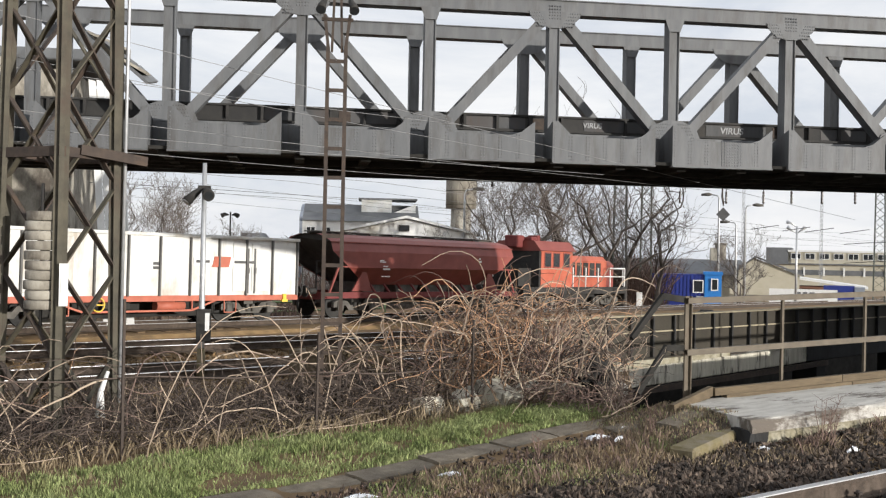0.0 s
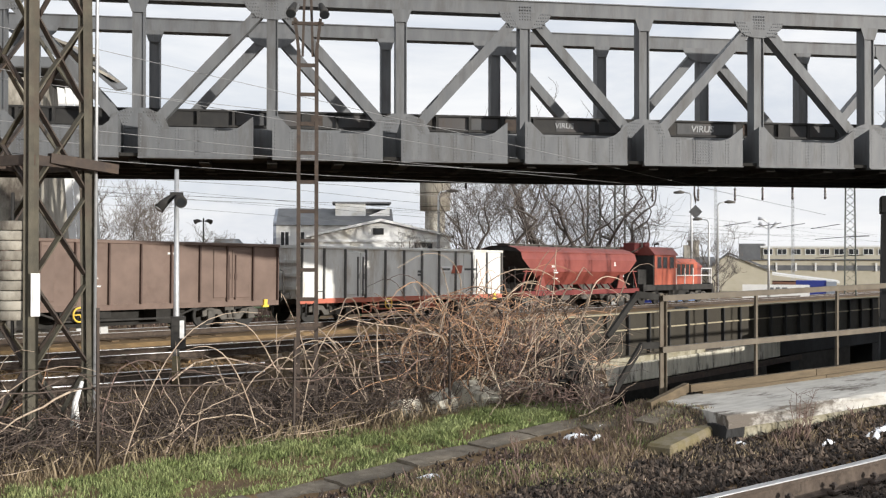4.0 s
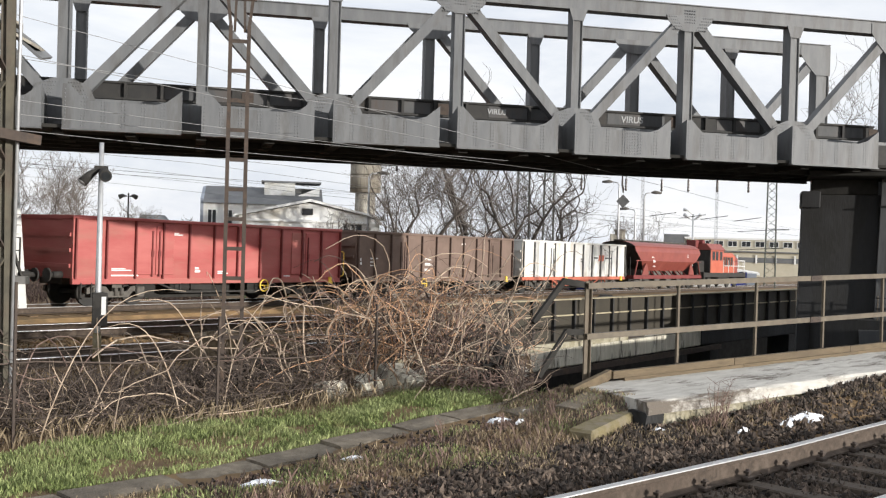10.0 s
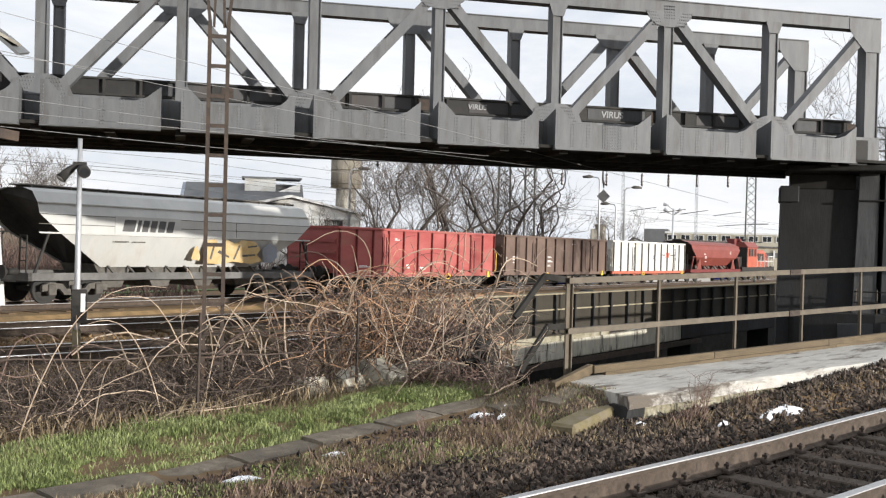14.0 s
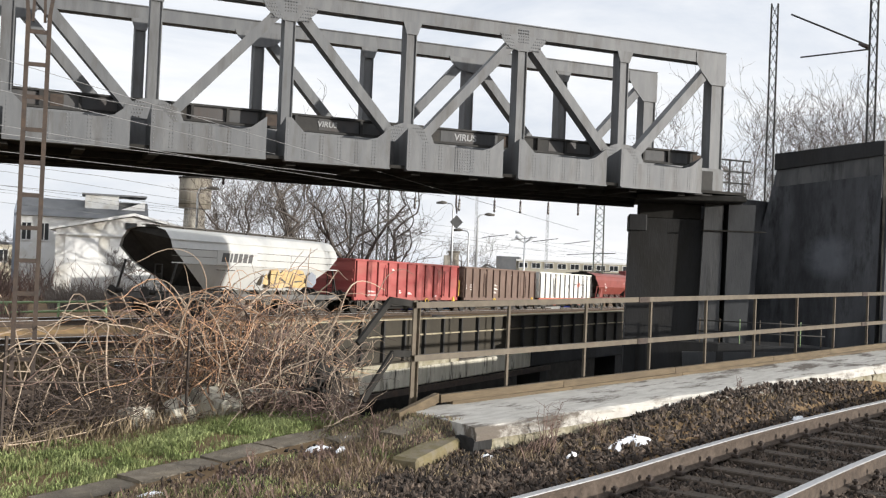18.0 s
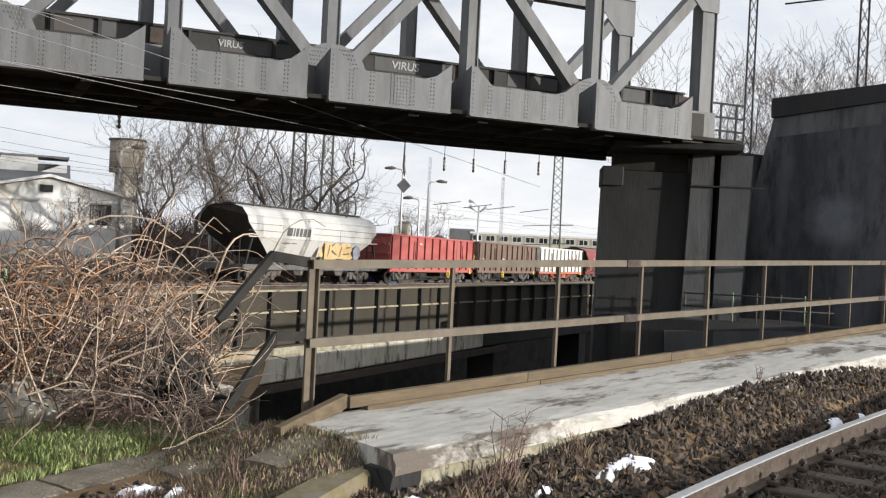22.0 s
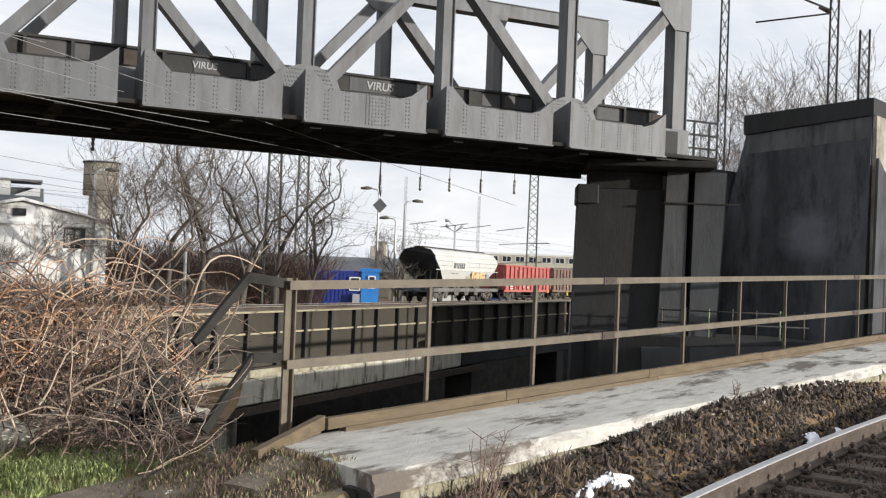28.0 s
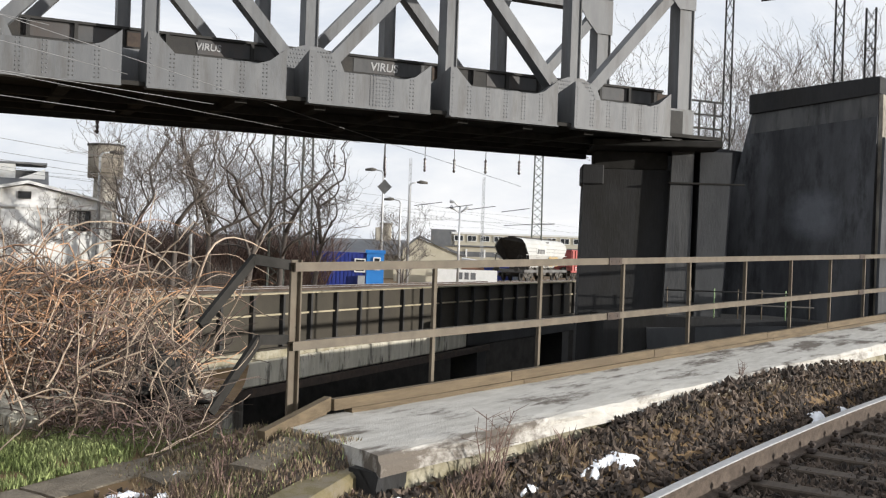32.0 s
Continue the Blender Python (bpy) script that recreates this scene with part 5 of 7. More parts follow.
        if ladder:
            part("ladder", Geo(KT).beam((e + d * 0.2, -1.1, 1.0), (e + d * 0.2, -1.1, 2.2), 0.04, 0.04).beam((e + d * 0.2, -0.75, 1.0), (e + d * 0.2, -0.75, 2.2), 0.04, 0.04).beam((e + d * 0.2, -1.1, 1.4), (e + d * 0.2, -0.75, 1.4), 0.03, 0.03).beam((e + d * 0.2, -1.1, 1.8), (e + d * 0.2, -0.75, 1.8), 0.03, 0.03).beam((e + d * 0.2, -1.1, 2.2), (e + d * 0.2, -0.75, 2.2), 0.03, 0.03), BLACK, t)
    for x in (-L + 1.6, -1.6):
        bogie(t, x)
    buffers(t, ((-L - fl, -1), (fl, 1)))
    return t


oxide = hopper("covered hopper wagon in oxide red behind the locomotive", 11.7, W_OXIDE, W_OXIDE, 11.6, 3.28, 2.95, 1.3, 2.2)
bars(oxide, ((-9.0, 2.2, 0.35, 0.1), (-8.8, 1.9, 0.4, 0.18), (-8.9, 1.62, 0.5, 0.05), (-2.6, 2.3, 0.18, 0.22), (-1.6, 1.7, 0.1, 0.1)), WHITE, -1.43)
grain_hopper = hopper("covered grain hopper wagon in dirty white with yellow graffiti", -37.9, W_GREY, W_GREY, 12.8, 3.75, 3.25, 1.2, 2.7)
x = -9.6
for w in (0.5, 0.14, 0.26, 0.26, 0.3, 0.3):
    # the owner's name as plain slanted blocks
    part("name_block", Geo(KT).prism([(x, 2.42), (x + w, 2.42), (x + w + 0.1, 2.82), (x + 0.1, 2.82)], -1.443, -1.4375), LETTER, grain_hopper)
    x += w + 0.09
part("word_board", Geo(KT).box(-9.9, -7.0, -1.437, -1.425, 2.3, 2.93), W_GREY, grain_hopper)
part("graffiti", Geo(KT).prism([(-5.9, 1.35), (-5.85, 2.2), (-5.3, 2.25), (-5.1, 2.0), (-4.7, 2.25), (-4.3, 2.1), (-3.9, 2.25), (-3.2, 2.2), (-2.9, 1.9), (-3.1, 1.7), (-2.8, 1.45), (-3.4, 1.33), (-4.4, 1.42), (-5.0, 1.32)], -1.445, -1.436), GRAF_Y, grain_hopper, "yellow sprayed graffiti")
for q in ([(-5.6, 1.5), (-5.5, 1.5), (-5.3, 2.1), (-5.4, 2.1)], [(-5.2, 1.75), (-4.6, 1.55), (-4.6, 1.62), (-5.1, 1.85)], [(-4.4, 1.5), (-4.3, 1.5), (-4.0, 2.05), (-4.1, 2.05)], [(-3.9, 1.6), (-3.2, 1.65), (-3.2, 1.72), (-3.9, 1.68)], [(-3.6, 1.95), (-3.1, 2.0), (-3.1, 2.06), (-3.6, 2.02)]):
    part("graffiti_stroke", Geo(KT).prism(q, -1.45, -1.4455), BOGIE, grain_hopper)
bars(grain_hopper, ((-9.9, 2.05, 0.6, 0.05), (-9.1, 2.05, 0.5, 0.05)), BOGIE, -1.43)


part("graffiti_fill", Geo(KT).prism([(-2.75, 1.4), (-2.8, 1.9), (-2.4, 2.15), (-2.0, 2.0), (-1.95, 1.6), (-2.3, 1.38)], -1.446, -1.437), SHEET_BLUE, grain_hopper, "pale blue spray fill")
part("graffiti_outline", Geo(KT).prism([(-6.5, 1.5), (-6.35, 1.9), (-6.2, 2.0), (-6.05, 1.6), (-6.1, 1.45)], -1.446, -1.437), GRAF_Y, grain_hopper)


def locomotive():
    t = vehicle("locomotive", "small orange diesel shunting locomotive with dark frame", "locomotive", 12.4)
    k = KT
    part("frame", Geo(k).box(0.2, 9.6, -1.4, 1.4, 0.85, 1.2, 0.02).box(0.1, 0.3, -1.4, 1.4, 0.55, 1.25).box(9.5, 9.7, -1.4, 1.4, 0.55, 1.25), BLACK, t)
    cab = part("cab", Geo(k).prism([(-1.38, 1.2), (-1.38, 3.0), (-1.0, 3.4), (1.0, 3.4), (1.38, 3.0), (1.38, 1.2)], 1.55, 4.3, "x"), W_ORANGE, t)
    part("cab_roof", Geo(k).prism([(-1.48, 2.98), (-1.05, 3.45), (1.05, 3.45), (1.48, 2.98), (1.4, 2.95), (-1.4, 2.95)], 1.35, 4.5, "x"), W_OXIDE, t, "dark red cab roof")
    for x in (1.85, 2.6, 3.5):
        part("cab_window", Geo(k).box(x, x + 0.5, -1.4, -1.385, 2.2, 2.85), GLASS_DARK, cab)
    part("cab_end_wall", Geo(k).box(1.4, 1.55, -1.36, 1.36, 1.2, 3.0), BLACK, t, "dark striped end wall")
    hood = part("hood", Geo(k).prism([(-0.95, 1.2), (-0.95, 2.55), (-0.7, 2.8), (0.7, 2.8), (0.95, 2.55), (0.95, 1.2)], 4.3, 8.3, "x"), W_ORANGE, t)
    for i in range(5):
        part("hood_louvre", Geo(k).box(4.75 + i * 0.62, 5.2 + i * 0.62, -0.975, -0.951, 1.75, 2.45), STEEL_DARK, hood)
    part("hood_ledge", Geo(k).box(4.3, 8.3, -0.99, -0.951, 1.56, 1.64), W_ORANGE, hood)
    part("nose", Geo(k).prism([(-0.9, 1.2), (-0.9, 2.35), (-0.6, 2.6), (0.6, 2.6), (0.9, 2.35), (0.9, 1.2)], 8.3, 9.1, "x"), W_OXIDE, t, "dark radiator nose")
    part("rear_hood", Geo(k).prism([(-0.9, 1.2), (-0.9, 2.1), (0.9, 2.1), (0.9, 1.2)], 0.35, 1.4, "x"), BLACK, t)
    part("exhaust", Geo(k).box(0.9, 1.5, -0.4, 0.4, 3.1, 3.7, 0.05), GRIME_SHADOW_RED, t)
    part("roof_vent", Geo(k).box(1.8, 2.3, -0.6, 0.6, 3.45, 3.65, 0.04), GRIME_SHADOW_RED, t)
    part("roof_vent", Geo(k).box(2.7, 3.0, -0.3, 0.3, 3.45, 3.75, 0.04), GRIME_SHADOW_RED, t)
    for x in (1.8, 2.55, 3.45):
        part("window_frame", Geo(k).box(x, x + 0.6, -1.396, -1.384, 2.14, 2.19).box(x, x + 0.6, -1.396, -1.384, 2.86, 2.91).box(x, x + 0.05, -1.396, -1.384, 2.19, 2.86).box(x + 0.55, x + 0.6, -1.396, -1.384, 2.19, 2.86), W_OXIDE, cab)
    part("horn", Geo(k).tube([(3.2, -0.5, 3.45), (3.2, -0.5, 3.65), (3.6, -0.5, 3.68)], [0.04, 0.04, 0.1], 8), BLACK, t)
    for x in (4.4, 5.6, 6.8, 8.0, 9.5):
        part("rail_post", Geo(k).beam((x, -1.36, 1.2), (x, -1.36, 2.2), 0.05, 0.05), WHITE, t)
    for z in (1.75, 2.2):
        part("handrail", Geo(k).tube([(8.0 if z > 2 else 4.4, -1.36, z), (9.5, -1.36, z)], 0.03, 6), WHITE, t)
    part("front_rail", Geo(k).tube([(9.6, -1.2, 1.2), (9.6, -1.2, 2.15), (9.6, -0.3, 2.15), (9.6, -0.3, 1.2)], 0.03, 6), WHITE, t)
    part("front_rail", Geo(k).tube([(9.6, 1.2, 1.2), (9.6, 1.2, 2.15), (9.6, 0.3, 2.15), (9.6, 0.3, 1.2)], 0.03, 6), WHITE, t)
    part("tank", Geo(k).box(3.8, 6.0, -1.2, 1.2, 0.4, 0.86, 0.03), BLACK, t)
    for x in (1.9, 7.9):
        bogie(t, x)
    buffers(t, ((0.1, -1), (9.7, 1)))
    part("headlamp", Geo(k).tube([(9.1, -0.5, 2.2), (9.2, -0.5, 2.2)], 0.12, 10), WHITE, t)
    return t


locomotive()


# ---- masts, signals and fences of the near yard ----
def at(az, d, z=0.0, az_origin=(0.0, 0.0)):
    a = radians(az)
    return Vector((az_origin[0] + d * math.sin(a), az_origin[1] + d * math.cos(a), z))


def lattice_legs(t, base, top, w0, w1, leg, paint, panels, turn=45.0, brace=0.05, single=False):
    """Four corner legs and crossed bracing between two heights, on an upright axis."""
    def corner(k, f):
        w = (w0 + (w1 - w0) * f) / math.sqrt(2)
        a = radians(turn + 90 * k)
        return Vector((w * math.cos(a), w * math.sin(a), base + (top - base) * f))
    for k in range(4):
        d = (corner(k, 0.0) * 1.0)
        part("leg", Geo().beam(corner(k, 0), corner(k, 1), leg, leg * 0.35, (-d.y, d.x, 0)).beam(corner(k, 0), corner(k, 1), leg * 0.35, leg, (-d.y, d.x, 0)), paint, t)
    for k in range(4):
        for i in range(panels):
            f0, f1 = i / panels, (i + 1) / panels
            part("brace", Geo().beam(corner(k, f0), corner((k + 1) % 4, f1), brace, brace * 0.3), paint, t)
            part("brace", Geo().beam(corner((k + 1) % 4, f0), corner(k, f1), brace, brace * 0.3), RUST_DARK if single else paint, t)


def pylon():
    p = at(-20.25, 13.75)
    t = thing("catenary_pylon", "tall weathered steel lattice pylon with tension weights", "pylon", pose(p.x, p.y, 0, 0, 0, 20.25))
    lattice_legs(t, -0.2, 9.5, 0.98, 0.8, 0.17, MAST_PAINT, 9, 0.0, 0.07, True)
    for z in (3.38, 0.1):
        part("ring", Geo().beam((-0.68, 0, z), (0, -0.68, z), 0.06, 0.12).beam((0, -0.68, z), (0.68, 0, z), 0.06, 0.12).beam((0.68, 0, z), (0, 0.68, z), 0.06, 0.12).beam((0, 0.68, z), (-0.68, 0, z), 0.06, 0.12), RUST_DARK, t)
    part("bracket_arm", Geo().beam((0.2, -0.5, 3.42), (1.0, -0.1, 3.34), 0.1, 0.12), RUST_DARK, t)
    part("guide_pole", Geo().tube([(0.74, -0.05, 0.3), (0.78, -0.1, 9.5)], 0.022, 8), GALV, t)
    w = part("tension_weight_rod", Geo().tube([(-0.2, -0.5, 1.3), (-0.2, -0.5, 3.0)], 0.02, 6), STEEL_DARK, t)
    for i in range(10):
        o = 0.012 * math.sin(i * 2.3)
        part("weight_disc", Geo().tube([(-0.2 + o, -0.5, z) for z in (1.5 + i * 0.117, 1.51 + i * 0.117, 1.6 + i * 0.117, 1.61 + i * 0.117)], [0.178, 0.19, 0.19, 0.178], 18), CONC_OLD, w)
    part("sign_plate", Geo().box(0.0, 0.1, -0.8, -0.785, 1.55, 2.05).box(0.02, 0.08, -0.81, -0.8, 1.7, 1.9), WHITE, t)
    part("insulator", Geo().tube([(0.5, -0.55, 0.2), (0.5, -0.55, 0.5), (0.58, -0.55, 0.75)], [0.06, 0.035, 0.02], 8), WHITE, t)


pylon()


def ladder_mast():
    p = at(-6.05, 16.5)
    t = thing("ladder_mast", "slender rusty ladder mast with two floodlights on its head", "mast", drawn(pose(p.x, p.y, 0, 0, 0, 6.05), 0.85))
    top = EYE + 16.5 * math.tan(radians(11.2))
    for x, y in ((-0.14, 0.0), (0.14, 0.0)):
        part("stile", Geo().prism([(x - 0.03, y - 0.05), (x + 0.03, y - 0.05), (x + 0.03, y + 0.05), (x + 0.018, y + 0.05), (x + 0.018, y - 0.038), (x - 0.018, y - 0.038), (x - 0.018, y + 0.05), (x - 0.03, y + 0.05)], -0.8, top, "z"), RUST_DARK, t)
    me = None
    z = 0.2
    while z < top:
        r = part("rung", me or Geo().box(-0.14, 0.14, -0.045, -0.03, -0.03, 0.03), RUST_DARK, t)
        me = r.data
        r.location.z = z
        z += 0.46
    part("head_bracket", Geo().beam((-0.13, 0, top - 0.1), (-0.2, 0, top + 0.5), 0.05, 0.05).beam((0.13, 0, top - 0.1), (0.2, 0, top + 0.5), 0.05, 0.05).beam((-0.25, 0, top + 0.42), (0.25, 0, top + 0.42), 0.05, 0.05).beam((-0.08, 0, top - 0.1), (-0.05, 0, top + 0.9), 0.04, 0.04).beam((0.08, 0, top - 0.1), (0.05, 0, top + 0.9), 0.04, 0.04), RUST_DARK, t)
    for x in (-0.2, 0.2):
        l = part("floodlight", Geo().tube([(x, -0.02, top + 0.72), (x * 1.25, -0.12, top + 0.6), (x * 1.3, -0.2, top + 0.52)], [0.04, 0.065, 0.08], 12), BLACK, t)
        part("lens", Geo().tube([(x * 1.3, -0.201, top + 0.519), (x * 1.3, -0.205, top + 0.515)], 0.07, 12), GLASS_DARK, l)


ladder_mast()


def loudspeaker_post():
    p = at(-13.0, 19.8)
    t = thing("lamp_post", "pale grey steel post with two black floodlights", "lamp post", pose(p.x, p.y, 0, 0, 0, 13))
    top = EYE + 19.8 * math.tan(radians(4.67))
    part("pole", Geo().tube([(0, 0, -0.1), (0, 0, 1.4), (0, 0, top)], [0.06, 0.055, 0.04], 10), GALV, t)
    part("base", Geo().tube([(0, 0, -0.1), (0, 0, 0.42)], 0.075, 10), YELLOW_OLD, t, "faded yellow base sleeve")
    part("switch_box", Geo().box(-0.1, 0.17, -0.16, -0.05, 0.55, 1.15, 0.01), BLACK, t)
    part("label_plate", Geo().box(0.06, 0.14, -0.17, -0.161, 0.75, 1.08), WHITE, t)
    z = top - 0.62
    l = part("floodlight", Geo().tube([(-0.05, -0.06, z + 0.14), (-0.16, -0.1, z + 0.05), (-0.32, -0.16, z - 0.12)], [0.04, 0.07, 0.095], 14), BLACK, t)
    part("lens", Geo().tube([(-0.321, -0.161, z - 0.121), (-0.328, -0.164, z - 0.13)], 0.08, 14), GALV, l)
    l = part("floodlight", Geo().tube([(0.03, -0.02, z + 0.1), (0.05, -0.16, z + 0.06), (0.08, -0.34, z + 0.0)], [0.06, 0.1, 0.11], 14), BLACK, t)
    part("lens", Geo().tube([(0.08, -0.342, z + 0.0), (0.081, -0.35, z - 0.003)], 0.08, 14), GLASS_DARK, l)
    part("bracket", Geo().box(-0.12, 0.12, -0.06, 0.06, z + 0.1, z + 0.2), BLACK, t)


loudspeaker_post()


def rail_signal():
    p = at(-11.6, 40.0)
    t = thing("yard_lamps", "pair of small dark yard lamps on a thin post", "lamp", pose(p.x, p.y, 0))
    top = EYE + 40 * math.tan(radians(2.1))
    part("pole", Geo().tube([(0, 0, -0.5), (0, 0, top)], 0.03, 8), STEEL_DARK, t)
    for x in (-0.24, 0.24):
        part("lamp", Geo().tube([(x * 0.2, 0, top - 0.12), (x * 0.8, -0.06, top - 0.1), (x * 1.3, -0.12, top - 0.16)], [0.015, 0.07, 0.09], 10), BLACK, t)


rail_signal()


def wire_fence():
    t = thing("wire_fence", "old rusty wire fence overgrown by brambles", "fence", NEAR)
    for a, h in ((1.9, 1.3), (4.12, 1.68), (6.58, 1.24), (9.07, 1.34)):
        part("post", Geo().beam((a, 11.3, -0.2), (a + rnd.uniform(-0.04, 0.04), 11.3, h), 0.028, 0.028), RUST_DARK, t)
    part("pole", Geo().tube([(1.0, 11.38, 0.84), (2.4, 11.3, 0.86), (3.5, 11.36, 0.79), (4.4, 11.4, 0.8), (5.5, 11.36, 0.72), (6.6, 11.42, 0.73), (7.6, 11.36, 0.66), (8.7, 11.4, 0.66), (9.8, 11.36, 0.58)], [0.006, 0.009, 0.008, 0.009, 0.01, 0.008, 0.009, 0.007, 0.005], 8), TWIG, t, "old weathered pole")
    for z in (0.2, 0.95):
        pts = []
        for i in range(40):
            a = -2 + i * 0.32
            pts.append((a, 11.33, z + 0.06 * math.sin(a * 1.7 + z * 9) + 0.03 * math.sin(a * 4.1)))
        part("wire", Geo().tube(pts, 0.006, 4), RUST_DARK, t)


wire_fence()


def concrete_rubble():
    for i, (a, b, s) in enumerate(((9.3, 11.7, 0.3), (9.8, 11.65, 0.34), (10.35, 11.65, 0.28), (10.85, 11.5, 0.24), (11.2, 11.2, 0.26), (11.55, 10.95, 0.26), (8.7, 11.8, 0.24))):
        g = Geo().box(-s, s, -s * 0.6, s * 0.6, -0.3, s * 0.9, 0.05)
        g.v = [(x + 0.08 * noise.noise((x * 3, y * 3, z * 3 + i)), y, z + 0.08 * noise.noise((x * 3 + 9, y * 3, z * 3 + i))) for x, y, z in g.v]
        thing("rubble_block", "broken pale concrete block among the brambles", "rubble", NEAR @ pose(a, b, ground_z(a, b), rnd.uniform(-15, 15), rnd.uniform(-15, 15), rnd.uniform(0, 90)), group="rubble in the brambles", geo=g, material=CONC_STREAK)


concrete_rubble()
thing("old_trough", "weathered grey timber box standing behind the brambles", "box", NEAR @ pose(9.4, 15.2, 0.0, 0, 0, 4), geo=Geo().box(-0.95, 0.95, -0.3, 0.3, -0.2, 0.62, 0.02).box(-1.0, -0.9, -0.36, -0.301, -0.2, 0.7).box(0.9, 1.0, -0.36, -0.301, -0.2, 0.7).box(-1.0, 1.0, -0.34, -0.301, 0.55, 0.66), material=PLANK)


def cables():
    t = thing("overhead_cables", "thin pale overhead cables that run below the bridge", "cables", pose(0, 0, EYE))
    for p, q, more in (((-4.0, 14.46, 2.83), (5.97, 23.25, 1.71), 0.5), ((-3.43, 14.6, 2.25), (1.73, 19.43, 1.88), 0.03), ((-4.45, 14.32, 1.79), (3.26, 21.75, 1.69), 0.4), ((-4.45, 14.32, 1.6), (1.58, 18.94, 1.61), 0.25), ((-4.45, 14.33, 1.38), (-1.76, 16.91, 1.4), 1.3), ((-4.46, 14.32, 2.35), (0.42, 18.5, 2.32), 0.1)):
        p, q = Vector(p), Vector(q)
        pts = []
        for k in range(17):
            f = -0.9 + (1.9 + more) * k / 16
            c = p + (q - p) * f
            c.z -= 0.06 * math.sin(math.pi * k / 16)
            pts.append(c)
        part("cable", Geo().tube(pts, 0.0045, 5), WIRE_PALE, t)


cables()


# ---- the distance ----
FAR_Z = -0.55


def ground_at(p):
    a, b = near_ab(p.x, p.y)
    return ground_z(a, b)


def tree(label, az, d, height, seed, spread=0.5, trunk=0.2, levels=6, lean=0.0, origin=(0.0, 0.0), wild=0.0):
    """A bare tree; a wild one forks low into thick crooked limbs with open gaps between them."""
    r = random.Random(seed)
    p = at(az, d, 0, origin)
    t = thing("tree", label, "tree", pose(p.x, p.y, ground_at(p) - 0.1), group="bare winter trees")
    wood, fine = Geo(), Geo()
    thin = 0.008 if wild else 0.009

    def grow(o, dirv, length, rad, lev):
        pts, radii = [o], [rad]
        dv = dirv.copy()
        q = o
        seg = 5 if wild and lev < 4 else (4 if lev < 3 else 3)
        for i in range(seg):
            dv = (dv + Vector((r.uniform(-1, 1), r.uniform(-1, 1), r.uniform(-0.5, 0.8))) * (0.09 + (0.11 + 0.03 * wild) * min(lev, 4))).normalized()
            q = q + dv * (length / seg)
            pts.append(q)
            radii.append(rad * (1 - 0.5 * (i + 1) / seg))
        (wood if lev < 3 else fine).tube(pts, radii, 7 if lev == 0 else (5 if lev < 3 else 3), cap=lev < 2)
        if lev >= levels:
            return
        n = (3, 3, 2, 3, 2, 3)[min(lev, 5)] if wild else 3
        for k in range(n):
            f = r.uniform(0.35, 1.0) if k else 1.0
            base = pts[-1] if k == 0 else pts[max(1, int(f * (len(pts) - 1)))]
            side = Vector((r.uniform(-1, 1), r.uniform(-1, 1), r.uniform(-0.15, 0.7)))
            nd = (dv * (0.75 if k == 0 else 0.45) + side * (0.55 + spread * 0.5)).normalized()
            big = (0.72 if k == 0 else 0.52) if wild else (0.68 if k == 0 else 0.46)
            grow(base, nd, length * r.uniform(0.58, 0.88 + 0.1 * wild), max(rad * big, thin), lev + 1)
    grow(Vector((0, 0, 0)), Vector((lean, 0, 1)).normalized(), height * (0.3 if wild else 0.33), trunk * 0.62, 0)
    part("trunk", wood, BARK, t)
    part("crown", fine, TWIG_FAR, t, "crown of fine bare twigs")
    return t


for i, (az, d, h, tr, sp) in enumerate(((3.0, 52, 9.0, 0.2, 0.6), (4.9, 51, 10.2, 0.24, 0.8), (6.6, 53, 10.8, 0.26, 0.9), (8.4, 54, 10.6, 0.28, 0.9), (9.9, 57, 10.0, 0.26, 0.9), (11.6, 59, 8.4, 0.26, 1.1))):
    tree("bare dark tree with a wide crown of crooked branches", az, d, h, 100 + i, sp, tr, wild=1.0)
for i, (az, d, h) in enumerate(((-16.6, 62, 7.2), (-15.0, 60, 8.0), (-13.4, 64, 7.0), (-12.0, 66, 5.4), (-1.3, 52, 4.2), (16.0, 68, 4.6), (3.7, 58, 8.6), (2.2, 60, 7.0), (5.8, 60, 9.4), (7.6, 61, 9.2), (9.2, 62, 8.8))):
    tree("slender bare tree with fine upright twigs", az, d, h, 140 + i, 0.35, 0.12)
P1_AT = (1.7, 4.8)
for i, (az, d, h) in enumerate(((29.0, 46, 11.4), (30.4, 48, 12.0), (32.0, 47, 12.4), (33.6, 46, 12.6), (35.2, 47, 12.8), (36.8, 47, 12.8), (38.4, 46, 12.2), (40.2, 46, 12.4))):
    tree("young bare tree with upright twigs behind the abutment", az, d, h, 170 + i, 0.3, 0.11, origin=P1_AT)


def thicket(name, label, count, place, height, seed, paint, rad=(0.008, 0.02), kind="stuff"):
    r = random.Random(seed)
    g = Geo()
    for i in range(count):
        o = place(r)
        h = r.uniform(*height)
        d = Vector((r.uniform(-0.6, 0.6), r.uniform(-0.6, 0.6), 1)).normalized()
        q = o + d * h * 0.5
        e = q + (d + Vector((r.uniform(-0.6, 0.6), r.uniform(-0.6, 0.6), -0.2))).normalized() * h * 0.5
        w = r.uniform(*rad)
        g.tube([o, q, e], [w, w * 0.8, w * 0.3], 3, False)
    return thing(name, label, "undergrowth", None, kind=kind, geo=g, material=paint)


def far_place(a0, a1, d0, d1):
    def f(r):
        p = at(r.uniform(a0, a1), r.uniform(d0, d1))
        p.z = ground_at(p) - 0.05
        return p
    return f


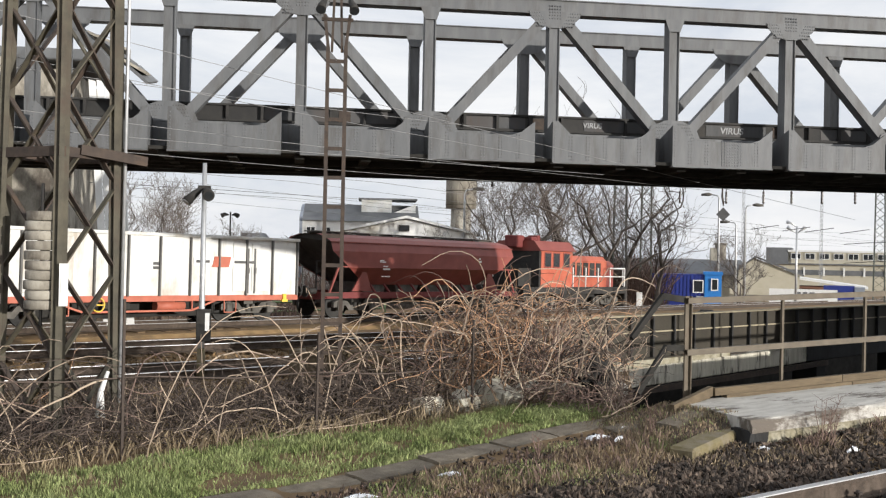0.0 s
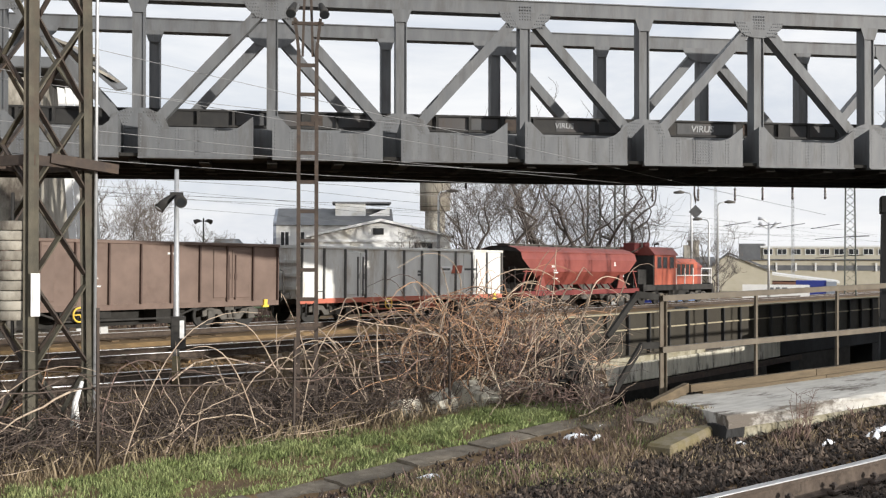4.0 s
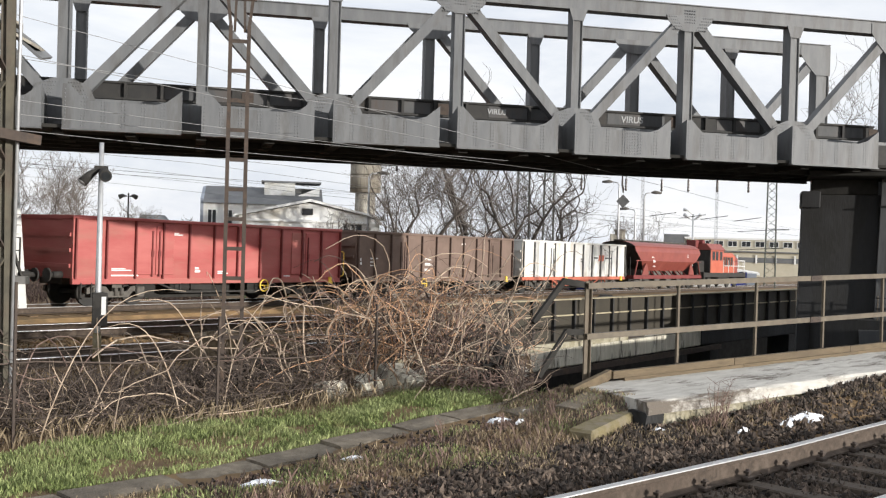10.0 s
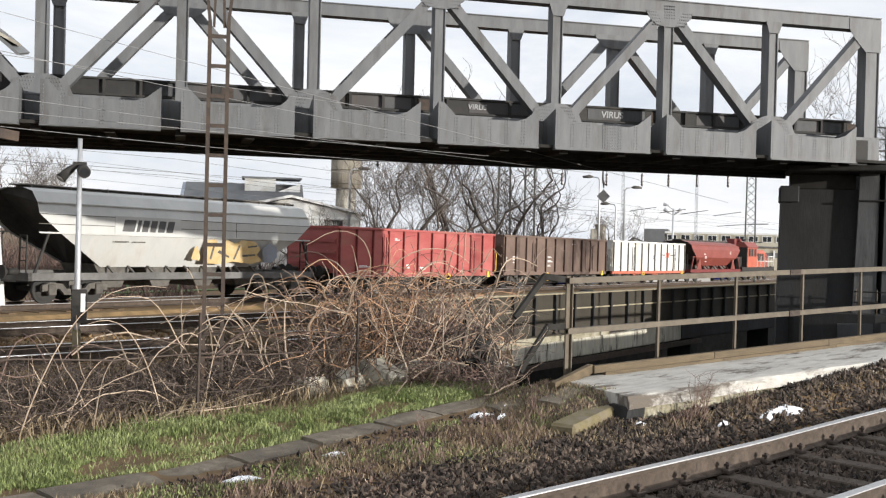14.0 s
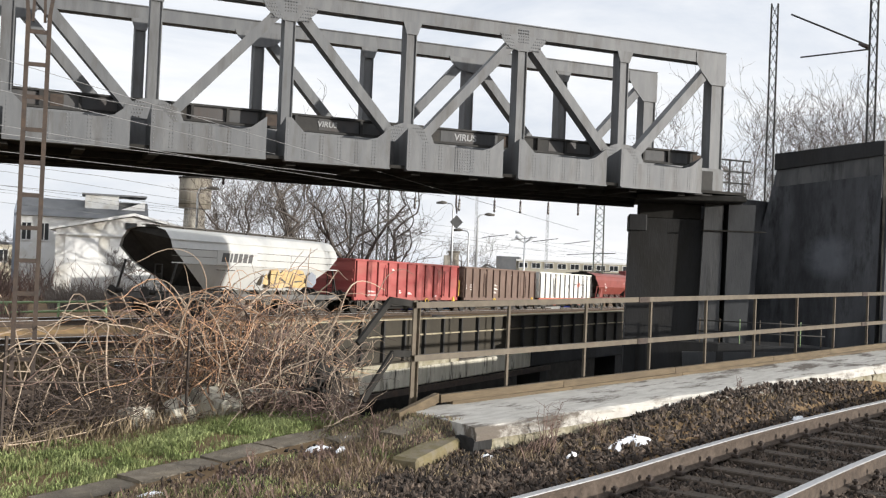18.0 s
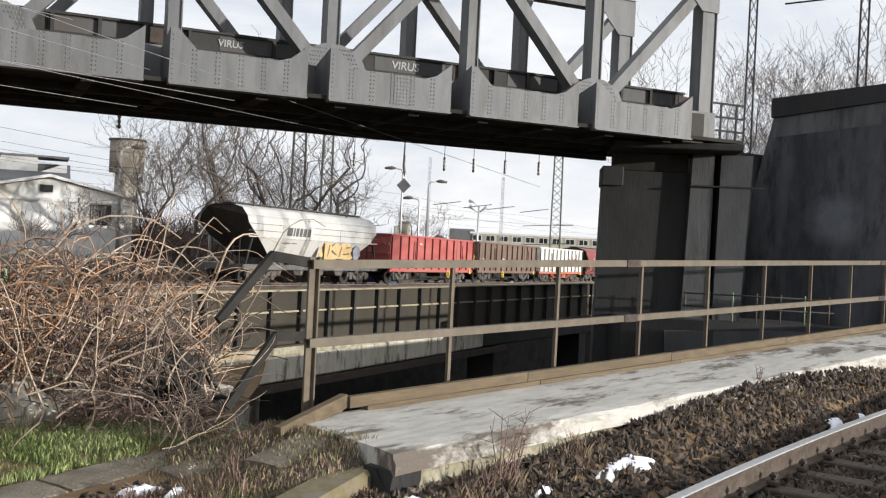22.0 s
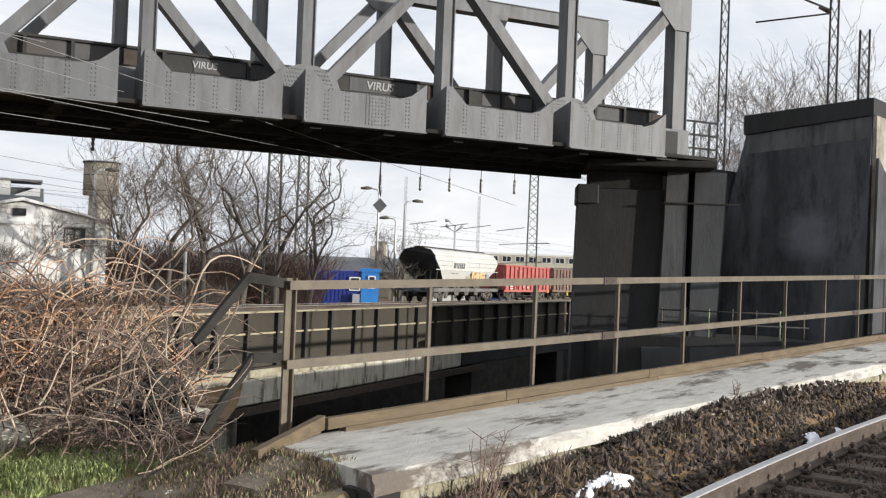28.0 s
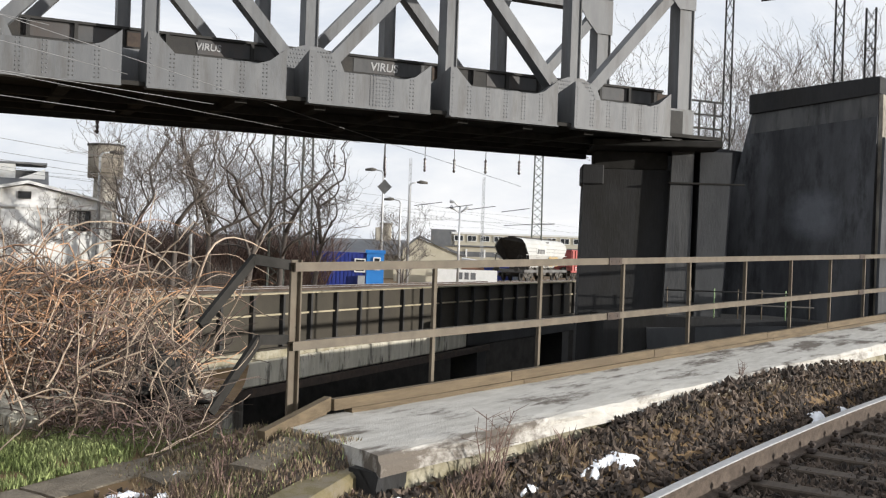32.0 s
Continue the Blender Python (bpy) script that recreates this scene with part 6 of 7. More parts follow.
thicket("undergrowth", "brown tangled undergrowth below the bare trees", 5600, far_place(-0.5, 12.2, 62, 70), (1.2, 4.2), 31, CANE_DARK, (0.012, 0.03))
thicket("undergrowth", "brown dry shrubs at the far edge of the yard", 1500, far_place(-3, 8, 54, 60), (0.5, 1.6), 32, TWIG_FAR, (0.01, 0.02))


def yard_mast(label, az, d, el_top, w, paint=GREEN_MAST, panels=14, z0=None):
    p = at(az, d)
    g = ground_at(p) if z0 is None else z0
    t = thing("lattice_mast", label, "mast", pose(p.x, p.y, 0, 0, 0, -az), group="lattice masts of the overhead line")
    lattice_legs(t, g - 0.1, EYE + d * math.tan(radians(el_top)), w, w * 0.75, 0.12, paint, panels, 45.0, 0.07)
    return t


yard_mast("dull green lattice mast of the overhead line", 9.65, 62, 5.0, 0.85)
yard_mast("dull green lattice mast of the overhead line", 11.05, 64, 5.0, 0.7)
m_r = yard_mast("tall lattice mast with cantilever arms beyond the bridge", 22.8, 88, 4.6, 0.85, GREEN_MAST, 16)
for z, l in ((3.9, 1.4), (2.4, 1.0)):
    part("cantilever_arm", Geo().tube([(0, 0, z), (l, 0, z + 0.05)], 0.04, 6).tube([(-2.6, 0, z - 0.2), (0, 0, z)], 0.025, 6), STEEL_DARK, m_r)


def right_mast(az, d, top, w, arms=False):
    p = at(az, d, 0, P1_AT)
    t = thing("lattice_mast", "slim dark lattice mast behind the bridge abutment", "mast", pose(p.x, p.y, 0, 0, 0, -az), group="lattice masts of the overhead line")
    lattice_legs(t, -0.3, top, w, w * 0.85, 0.07, STEEL_DARK, 22, 45.0, 0.04)
    if arms:
        part("cantilever_arm", Geo().tube([(-0.1, 0, top - 2.8), (-3.0, 0, top - 1.4)], 0.035, 6).tube([(-0.1, 0, top - 2.9), (-2.6, 0, top - 3.1)], 0.03, 6), STEEL_DARK, t)
        part("insulator", Geo().tube([(-0.15, 0, top - 2.85), (-0.5, 0, top - 2.65)], 0.08, 8), INSUL, t)


right_mast(32.9, 40, 13.5, 0.3)
right_mast(38.4, 38, 14.0, 0.3, True)
right_mast(39.9, 36, 10.0, 0.34)


def yard_lamp(az, d, el_top, side, label, flood=False):
    p = at(az, d)
    g = ground_at(p)
    top = EYE + d * math.tan(radians(el_top))
    t = thing("street_lamp", label, "street lamp", pose(p.x, p.y, 0, 0, 0, -az), group="lamp posts of the yard")
    if flood:
        part("pole", Geo().tube([(0, 0, g), (0, 0, top)], [0.1, 0.06], 8), GALV, t)
        for x in (-0.55, 0.45):
            part("floodlight", Geo().tube([(0, 0, top - 0.5), (x * 0.7, 0, top - 0.25), (x * 1.2, -0.1, top - 0.05)], [0.03, 0.07, 0.14], 8), GALV, t)
        part("floodlight", Geo().tube([(0, 0, top - 0.1), (-0.4, 0, top + 0.25), (-0.7, -0.1, top + 0.3)], [0.03, 0.07, 0.13], 8), GALV, t)
        return
    pole = part("pole", Geo().tube([(0, 0, g), (0, 0, top - 0.25), (side * 0.12, 0, top - 0.06), (side * 0.5, 0, top)], [0.1, 0.06, 0.05, 0.04], 8), GALV, t)
    part("lamp_head", Geo().tube([(side * 0.45, 0, top), (side * 0.7, 0, top + 0.02), (side * 1.15, 0, top - 0.02)], [0.05, 0.12, 0.07], 8), BOGIE, t)


yard_lamp(14.85, 70, 3.5, -1, "grey street lamp with a curved arm")
yard_lamp(16.2, 72, 2.95, 1, "grey street lamp with a curved arm")
yard_lamp(15.75, 74, 2.05, -1, "short grey street lamp beside the cabin")
yard_lamp(18.8, 78, 1.85, -1, "grey floodlight post with three lamps", True)
yard_lamp(1.15, 60, 3.66, 1, "grey street lamp with a curved arm")
yard_lamp(5.6, 56, 0.9, 1, "pale concrete post at the edge of the yard")


def hanging_insulators():
    for az in (2.65, 12.8, 15.2, 17.1, 18.5, 20.0, 21.6):
        d = 38.0 if az > 3 else 30.0
        p = at(az, d)
        z = EYE + d * math.tan(radians(3.35 if az > 3 else 4.2))
        t = thing("hanging_insulator", "dark porcelain insulator hanging from the overhead line", "insulator", pose(p.x, p.y, z), group="insulators of the overhead line")
        pts, rad = [], []
        for i in range(9):
            pts.append((0, 0, 0.22 - i * 0.055))
            rad.append(0.05 if i % 2 else 0.025)
        part("body", Geo().tube(pts, rad, 10), INSUL, t)
        part("hanger", Geo().tube([(0, 0, 0.22), (0, 0, 1.3)], 0.012, 5), WIRE, t)
    p = at(15.06, 50)
    z = EYE + 50 * math.tan(radians(2.45))
    t = thing("diamond_sign", "dark diamond-shaped signal board hanging from a wire", "sign", pose(p.x, p.y, z, 0, 0, -15))
    part("board", Geo().prism([(0, 0.33), (0.31, 0), (0, -0.33), (-0.31, 0)], -0.02, 0.02), LETTER, t)
    part("hanger", Geo().tube([(0, 0, 0.38), (0, 0, 0.6), (-0.05, 0, 0.8), (-0.05, 0, 1.9)], [0.02, 0.06, 0.05, 0.012], 6), INSUL, t)


hanging_insulators()


def far_wires():
    t = thing("overhead_wires", "thin overhead contact wires above the yard tracks", "wires", pose(0, 0, 0))
    for i, (p0, z0, p1, z1) in enumerate(((28, 3.3, 34, 2.6), (28, 2.5, 34, 1.9), (33, 3.5, 40, 2.8), (33, 2.7, 40, 2.1), (40, 3.6, 48, 3.0), (40, 2.7, 48, 2.2), (46, 3.9, 56, 3.2))):
        pts = []
        for k in range(21):
            s = -40 + k * 9
            q = LINE @ Vector((s, p0 + (p1 - p0) * k / 20, 0))
            pts.append((q.x, q.y, EYE + z0 + (z1 - z0) * k / 20 - 0.3 * math.sin(k * 0.8) ** 2))
        part("wire", Geo().tube(pts, 0.012, 4), WIRE, t)
    for az, d, el in ((17.2, 60, 1.78), (18.75, 60, 1.7), (19.9, 60, 1.66), (21.6, 60, 1.6)):
        part("section_arm", Geo().tube([tuple(at(az - 0.7, d, EYE + d * math.tan(radians(el - 0.1)))), tuple(at(az + 0.7, d, EYE + d * math.tan(radians(el + 0.12))))], 0.02, 5), STEEL_DARK, t)


far_wires()


def facing(az, d):
    p = at(az, d)
    return pose(p.x, p.y, ground_at(p), 0, 0, -az)


def window(parent, x0, x1, z0, z1, y, frame=WHITE, bars=1):
    w = part("window", Geo().box(x0, x1, y - 0.02, y + 0.02, z0, z1), GLASS_DARK, parent)
    g = Geo().box(x0 - 0.06, x1 + 0.06, y - 0.05, y - 0.021, z0 - 0.06, z0).box(x0 - 0.06, x1 + 0.06, y - 0.05, y - 0.021, z1, z1 + 0.06).box(x0 - 0.06, x0, y - 0.05, y - 0.021, z0, z1).box(x1, x1 + 0.06, y - 0.05, y - 0.021, z0, z1)
    for i in range(bars):
        x = x0 + (x1 - x0) * (i + 1) / (bars + 1)
        g.box(x - 0.025, x + 0.025, y - 0.045, y - 0.021, z0, z1)
    part("frame", g, frame, w)


def mill():
    """The flaking white gabled hall with a grey upper hall behind it."""
    t = thing("factory_hall", "old white factory hall with flaking gable and grey roof", "factory", facing(-2.6, 60), kind="")
    wall = part("wall", Geo().box(-3.4, 4.6, 0, 6, -0.5, 3.9).prism([(-3.4, 3.9), (0.6, 4.75), (4.6, 3.9)], 0.0, 6), PLASTER, t)
    roof = part("roof", Geo().prism([(-3.7, 3.86), (0.6, 4.8), (4.9, 3.86), (4.9, 3.98), (0.6, 4.95), (-3.7, 3.98)], -0.3, 6.1), PLASTER, t)
    window(wall, 2.6, 3.5, 2.6, 3.5, -0.03, STEEL_DARK)
    window(wall, 0.2, 0.7, 4.1, 4.35, -0.03, STEEL_DARK, 0)
    for x in (-2.9, -0.6, 1.6):
        part("bay_panel", Geo().box(x, x + 1.7, -0.05, -0.01, 2.1, 3.5), WHITE, wall)
    part("string_course", Geo().box(-3.5, 4.7, -0.12, 0, 3.62, 3.75), WHITE, wall)
    t2 = thing("grain_mill", "tall grey sheet-clad mill building with a sloped roof", "factory", facing(-4.2, 68))
    w2 = part("wall", Geo().box(-4.2, 4.6, 0, 8, -0.5, 4.9), PLASTER, t2)
    part("gable", Geo().prism([(0, -0.5), (0, 5.1), (2.5, 6.0), (8, 6.0), (8, -0.5)], -4.4, -4.2, "x"), SHEET_BLUE, t2, "blue-grey sheet gable")
    part("roof", Geo().prism([(-0.4, 4.85), (2.5, 6.05), (8.2, 6.05), (8.2, 4.8), (2.5, 5.6)], -4.2, 3.4, "x"), ROOF_GREY, t2)
    part("roof_house", Geo().box(-0.4, 1.6, 1.2, 4, 5.3, 6.35).prism([(1.0, 5.2), (3.2, 6.1), (3.2, 5.2)], 1.2, 4), PLASTER, t2)
    part("roof_house_roof", Geo().box(-0.6, 3.3, 1.0, 4.2, 6.35, 6.45), ROOF_GREY, t2)
    for x in (-3.9, -2.9):
        window(w2, x, x + 0.5, 3.4, 4.4, -0.03, WHITE, 1)


mill()


def water_tower():
    p = at(0.95, 84)
    t = thing("water_tower", "old round brown water tower on a concrete shaft", "water tower", pose(p.x, p.y, 0))
    e = lambda el: EYE + 84 * math.tan(radians(el))
    tank = part("tank", Geo().tube([(0, 0, e(2.55)), (0, 0, e(4.12))], 1.25, 20), TANK, t)
    part("tank_board", Geo().tube([(0, 0, e(4.12)), (0, 0, e(4.2))], 1.34, 20), STEEL_DARK, t)
    part("hoop", Geo().tube([(0, 0, e(3.5)), (0, 0, e(3.55))], 1.27, 20), MAST_PAINT, t)
    part("hoop", Geo().tube([(0, 0, e(2.75)), (0, 0, e(2.8))], 1.27, 20), MAST_PAINT, t)
    part("shaft", Geo().tube([(0, 0, FAR_Z - 0.5), (0, 0, e(2.55))], [0.95, 0.8], 16), CONC_OLD, t)


water_tower()


def blue_hut():
    t = thing("container_hut", "dark blue container hut with a bright blue cabin", "hut", facing(13.3, 64))
    body = part("body", Geo().box(-2.1, 0.95, 0, 2.4, 0.12, 2.0), BLUE, t)
    for i in range(13):
        part("corrugation", Geo().box(-1.8 + i * 0.22, -1.7 + i * 0.22, -0.03, -0.001, 0.2, 1.95), BLUE, body)
    cab = part("cabin", Geo().box(0.97, 1.95, -0.1, 2.3, 0.05, 1.98), BLUE_LIGHT, t)
    part("roof_cap", Geo().box(0.9, 2.02, -0.2, 2.4, 1.98, 2.16), BLUE_LIGHT, t)
    window(cab, 1.4, 1.7, 1.1, 1.7, -0.13, WHITE, 0)
    window(body, 0.35, 0.85, 0.95, 1.6, -0.05, WHITE, 0)
    part("step_rack", Geo().box(0.5, 0.9, -0.35, -0.05, 0.1, 0.7), GALV, t)
    thing("white_post_box", "small white relay cabinet at the track side", "cabinet", facing(10.75, 58), geo=Geo().box(-0.16, 0.16, -0.15, 0.15, 0, 0.95, 0.02), material=WHITE)


blue_hut()


def far_buildings():
    t = thing("house", "cream plastered shed with a dark grey pitched roof", "house", facing(17.2, 84))
    w = part("wall", Geo().prism([(-1.9, -0.5), (-1.9, 2.35), (-0.7, 3.3), (2.6, 2.0), (2.6, -0.5)], 0, 9), CREAM, t)
    part("roof", Geo().prism([(-2.1, 2.2), (-0.7, 3.35), (2.9, 1.95), (2.9, 2.1), (-0.7, 3.5), (-2.1, 2.35)], -0.2, 9.2), ROOF_GREY, t)
    t = thing("white_roof_shed", "low shed with a white sloping roof", "shed", facing(20.0, 95))
    part("wall", Geo().box(-3.2, 3.4, 0, 5, -0.5, 1.1), BRICK_DULL, t)
    part("roof", Geo().prism([(-3.4, 2.1), (3.8, 1.2), (3.8, 1.0), (-3.4, 1.9)], -0.4, 5.3), WHITE, t)
    t = thing("blue_shed", "small blue and white shed", "shed", facing(20.9, 92))
    part("wall", Geo().box(-1.2, 1.2, 0, 2, -0.5, 1.25), BLUE, t)
    part("end", Geo().box(1.21, 2.0, -0.05, 2, -0.5, 1.15), SHEET_BLUE, t)
    t = thing("boundary_wall", "white concrete boundary wall with grey graffiti", "wall", facing(18.4, 80))
    wl = part("panel", Geo().box(-1.3, 3.4, 0, 0.15, -0.3, 1.05), WHITE, t)
    for x, w in ((0.6, 0.3), (1.05, 0.3), (1.5, 0.35)):
        part("graffiti_bar", Geo().box(x, x + w, -0.02, -0.001, 0.35, 0.85), ROOF_GREY, wl)
    t = thing("boundary_wall", "low cream boundary wall beside the shed", "wall", facing(16.3, 82))
    part("panel", Geo().box(-1.2, 1.2, 0, 0.15, -0.3, 1.0), CREAM, t)
    t = thing("factory_block", "long grey factory block with rows of windows", "factory", facing(21.0, 130))
    w = part("wall", Geo().box(-7, 12, 0, 10, -1.0, 3.0), CREAM, t)
    part("upper_storey", Geo().box(-6, 12, 1, 9, 3.0, 4.4), CREAM, t)
    part("parapet", Geo().box(-6, 12, 0.9, 9, 4.402, 4.62), WHITE, t, "white roof edge")
    part("window_band", Geo().box(-6.4, 11.6, -0.06, -0.005, 1.7, 2.3), ROOF_GREY, t, "grey strip of windows")
    for i in range(9):
        part("mullion", Geo().box(-6.4 + i * 2.2, -6.2 + i * 2.2, -0.12, -0.065, 1.6, 2.6), WHITE, t)
    part("roof_box", Geo().box(-8.5, -5.6, 1, 6, 2.8, 4.9), ROOF_GREY, t)
    part("roof_edge", Geo().box(-7.4, 12.4, -0.3, 10, 2.9, 3.05), ROOF_GREY, t)
    for i in range(11):
        window(w, -5.6 + i * 1.6, -4.6 + i * 1.6, 3.6, 4.2, 0.96, WHITE, 1)
    t = thing("long_hall", "long grey-roofed hall behind the trees", "hall", facing(10.5, 90))
    part("wall", Geo().box(-10, 9, 0, 12, -1, 1.9), CREAM, t)
    part("roof", Geo().prism([(-0.5, 1.85), (6, 3.0), (12.5, 1.85), (12.5, 2.0), (6, 3.15), (-0.5, 2.0)], -10.3, 9.3, "x"), ROOF_GREY, t)
    part("ridge_vent", Geo().box(6.6, 7.6, 5.5, 6.5, 2.9, 4.2), CONC_OLD, t)
    t = thing("long_hall", "pale low hall with dark windows behind the undergrowth", "hall", facing(4.0, 96))
    w = part("wall", Geo().box(-9, 8, 0, 10, -1, 2.2), CREAM, t)
    part("roof", Geo().box(-9.3, 8.3, -0.4, 10, 2.2, 2.4), ROOF_GREY, t)
    for i in range(9):
        window(w, -8.2 + i * 1.8, -7.0 + i * 1.8, 0.8, 1.7, -0.03, WHITE, 1)


far_buildings()


def chimney():
    t = thing("chimney", "short grey-brown chimney behind the long hall", "chimney", facing(14.95, 104))
    part("shaft", Geo().tube([(0, 0, -0.5), (0, 0, 4.6), (0, 0, 4.7)], [0.65, 0.52, 0.54], 14), CONC_OLD, t)
    part("rim", Geo().tube([(0, 0, 4.7), (0, 0, 4.9)], 0.62, 14), CONC_OLD, t)


chimney()


def far_pylon(az, d, top):
    t = thing("far_pylon", "thin grey lattice radio mast in the distance", "mast", facing(az, d), group="thin masts in the distance")
    for x, y in ((-0.16, 0.0), (0.16, 0.0), (0.0, 0.28)):
        part("leg", Geo().tube([(x, y, -0.5), (x * 0.8, y * 0.8, top)], 0.035, 4), GALV, t)
    g = Geo()
    n = int(top / 0.55)
    for i in range(n):
        z = i * 0.55
        g.tube([(-0.16, 0, z), (0.16, 0, z + 0.5)], 0.02, 3, False)
        g.tube([(0.16, 0, z), (0.0, 0.28, z + 0.5)], 0.02, 3, False)
    part("lacing", g, GALV, t)


far_pylon(16.1, 120, 12.5)
far_pylon(20.0, 125, 11.0)


def point_machine(az, d):
    t = thing("point_machine", "dark squat point machine beside a yard track", "point machine", facing(az, d), group="point machines of the yard")
    part("case", Geo().box(-0.42, 0.42, -0.25, 0.25, 0.1, 0.42, 0.05), BLACK, t)
    part("cover", Geo().box(-0.3, 0.3, -0.2, 0.2, 0.42, 0.5, 0.03), STEEL_DARK, t)
    part("foot", Geo().box(-0.5, 0.5, -0.12, 0.12, 0.0, 0.12), SOOT_SHADE, t)


for az, d in ((14.3, 48.0), (19.2, 48.0), (22.9, 50.0)):
    point_machine(az, d)
tree("small bare tree beside the street lamps", 15.9, 76, 6.4, 260, 0.5, 0.16)


def stair_tower():
    """The ruined concrete tower at the bridge's other end, with a torn sheet roof."""
    t = thing("stair_tower", "ruined pale concrete stair tower with a torn sheet roof", "tower", SPAN, kind="")
    E = EYE
    part("wall", Geo().box(-14, -8.3, 31, 36, -0.6, E + 5.4), CONC_OLD, t)
    me = None
    for r in range(13):
        for c in range(4):
            b = part("block", me or Geo().box(0, 1.36, -0.04, 0, 0, 0.56, 0.02), CONC_OLD, t)
            me = b.data
            b.location = (-14 + c * 1.4 + (0.7 if r % 2 else 0) - 0.7, 30.998, -0.5 + r * 0.6)
    part("side_wall", Geo().box(-8.3, -6.6, 31.6, 36, -0.6, E + 5.2), CONC_OLD, t)
    for i in range(4):
        part("sheet", Geo().prism([(-5.5 + i * 0.22, -0.4), (-6.1 + i * 0.22, E + 4.9), (-5.9 + i * 0.22, E + 4.85), (-5.29 + i * 0.22, -0.4)], 31.3 + i * 0.02, 31.33 + i * 0.02), WHITE, t, "pale corrugated sheet")
    part("roof_slab", Geo().box(-13.8, -6.2, 31.2, 36, E + 5.42, E + 5.75, 0.04), ROOF_GREY, t)
    for i, (x, z, l, a) in enumerate(((-5.6, 5.85, 1.3, -22), (-5.2, 5.6, 1.1, -35), (-4.9, 5.4, 1.0, -28), (-4.6, 5.15, 0.7, -40))):
        sheet = part("torn_roof_sheet", Geo().box(-l / 2, l / 2, -0.7, 0.7, -0.04, 0.04), ROOF_GREY if i % 2 else CONC_OLD, t)
        sheet.matrix_local = pose(x, 31.6, E + z, 8 * i - 10, -a, 5)


stair_tower()


def pipe_barrier():
    t = thing("pipe_barrier", "pale green pipe barrier at the edge of the yard", "barrier", NEAR)
    a0, b0, a1, b1 = 16.0, 36.5, 25.5, 38.0
    for i in range(5):
        f = i / 4
        part("post", Geo().tube([(a0 + (a1 - a0) * f, b0 + (b1 - b0) * f, -0.9), (a0 + (a1 - a0) * f, b0 + (b1 - b0) * f, 0.25)], 0.05, 8), PIPE_GREEN, t)
    for z in (-0.15, 0.22):
        part("pipe", Geo().tube([(a0, b0, z), (a1, b1, z)], 0.045, 8), PIPE_GREEN, t)


pipe_barrier()


def village():
    """Small houses beyond the yard, with shrubs and bare trees before them."""
    for label, az, d, w, h, rise, paint in (("small white house with a hipped grey roof", -10.3, 96, 5.2, 2.4, 2.2, PLASTER), ("cream house with a flat roof among the trees", -8.4, 104, 4.6, 3.4, 0.25, CREAM), ("distant house with a brown pitched roof", -12.4, 110, 5.0, 2.6, 2.0, CREAM)):
        t = thing("house", label, "house", facing(az, d), group="houses beyond the yard")
        wall = part("wall", Geo().box(-w / 2, w / 2, 0, 6, -0.6, h), paint, t)
        k = 1.6 if rise > 1 else 0.05
        part("roof", Geo().add([(-w / 2 - 0.3, -0.3, h), (w / 2 + 0.3, -0.3, h), (w / 2 + 0.3, 6.3, h), (-w / 2 - 0.3, 6.3, h), (-w / 2 + k, 3, h + rise), (w / 2 - k, 3, h + rise)], [(0, 1, 5, 4), (1, 2, 5), (2, 3, 4, 5), (3, 0, 4), (3, 2, 1, 0)]), ROOF_GREY, t)
        for x in (-w * 0.32, 0.0, w * 0.28):
            window(wall, x - 0.35, x + 0.35, h - 1.6, h - 0.5, -0.03, WHITE, 1)
    thicket("undergrowth", "brown shrubs along the far side of the yard", 3600, far_place(-24, -2.5, 58, 82), (0.8, 2.8), 35, CANE_DARK, (0.012, 0.03))
    thicket("undergrowth", "low dead weeds on the open ground beyond the tracks", 2600, far_place(-26, -7, 38, 52), (0.2, 0.7), 37, CANE_DARK, (0.012, 0.03))
    thicket("undergrowth", "grey-brown shrubs before the factory", 1400, far_place(-6, -1, 50, 56), (0.5, 1.5), 36, TWIG_FAR, (0.01, 0.025))
    for i, (az, d, h) in enumerate(((-18.5, 58, 8.5), (-17.4, 56, 9.0), (-19.8, 60, 8.0), (-10.6, 70, 5.0), (-8.4, 74, 4.2), (-21.2, 57, 8.5))):
        tree("slender bare tree with fine upright twigs", az, d, h, 190 + i, 0.35, 0.12)


village()


# ---- plants near the camera ----
def blades(name, label, count, place, height, width, seed, paint):
    r = random.Random(seed)
    vs, fs = [], []
    for i in range(count):
        x, y, z = place(r)
        h, w, a = r.uniform(*height), r.uniform(*width), r.uniform(0, 6.28)
        dx, dy = math.cos(a) * w, math.sin(a) * w
        lx, ly = r.uniform(-0.5, 0.5) * h, r.uniform(-0.5, 0.5) * h
        n = len(vs)
        vs += [(x - dx, y - dy, z - 0.02), (x + dx, y + dy, z - 0.02), (x + lx * 0.5 + dx * 0.6, y + ly * 0.5 + dy * 0.6, z + h * 0.6), (x + lx, y + ly, z + h)]
        fs += [(n, n + 1, n + 2), (n, n + 2, n + 3)]
    g = Geo().add(vs, fs)
    return thing(name, label, "grass", NEAR, kind="stuff", geo=g, material=paint)


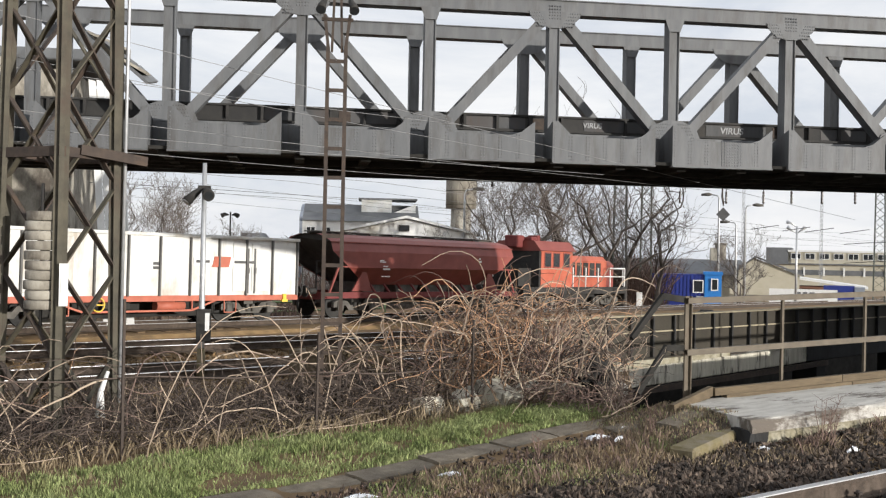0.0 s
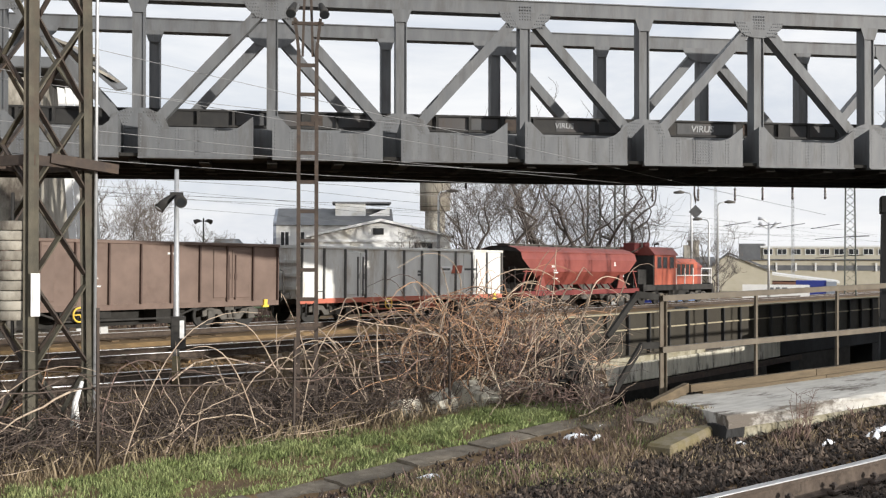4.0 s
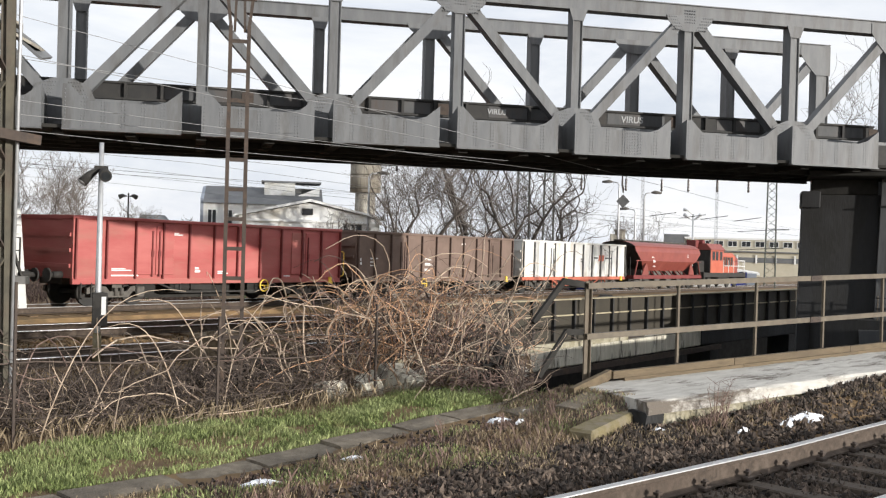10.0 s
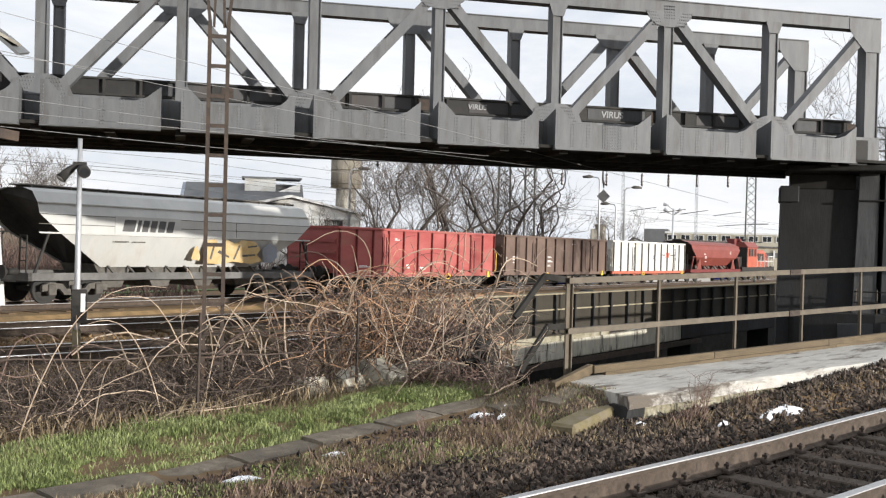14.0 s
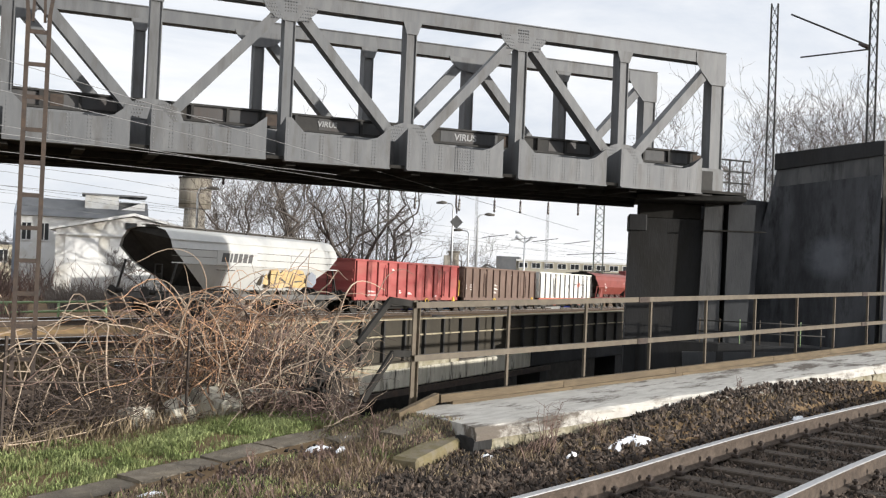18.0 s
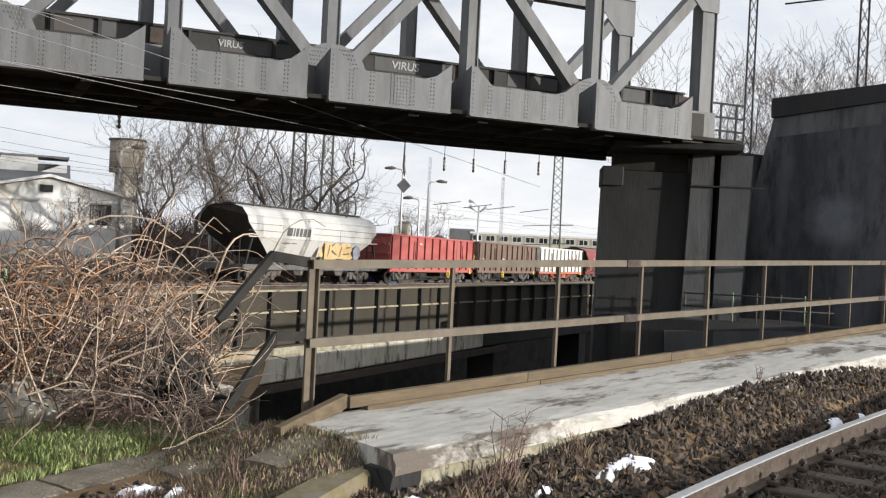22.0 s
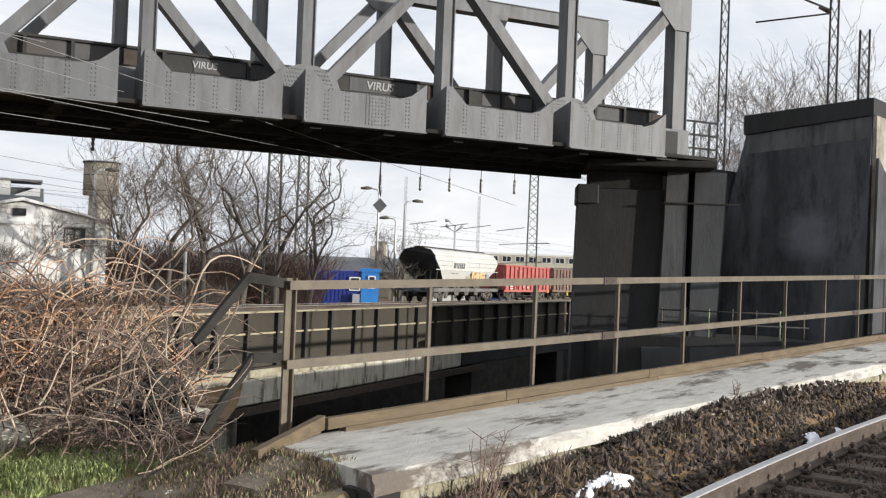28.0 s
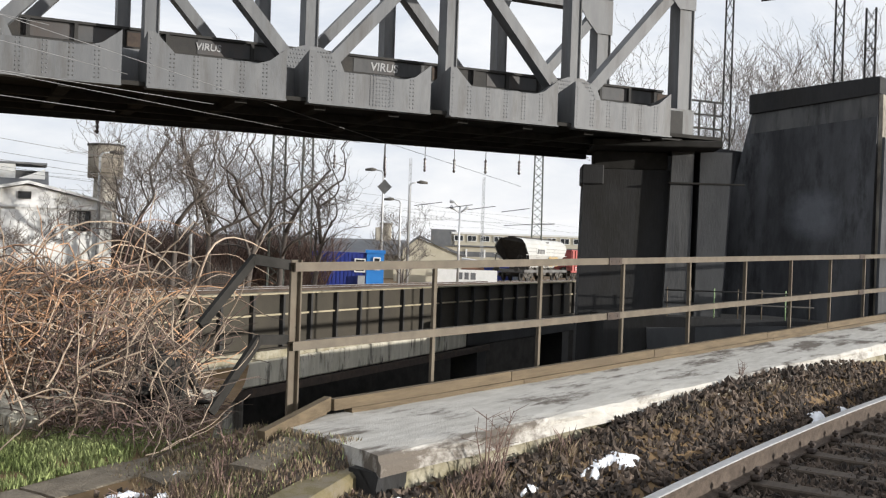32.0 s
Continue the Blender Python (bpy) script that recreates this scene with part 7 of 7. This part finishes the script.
def grass_place(r):
    while True:
        a, b = -1.5 + 12.4 * r.random(), r.uniform(9.0, 11.6)
        edge = 9.14 + 0.05 * (a - 4)
        if a > 10.0 and r.random() < (a - 10.0) / 0.9:
            continue
        top = 11.25 + 0.25 * math.sin(a * 1.3) - max(0, a - 9.5) * 0.35
        if edge + 0.15 * noise.noise((a * 2, 0, 0)) < b < top + 0.3 * noise.noise((a, 5, 0)):
            if noise.noise((a * 1.1, b * 1.6, 7)) + 0.6 * noise.noise((a * 4, b * 5, 17)) > -0.12 or r.random() < 0.13:
                return a, b, ground_z(a, b)


def dry_place(r):
    while True:
        a, b = r.uniform(-1.5, 10.9), r.uniform(9.1, 11.7)
        if noise.noise((a * 1.1, b * 1.6, 7)) < 0.1 + (b - 10.9) * 0.5:
            return a, b, ground_z(a, b)


def weed_place(r):
    while True:
        a, b = r.uniform(2.5, 10.4), r.uniform(7.3, 8.62)
        if noise.noise((a * 0.9, b * 0.9, 2)) > 0.05:
            return a, b, ground_z(a, b)


def straw_place(r):
    while True:
        a, b = r.uniform(2.0, 10.3), r.uniform(7.0, 8.66)
        if noise.noise((a * 0.8, b * 0.8, 20)) > -0.05:
            return a, b, ground_z(a, b)


def bank_place(r):
    a, b = r.uniform(-4, 11), r.uniform(11.0, 16.5)
    return a, b, ground_z(a, b)


def slab_foot(r):
    a = 9.9 + 24 * r.random() ** 1.6
    b = 7.24 - 0.3 * r.random() ** 2 + curve_b(a)
    return a, b, ground_z(a, b)


blades("grass", "short bright green winter grass beside the path", 70000, grass_place, (0.02, 0.085), (0.003, 0.008), 41, GRASS)
blades("dry_grass", "dry yellowed blades among the green grass", 4200, dry_place, (0.02, 0.11), (0.003, 0.006), 46, STRAW)
blades("grass", "patches of green weeds on the verge", 8000, weed_place, (0.02, 0.07), (0.004, 0.009), 42, GRASS)
blades("dry_grass", "tufts of dry straw-coloured grass on the verge", 9000, straw_place, (0.02, 0.1), (0.003, 0.006), 43, STRAW)
blades("dry_grass", "matted dry grass below the brambles", 14000, bank_place, (0.08, 0.28), (0.004, 0.008), 44, STRAW)
blades("dry_grass", "dry grass tufts at the foot of the footway", 5200, slab_foot, (0.02, 0.085), (0.003, 0.006), 45, STRAW)


def leaf_place(r):
    while True:
        a, b = r.uniform(2.0, 10.6), r.uniform(6.6, 8.62)
        if noise.noise((a * 1.3, b * 1.3, 30)) > -0.25:
            return a, b, ground_z(a, b) + 0.015


blades("leaf_litter", "dead brown leaves scattered on the verge", 9000, leaf_place, (0.01, 0.04), (0.007, 0.018), 47, CANE_DARK)
blades("leaf_litter", "pale dead leaves and chips on the verge", 3500, leaf_place, (0.008, 0.03), (0.006, 0.014), 48, CANE)


CLUMPS = ((8.7, 7.8, 0.3), (9.2, 8.15, 0.28), (9.8, 8.5, 0.25), (8.1, 7.5, 0.3), (7.0, 7.6, 0.35), (6.2, 8.1, 0.3), (10.7, 7.12, 0.16), (11.2, 7.16, 0.2), (12.3, 7.14, 0.2), (5.2, 7.7, 0.4))


def clump_place(r):
    a, b, s = r.choice(CLUMPS)
    a, b = a + r.gauss(0, s * 0.55), b + r.gauss(0, s * 0.45)
    return a, b, ground_z(a, b)


blades("dry_grass", "tall dry weed clumps on the verge and the footway's foot", 1500, clump_place, (0.04, 0.15), (0.0025, 0.005), 49, STRAW)
blades("dry_grass", "dark dead stems among the weed clumps", 500, clump_place, (0.08, 0.24), (0.002, 0.004), 50, CANE_DARK)


def bush_height(a, b):
    """How high the brambles stand over the bank."""
    h = 0.5 + 0.15 * noise.noise((a * 0.6, b * 0.6, 11))
    m = math.exp(-((a - 10.2) / (1.3 if a < 10.2 else 2.2)) ** 2)
    return h + 0.62 * m


def bush_place(r, b1=14.2, thin=0.55):
    while True:
        a, b = r.uniform(-3.5, 12.6), 11.35 + (b1 - 11.35) * r.random()
        if a > 9.9 + (b - 9.1):
            continue
        if r.random() < thin + (1 - thin) * math.exp(-((a - 10.2) / 2.2) ** 2):
            return Vector((a, b, ground_z(a, b) - 0.05))


def bush_top(a):
    """The height that the tangle reaches along the bank."""
    m = math.exp(-((a - 10.2) / 1.3) ** 2) if a < 10.2 else math.exp(-((a - 10.2) / 2.4) ** 4)
    return 0.72 + 0.12 * noise.noise((a * 0.9, 2.0, 0)) + 0.66 * m


def bramble_canes(name, label, count, seed, paint, length, rad, mound=0.0, over=0.0, curl=2.2, spot=None):
    """Canes that wander through the tangle in long bows and loops, under the top of the bush."""
    r = random.Random(seed)
    g = Geo()
    for i in range(count):
        o = bush_place(r, 13.4, 0.2)
        if r.random() < mound:
            o.x, o.y = r.uniform(8.7, 12.3), r.uniform(11.3, 13.2)
        if spot:
            o.x, o.y = r.uniform(spot[0], spot[1]), r.uniform(spot[2], spot[3])
        low = ground_z(o.x, o.y)
        top = spot[4] if spot else bush_top(o.x) + over * r.random()
        p = Vector((o.x, o.y, low + (top - low) * r.random() ** 0.9 * 0.85))
        th, up = r.uniform(0, 6.28), r.uniform(-0.3, 2.0)
        d = Vector((math.cos(th), math.sin(th) * 0.6, up)).normalized()
        axis = Vector((r.uniform(-0.6, 0.6), r.uniform(-1, 1), r.uniform(-0.6, 0.6))).normalized()
        l = r.uniform(*length)
        n = 12
        turn = r.uniform(-1, 1) * curl / n
        pts = []
        for k in range(n + 1):
            pts.append(p.copy())
            d.rotate(Matrix.Rotation(turn * (0.5 + r.random()), 3, axis))
            d += Vector((r.gauss(0, 0.11), r.gauss(0, 0.11), r.gauss(0, 0.11)))
            if p.z > top and d.z > -0.2:
                d.z -= 0.28
            if p.z < low + 0.05 and d.z < 0:
                d.z = 0.05
            if p.y < (spot[2] if spot else 11.15) and d.y < 0:
                d.y *= -0.3
            d.normalize()
            p = p + d * (l / n)
            if p.x > 10.3 and p.y < 10.9 and not spot:
                p.y = 10.9
        w = r.uniform(*rad)
        g.tube(pts, [w * (1 - 0.6 * k / n) for k in range(n + 1)], 4, False)
    return thing(name, label, "brambles", NEAR, kind="stuff", geo=g, material=paint)


bramble_canes("brambles", "pale grey-brown bramble canes looping over the bank", 115, 51, CANE, (0.6, 2.2), (0.006, 0.011), 0.5, 0.2, 1.5)
bramble_canes("brambles", "long arching orange-brown bramble canes", 75, 52, CANE_RED, (0.8, 2.2), (0.006, 0.011), 0.9, 0.25)
bramble_canes("brambles", "dark reddish bramble canes in the tangle", 140, 54, CANE_DARK, (0.5, 1.8), (0.006, 0.012), 0.5, 0.1, 1.7)
bramble_canes("brambles", "thick pale canes bowing over the bank", 80, 64, CANE, (1.0, 2.6), (0.009, 0.015), 0.35, 0.3, 2.0)
bramble_canes("brambles", "orange-brown canes massed near the railing's end", 105, 65, CANE_RED, (0.7, 2.4), (0.007, 0.012), 0.0, 0.3, 1.5, (9.3, 11.5, 11.2, 13.2, 1.3))
bramble_canes("brambles", "dark thin bramble stems", 330, 53, TWIG, (0.3, 1.3), (0.006, 0.011), 0.4, 0.0, 1.8)


# canes round the end of the railing
bramble_canes("brambles", "dark bramble canes round the railing's end brace", 60, 58, CANE_DARK, (0.4, 1.3), (0.006, 0.011), 0, 0.2, 1.8, (9.5, 10.7, 10.1, 11.4, 1.1))
bramble_canes("brambles", "black dead stems round the root stock", 60, 66, TWIG, (0.3, 1.0), (0.006, 0.013), 0, 0.1, 1.8, (9.6, 10.9, 10.1, 11.3, 0.9))
bramble_canes("brambles", "pale bramble canes round the railing's end brace", 40, 59, CANE, (0.5, 1.4), (0.006, 0.011), 0, 0.3, 1.6, (8.9, 10.5, 9.7, 11.3, 1.2))
bramble_canes("brambles", "thin dark stems before the railing's end brace", 50, 60, TWIG, (0.3, 0.9), (0.004, 0.008), 0, 0.1, 1.8, (9.35, 9.95, 8.98, 9.3, 1.2))
bramble_canes("brambles", "pale thin canes hooked on the end brace", 22, 61, CANE, (0.4, 1.0), (0.003, 0.006), 0, 0.1, 2.6, (9.35, 9.95, 8.95, 9.2, 1.25))


def lone_canes():
    """Single tall canes over the low bank, and dead ones lying along its foot."""
    r = random.Random(57)
    g = Geo()
    for a, x1, z1, x2, z2 in ((4.35, 4.9, 1.55, 6.2, 1.9), (5.0, 5.5, 1.0, 6.1, 0.82), (5.2, 5.4, 0.85, 5.9, 1.1), (6.9, 7.2, 1.5, 8.0, 1.95), (7.4, 7.7, 1.3, 8.6, 1.75), (6.2, 6.0, 1.2, 5.2, 1.5), (8.1, 7.7, 1.4, 7.0, 1.3), (2.6, 3.4, 1.3, 4.4, 1.2), (3.2, 2.8, 1.2, 1.9, 1.5)):
        b = r.uniform(11.3, 11.9)
        z0 = ground_z(a, b)
        pts = []
        for k in range(11):
            f = k / 10
            pts.append((a * (1 - f) ** 2 + 2 * x1 * f * (1 - f) + x2 * f * f, b + 0.12 * math.sin(f * 4 + a), z0 * (1 - f) ** 2 + 2 * (z1 * 1.15) * f * (1 - f) + (z2 - 0.35) * f * f))
        g.tube(pts, [0.009 - 0.0006 * k for k in range(11)], 5, False)
    for i in range(5):
        a = r.uniform(1.5, 9.0)
        l = r.uniform(0.8, 2.2)
        b = r.uniform(11.02, 11.3)
        g.tube([(a + l * k / 6, b + 0.05 * math.sin(k + i) + 0.1 * k / 6, ground_z(a + l * k / 6, b) + 0.05 + 0.03 * math.sin(k * 0.8 + i) + 0.1 * k / 6) for k in range(7)], [0.009 - 0.0008 * k for k in range(7)], 5, False)
    thing("brambles", "single tall pale canes and dead canes on the bank", "brambles", NEAR, kind="stuff", geo=g, material=CANE)


lone_canes()


def undergrowth_twigs(count, seed, label, paint, zmax):
    r = random.Random(seed)
    g = Geo()
    for i in range(count):
        o = bush_place(r)
        o.z += r.random() ** 1.3 * min(bush_height(o.x, o.y), zmax)
        d = Vector((r.uniform(-1, 1), r.uniform(-1, 1), r.uniform(-0.6, 0.9))).normalized()
        l = r.uniform(0.12, 0.5)
        if o.x > 8.7 and r.random() < 0.9:
            continue
        q = o + d * l * 0.5
        e = q + (d + Vector((r.uniform(-0.5, 0.5), r.uniform(-0.5, 0.5), r.uniform(-0.4, 0.4)))).normalized() * l * 0.5
        w = r.uniform(0.003, 0.007)
        g.tube([o, q, e], [w, w, w * 0.5], 3, False)
    return thing("thicket", label, "undergrowth", NEAR, kind="stuff", geo=g, material=paint)


undergrowth_twigs(17000, 61, "dense dark thicket of thin twigs under the brambles", TWIG, 0.62)
undergrowth_twigs(2200, 62, "pale dry stems in the thicket", CANE, 0.9)


def end_litter():
    """Dead stems and leaf litter round the foot of the railing's end post."""
    r = random.Random(63)
    g = Geo()
    for i in range(2000):
        a, b = r.uniform(9.7, 12.2), r.uniform(9.3, 12.2)
        if a > 9.95 + (b - 9.1):
            continue
        z = ground_z(a, b) + 0.28 * r.random() ** 2
        d = Vector((r.uniform(-1, 1), r.uniform(-1, 1), r.uniform(-0.3, 0.7))).normalized() * r.uniform(0.08, 0.32)
        w = r.uniform(0.003, 0.007)
        g.tube([(a, b, z), (a + d.x * 0.5, b + d.y * 0.5, z + d.z * 0.6), (a + d.x, b + d.y, z + d.z * 0.8)], [w, w, w * 0.5], 3, False)
    thing("thicket", "dead stems and leaf litter at the foot of the end post", "undergrowth", NEAR, kind="stuff", geo=g, material=CANE_DARK)


end_litter()


def litter_place(r):
    while True:
        a, b = r.uniform(9.6, 11.5), r.uniform(8.3, 11.5)
        if a < 9.9 + (b - 9.1):
            return a, b, ground_z(a, b)


blades("dry_grass", "flattened dry grass round the railing's end", 2600, litter_place, (0.015, 0.06), (0.004, 0.008), 46, STRAW)


def ramp_place(r):
    a, b = r.uniform(9.1, 10.5), r.uniform(7.65, 9.3)
    return a, b, ramp_z(a, b)


blades("dry_grass", "dry stems and leaf litter on the earth ramp", 3800, ramp_place, (0.015, 0.07), (0.003, 0.008), 67, STRAW)
blades("leaf_litter", "dead brown leaves on the earth ramp", 2200, ramp_place, (0.01, 0.04), (0.007, 0.018), 68, CANE_DARK)
blades("grass", "green weeds at the footway's end", 900, ramp_place, (0.02, 0.06), (0.004, 0.008), 69, GRASS)


def dry_shrub(a, b, h, seed):
    r = random.Random(seed)
    t = thing("dry_weed", "dry branching weed stalk beside the footway", "weed", NEAR @ pose(a, b, ground_z(a, b)), group="dry weed stalks")
    for i in range(5):
        g = Geo()
        d = Vector((r.uniform(-0.35, 0.35), r.uniform(-0.35, 0.35), 1)).normalized()
        tip = d * h * r.uniform(0.6, 1.0)
        g.tube([(0, 0, 0), tip * 0.5, tip], [0.006, 0.005, 0.0025], 4, False)
        stalk = part("stalk", g, CANE_DARK, t)
        for k in range(6):
            o = tip * r.uniform(0.3, 1.0)
            e = o + Vector((r.uniform(-1, 1), r.uniform(-1, 1), r.uniform(0.1, 1))).normalized() * h * 0.22
            part("twig", Geo().tube([o, e], [0.0034, 0.0018], 3, False), CANE_DARK, stalk)


for i, (a, b, h) in enumerate(((11.15, 7.18, 0.66), (11.4, 7.2, 0.55), (10.9, 7.1, 0.3), (9.4, 8.3, 0.34), (8.3, 8.1, 0.3), (9.9, 8.7, 0.36), (7.6, 8.3, 0.3), (16.5, 7.0, 0.3))):
    dry_shrub(a, b, h, 70 + i)


def stump():
    t = thing("bramble_root", "dark gnarled root stock below the railing brace", "root", NEAR @ pose(10.75, 10.5, ground_z(10.75, 10.5)))
    r = random.Random(9)
    part("stock", Geo().tube([(-0.1, 0, -0.1), (-0.04, 0.02, 0.16), (0.05, 0, 0.34), (0.0, 0.03, 0.52), (-0.1, 0.02, 0.66)], [0.17, 0.13, 0.12, 0.13, 0.05], 9), SOOT_SHADE, t)
    part("stock", Geo().tube([(0.28, 0.1, -0.1), (0.24, 0.1, 0.2), (0.12, 0.08, 0.36), (0.2, 0.05, 0.6)], [0.1, 0.08, 0.075, 0.03], 8), SOOT_SHADE, t)
    for i in range(12):
        a = r.uniform(0, 6.28)
        h = r.uniform(0.1, 0.5)
        part("root", Geo().tube([(0, 0, h), (0.14 * math.cos(a), 0.14 * math.sin(a), h + 0.12), (0.26 * math.cos(a + 0.5), 0.2 * math.sin(a), h + r.uniform(-0.05, 0.3)), (0.5 * math.cos(a), 0.36 * math.sin(a), h + r.uniform(-0.2, 0.35))], [0.06, 0.045, 0.034, 0.014], 7), SOOT_SHADE, t)


stump()


# ---- what moves ----
def motions():
    times = [0.0, 4.0, 8.0, 12.0, 16.0, 17.5, 18.0, 19.0, 20.0, 21.0, 22.5, 24.0, 26.0, 28.5, 30.0, 32.0]
    for t, offset in VEHICLES:
        walk(t, [(q, train_pose(train_s(q) + offset)) for q in times])
    # the wheels roll on the rail: rows every eighth of a second
    start = train_s(0)
    turns = [(0.125 * i, math.degrees((train_s(0.125 * i) - start) / (0.46 * KT))) for i in range(257)]
    for w in WHEELSETS:
        o = w.location.copy()
        walk(w, [(q, pose(o.x, o.y, o.z, 0, a % 360.0, 0)) for q, a in turns])


motions()
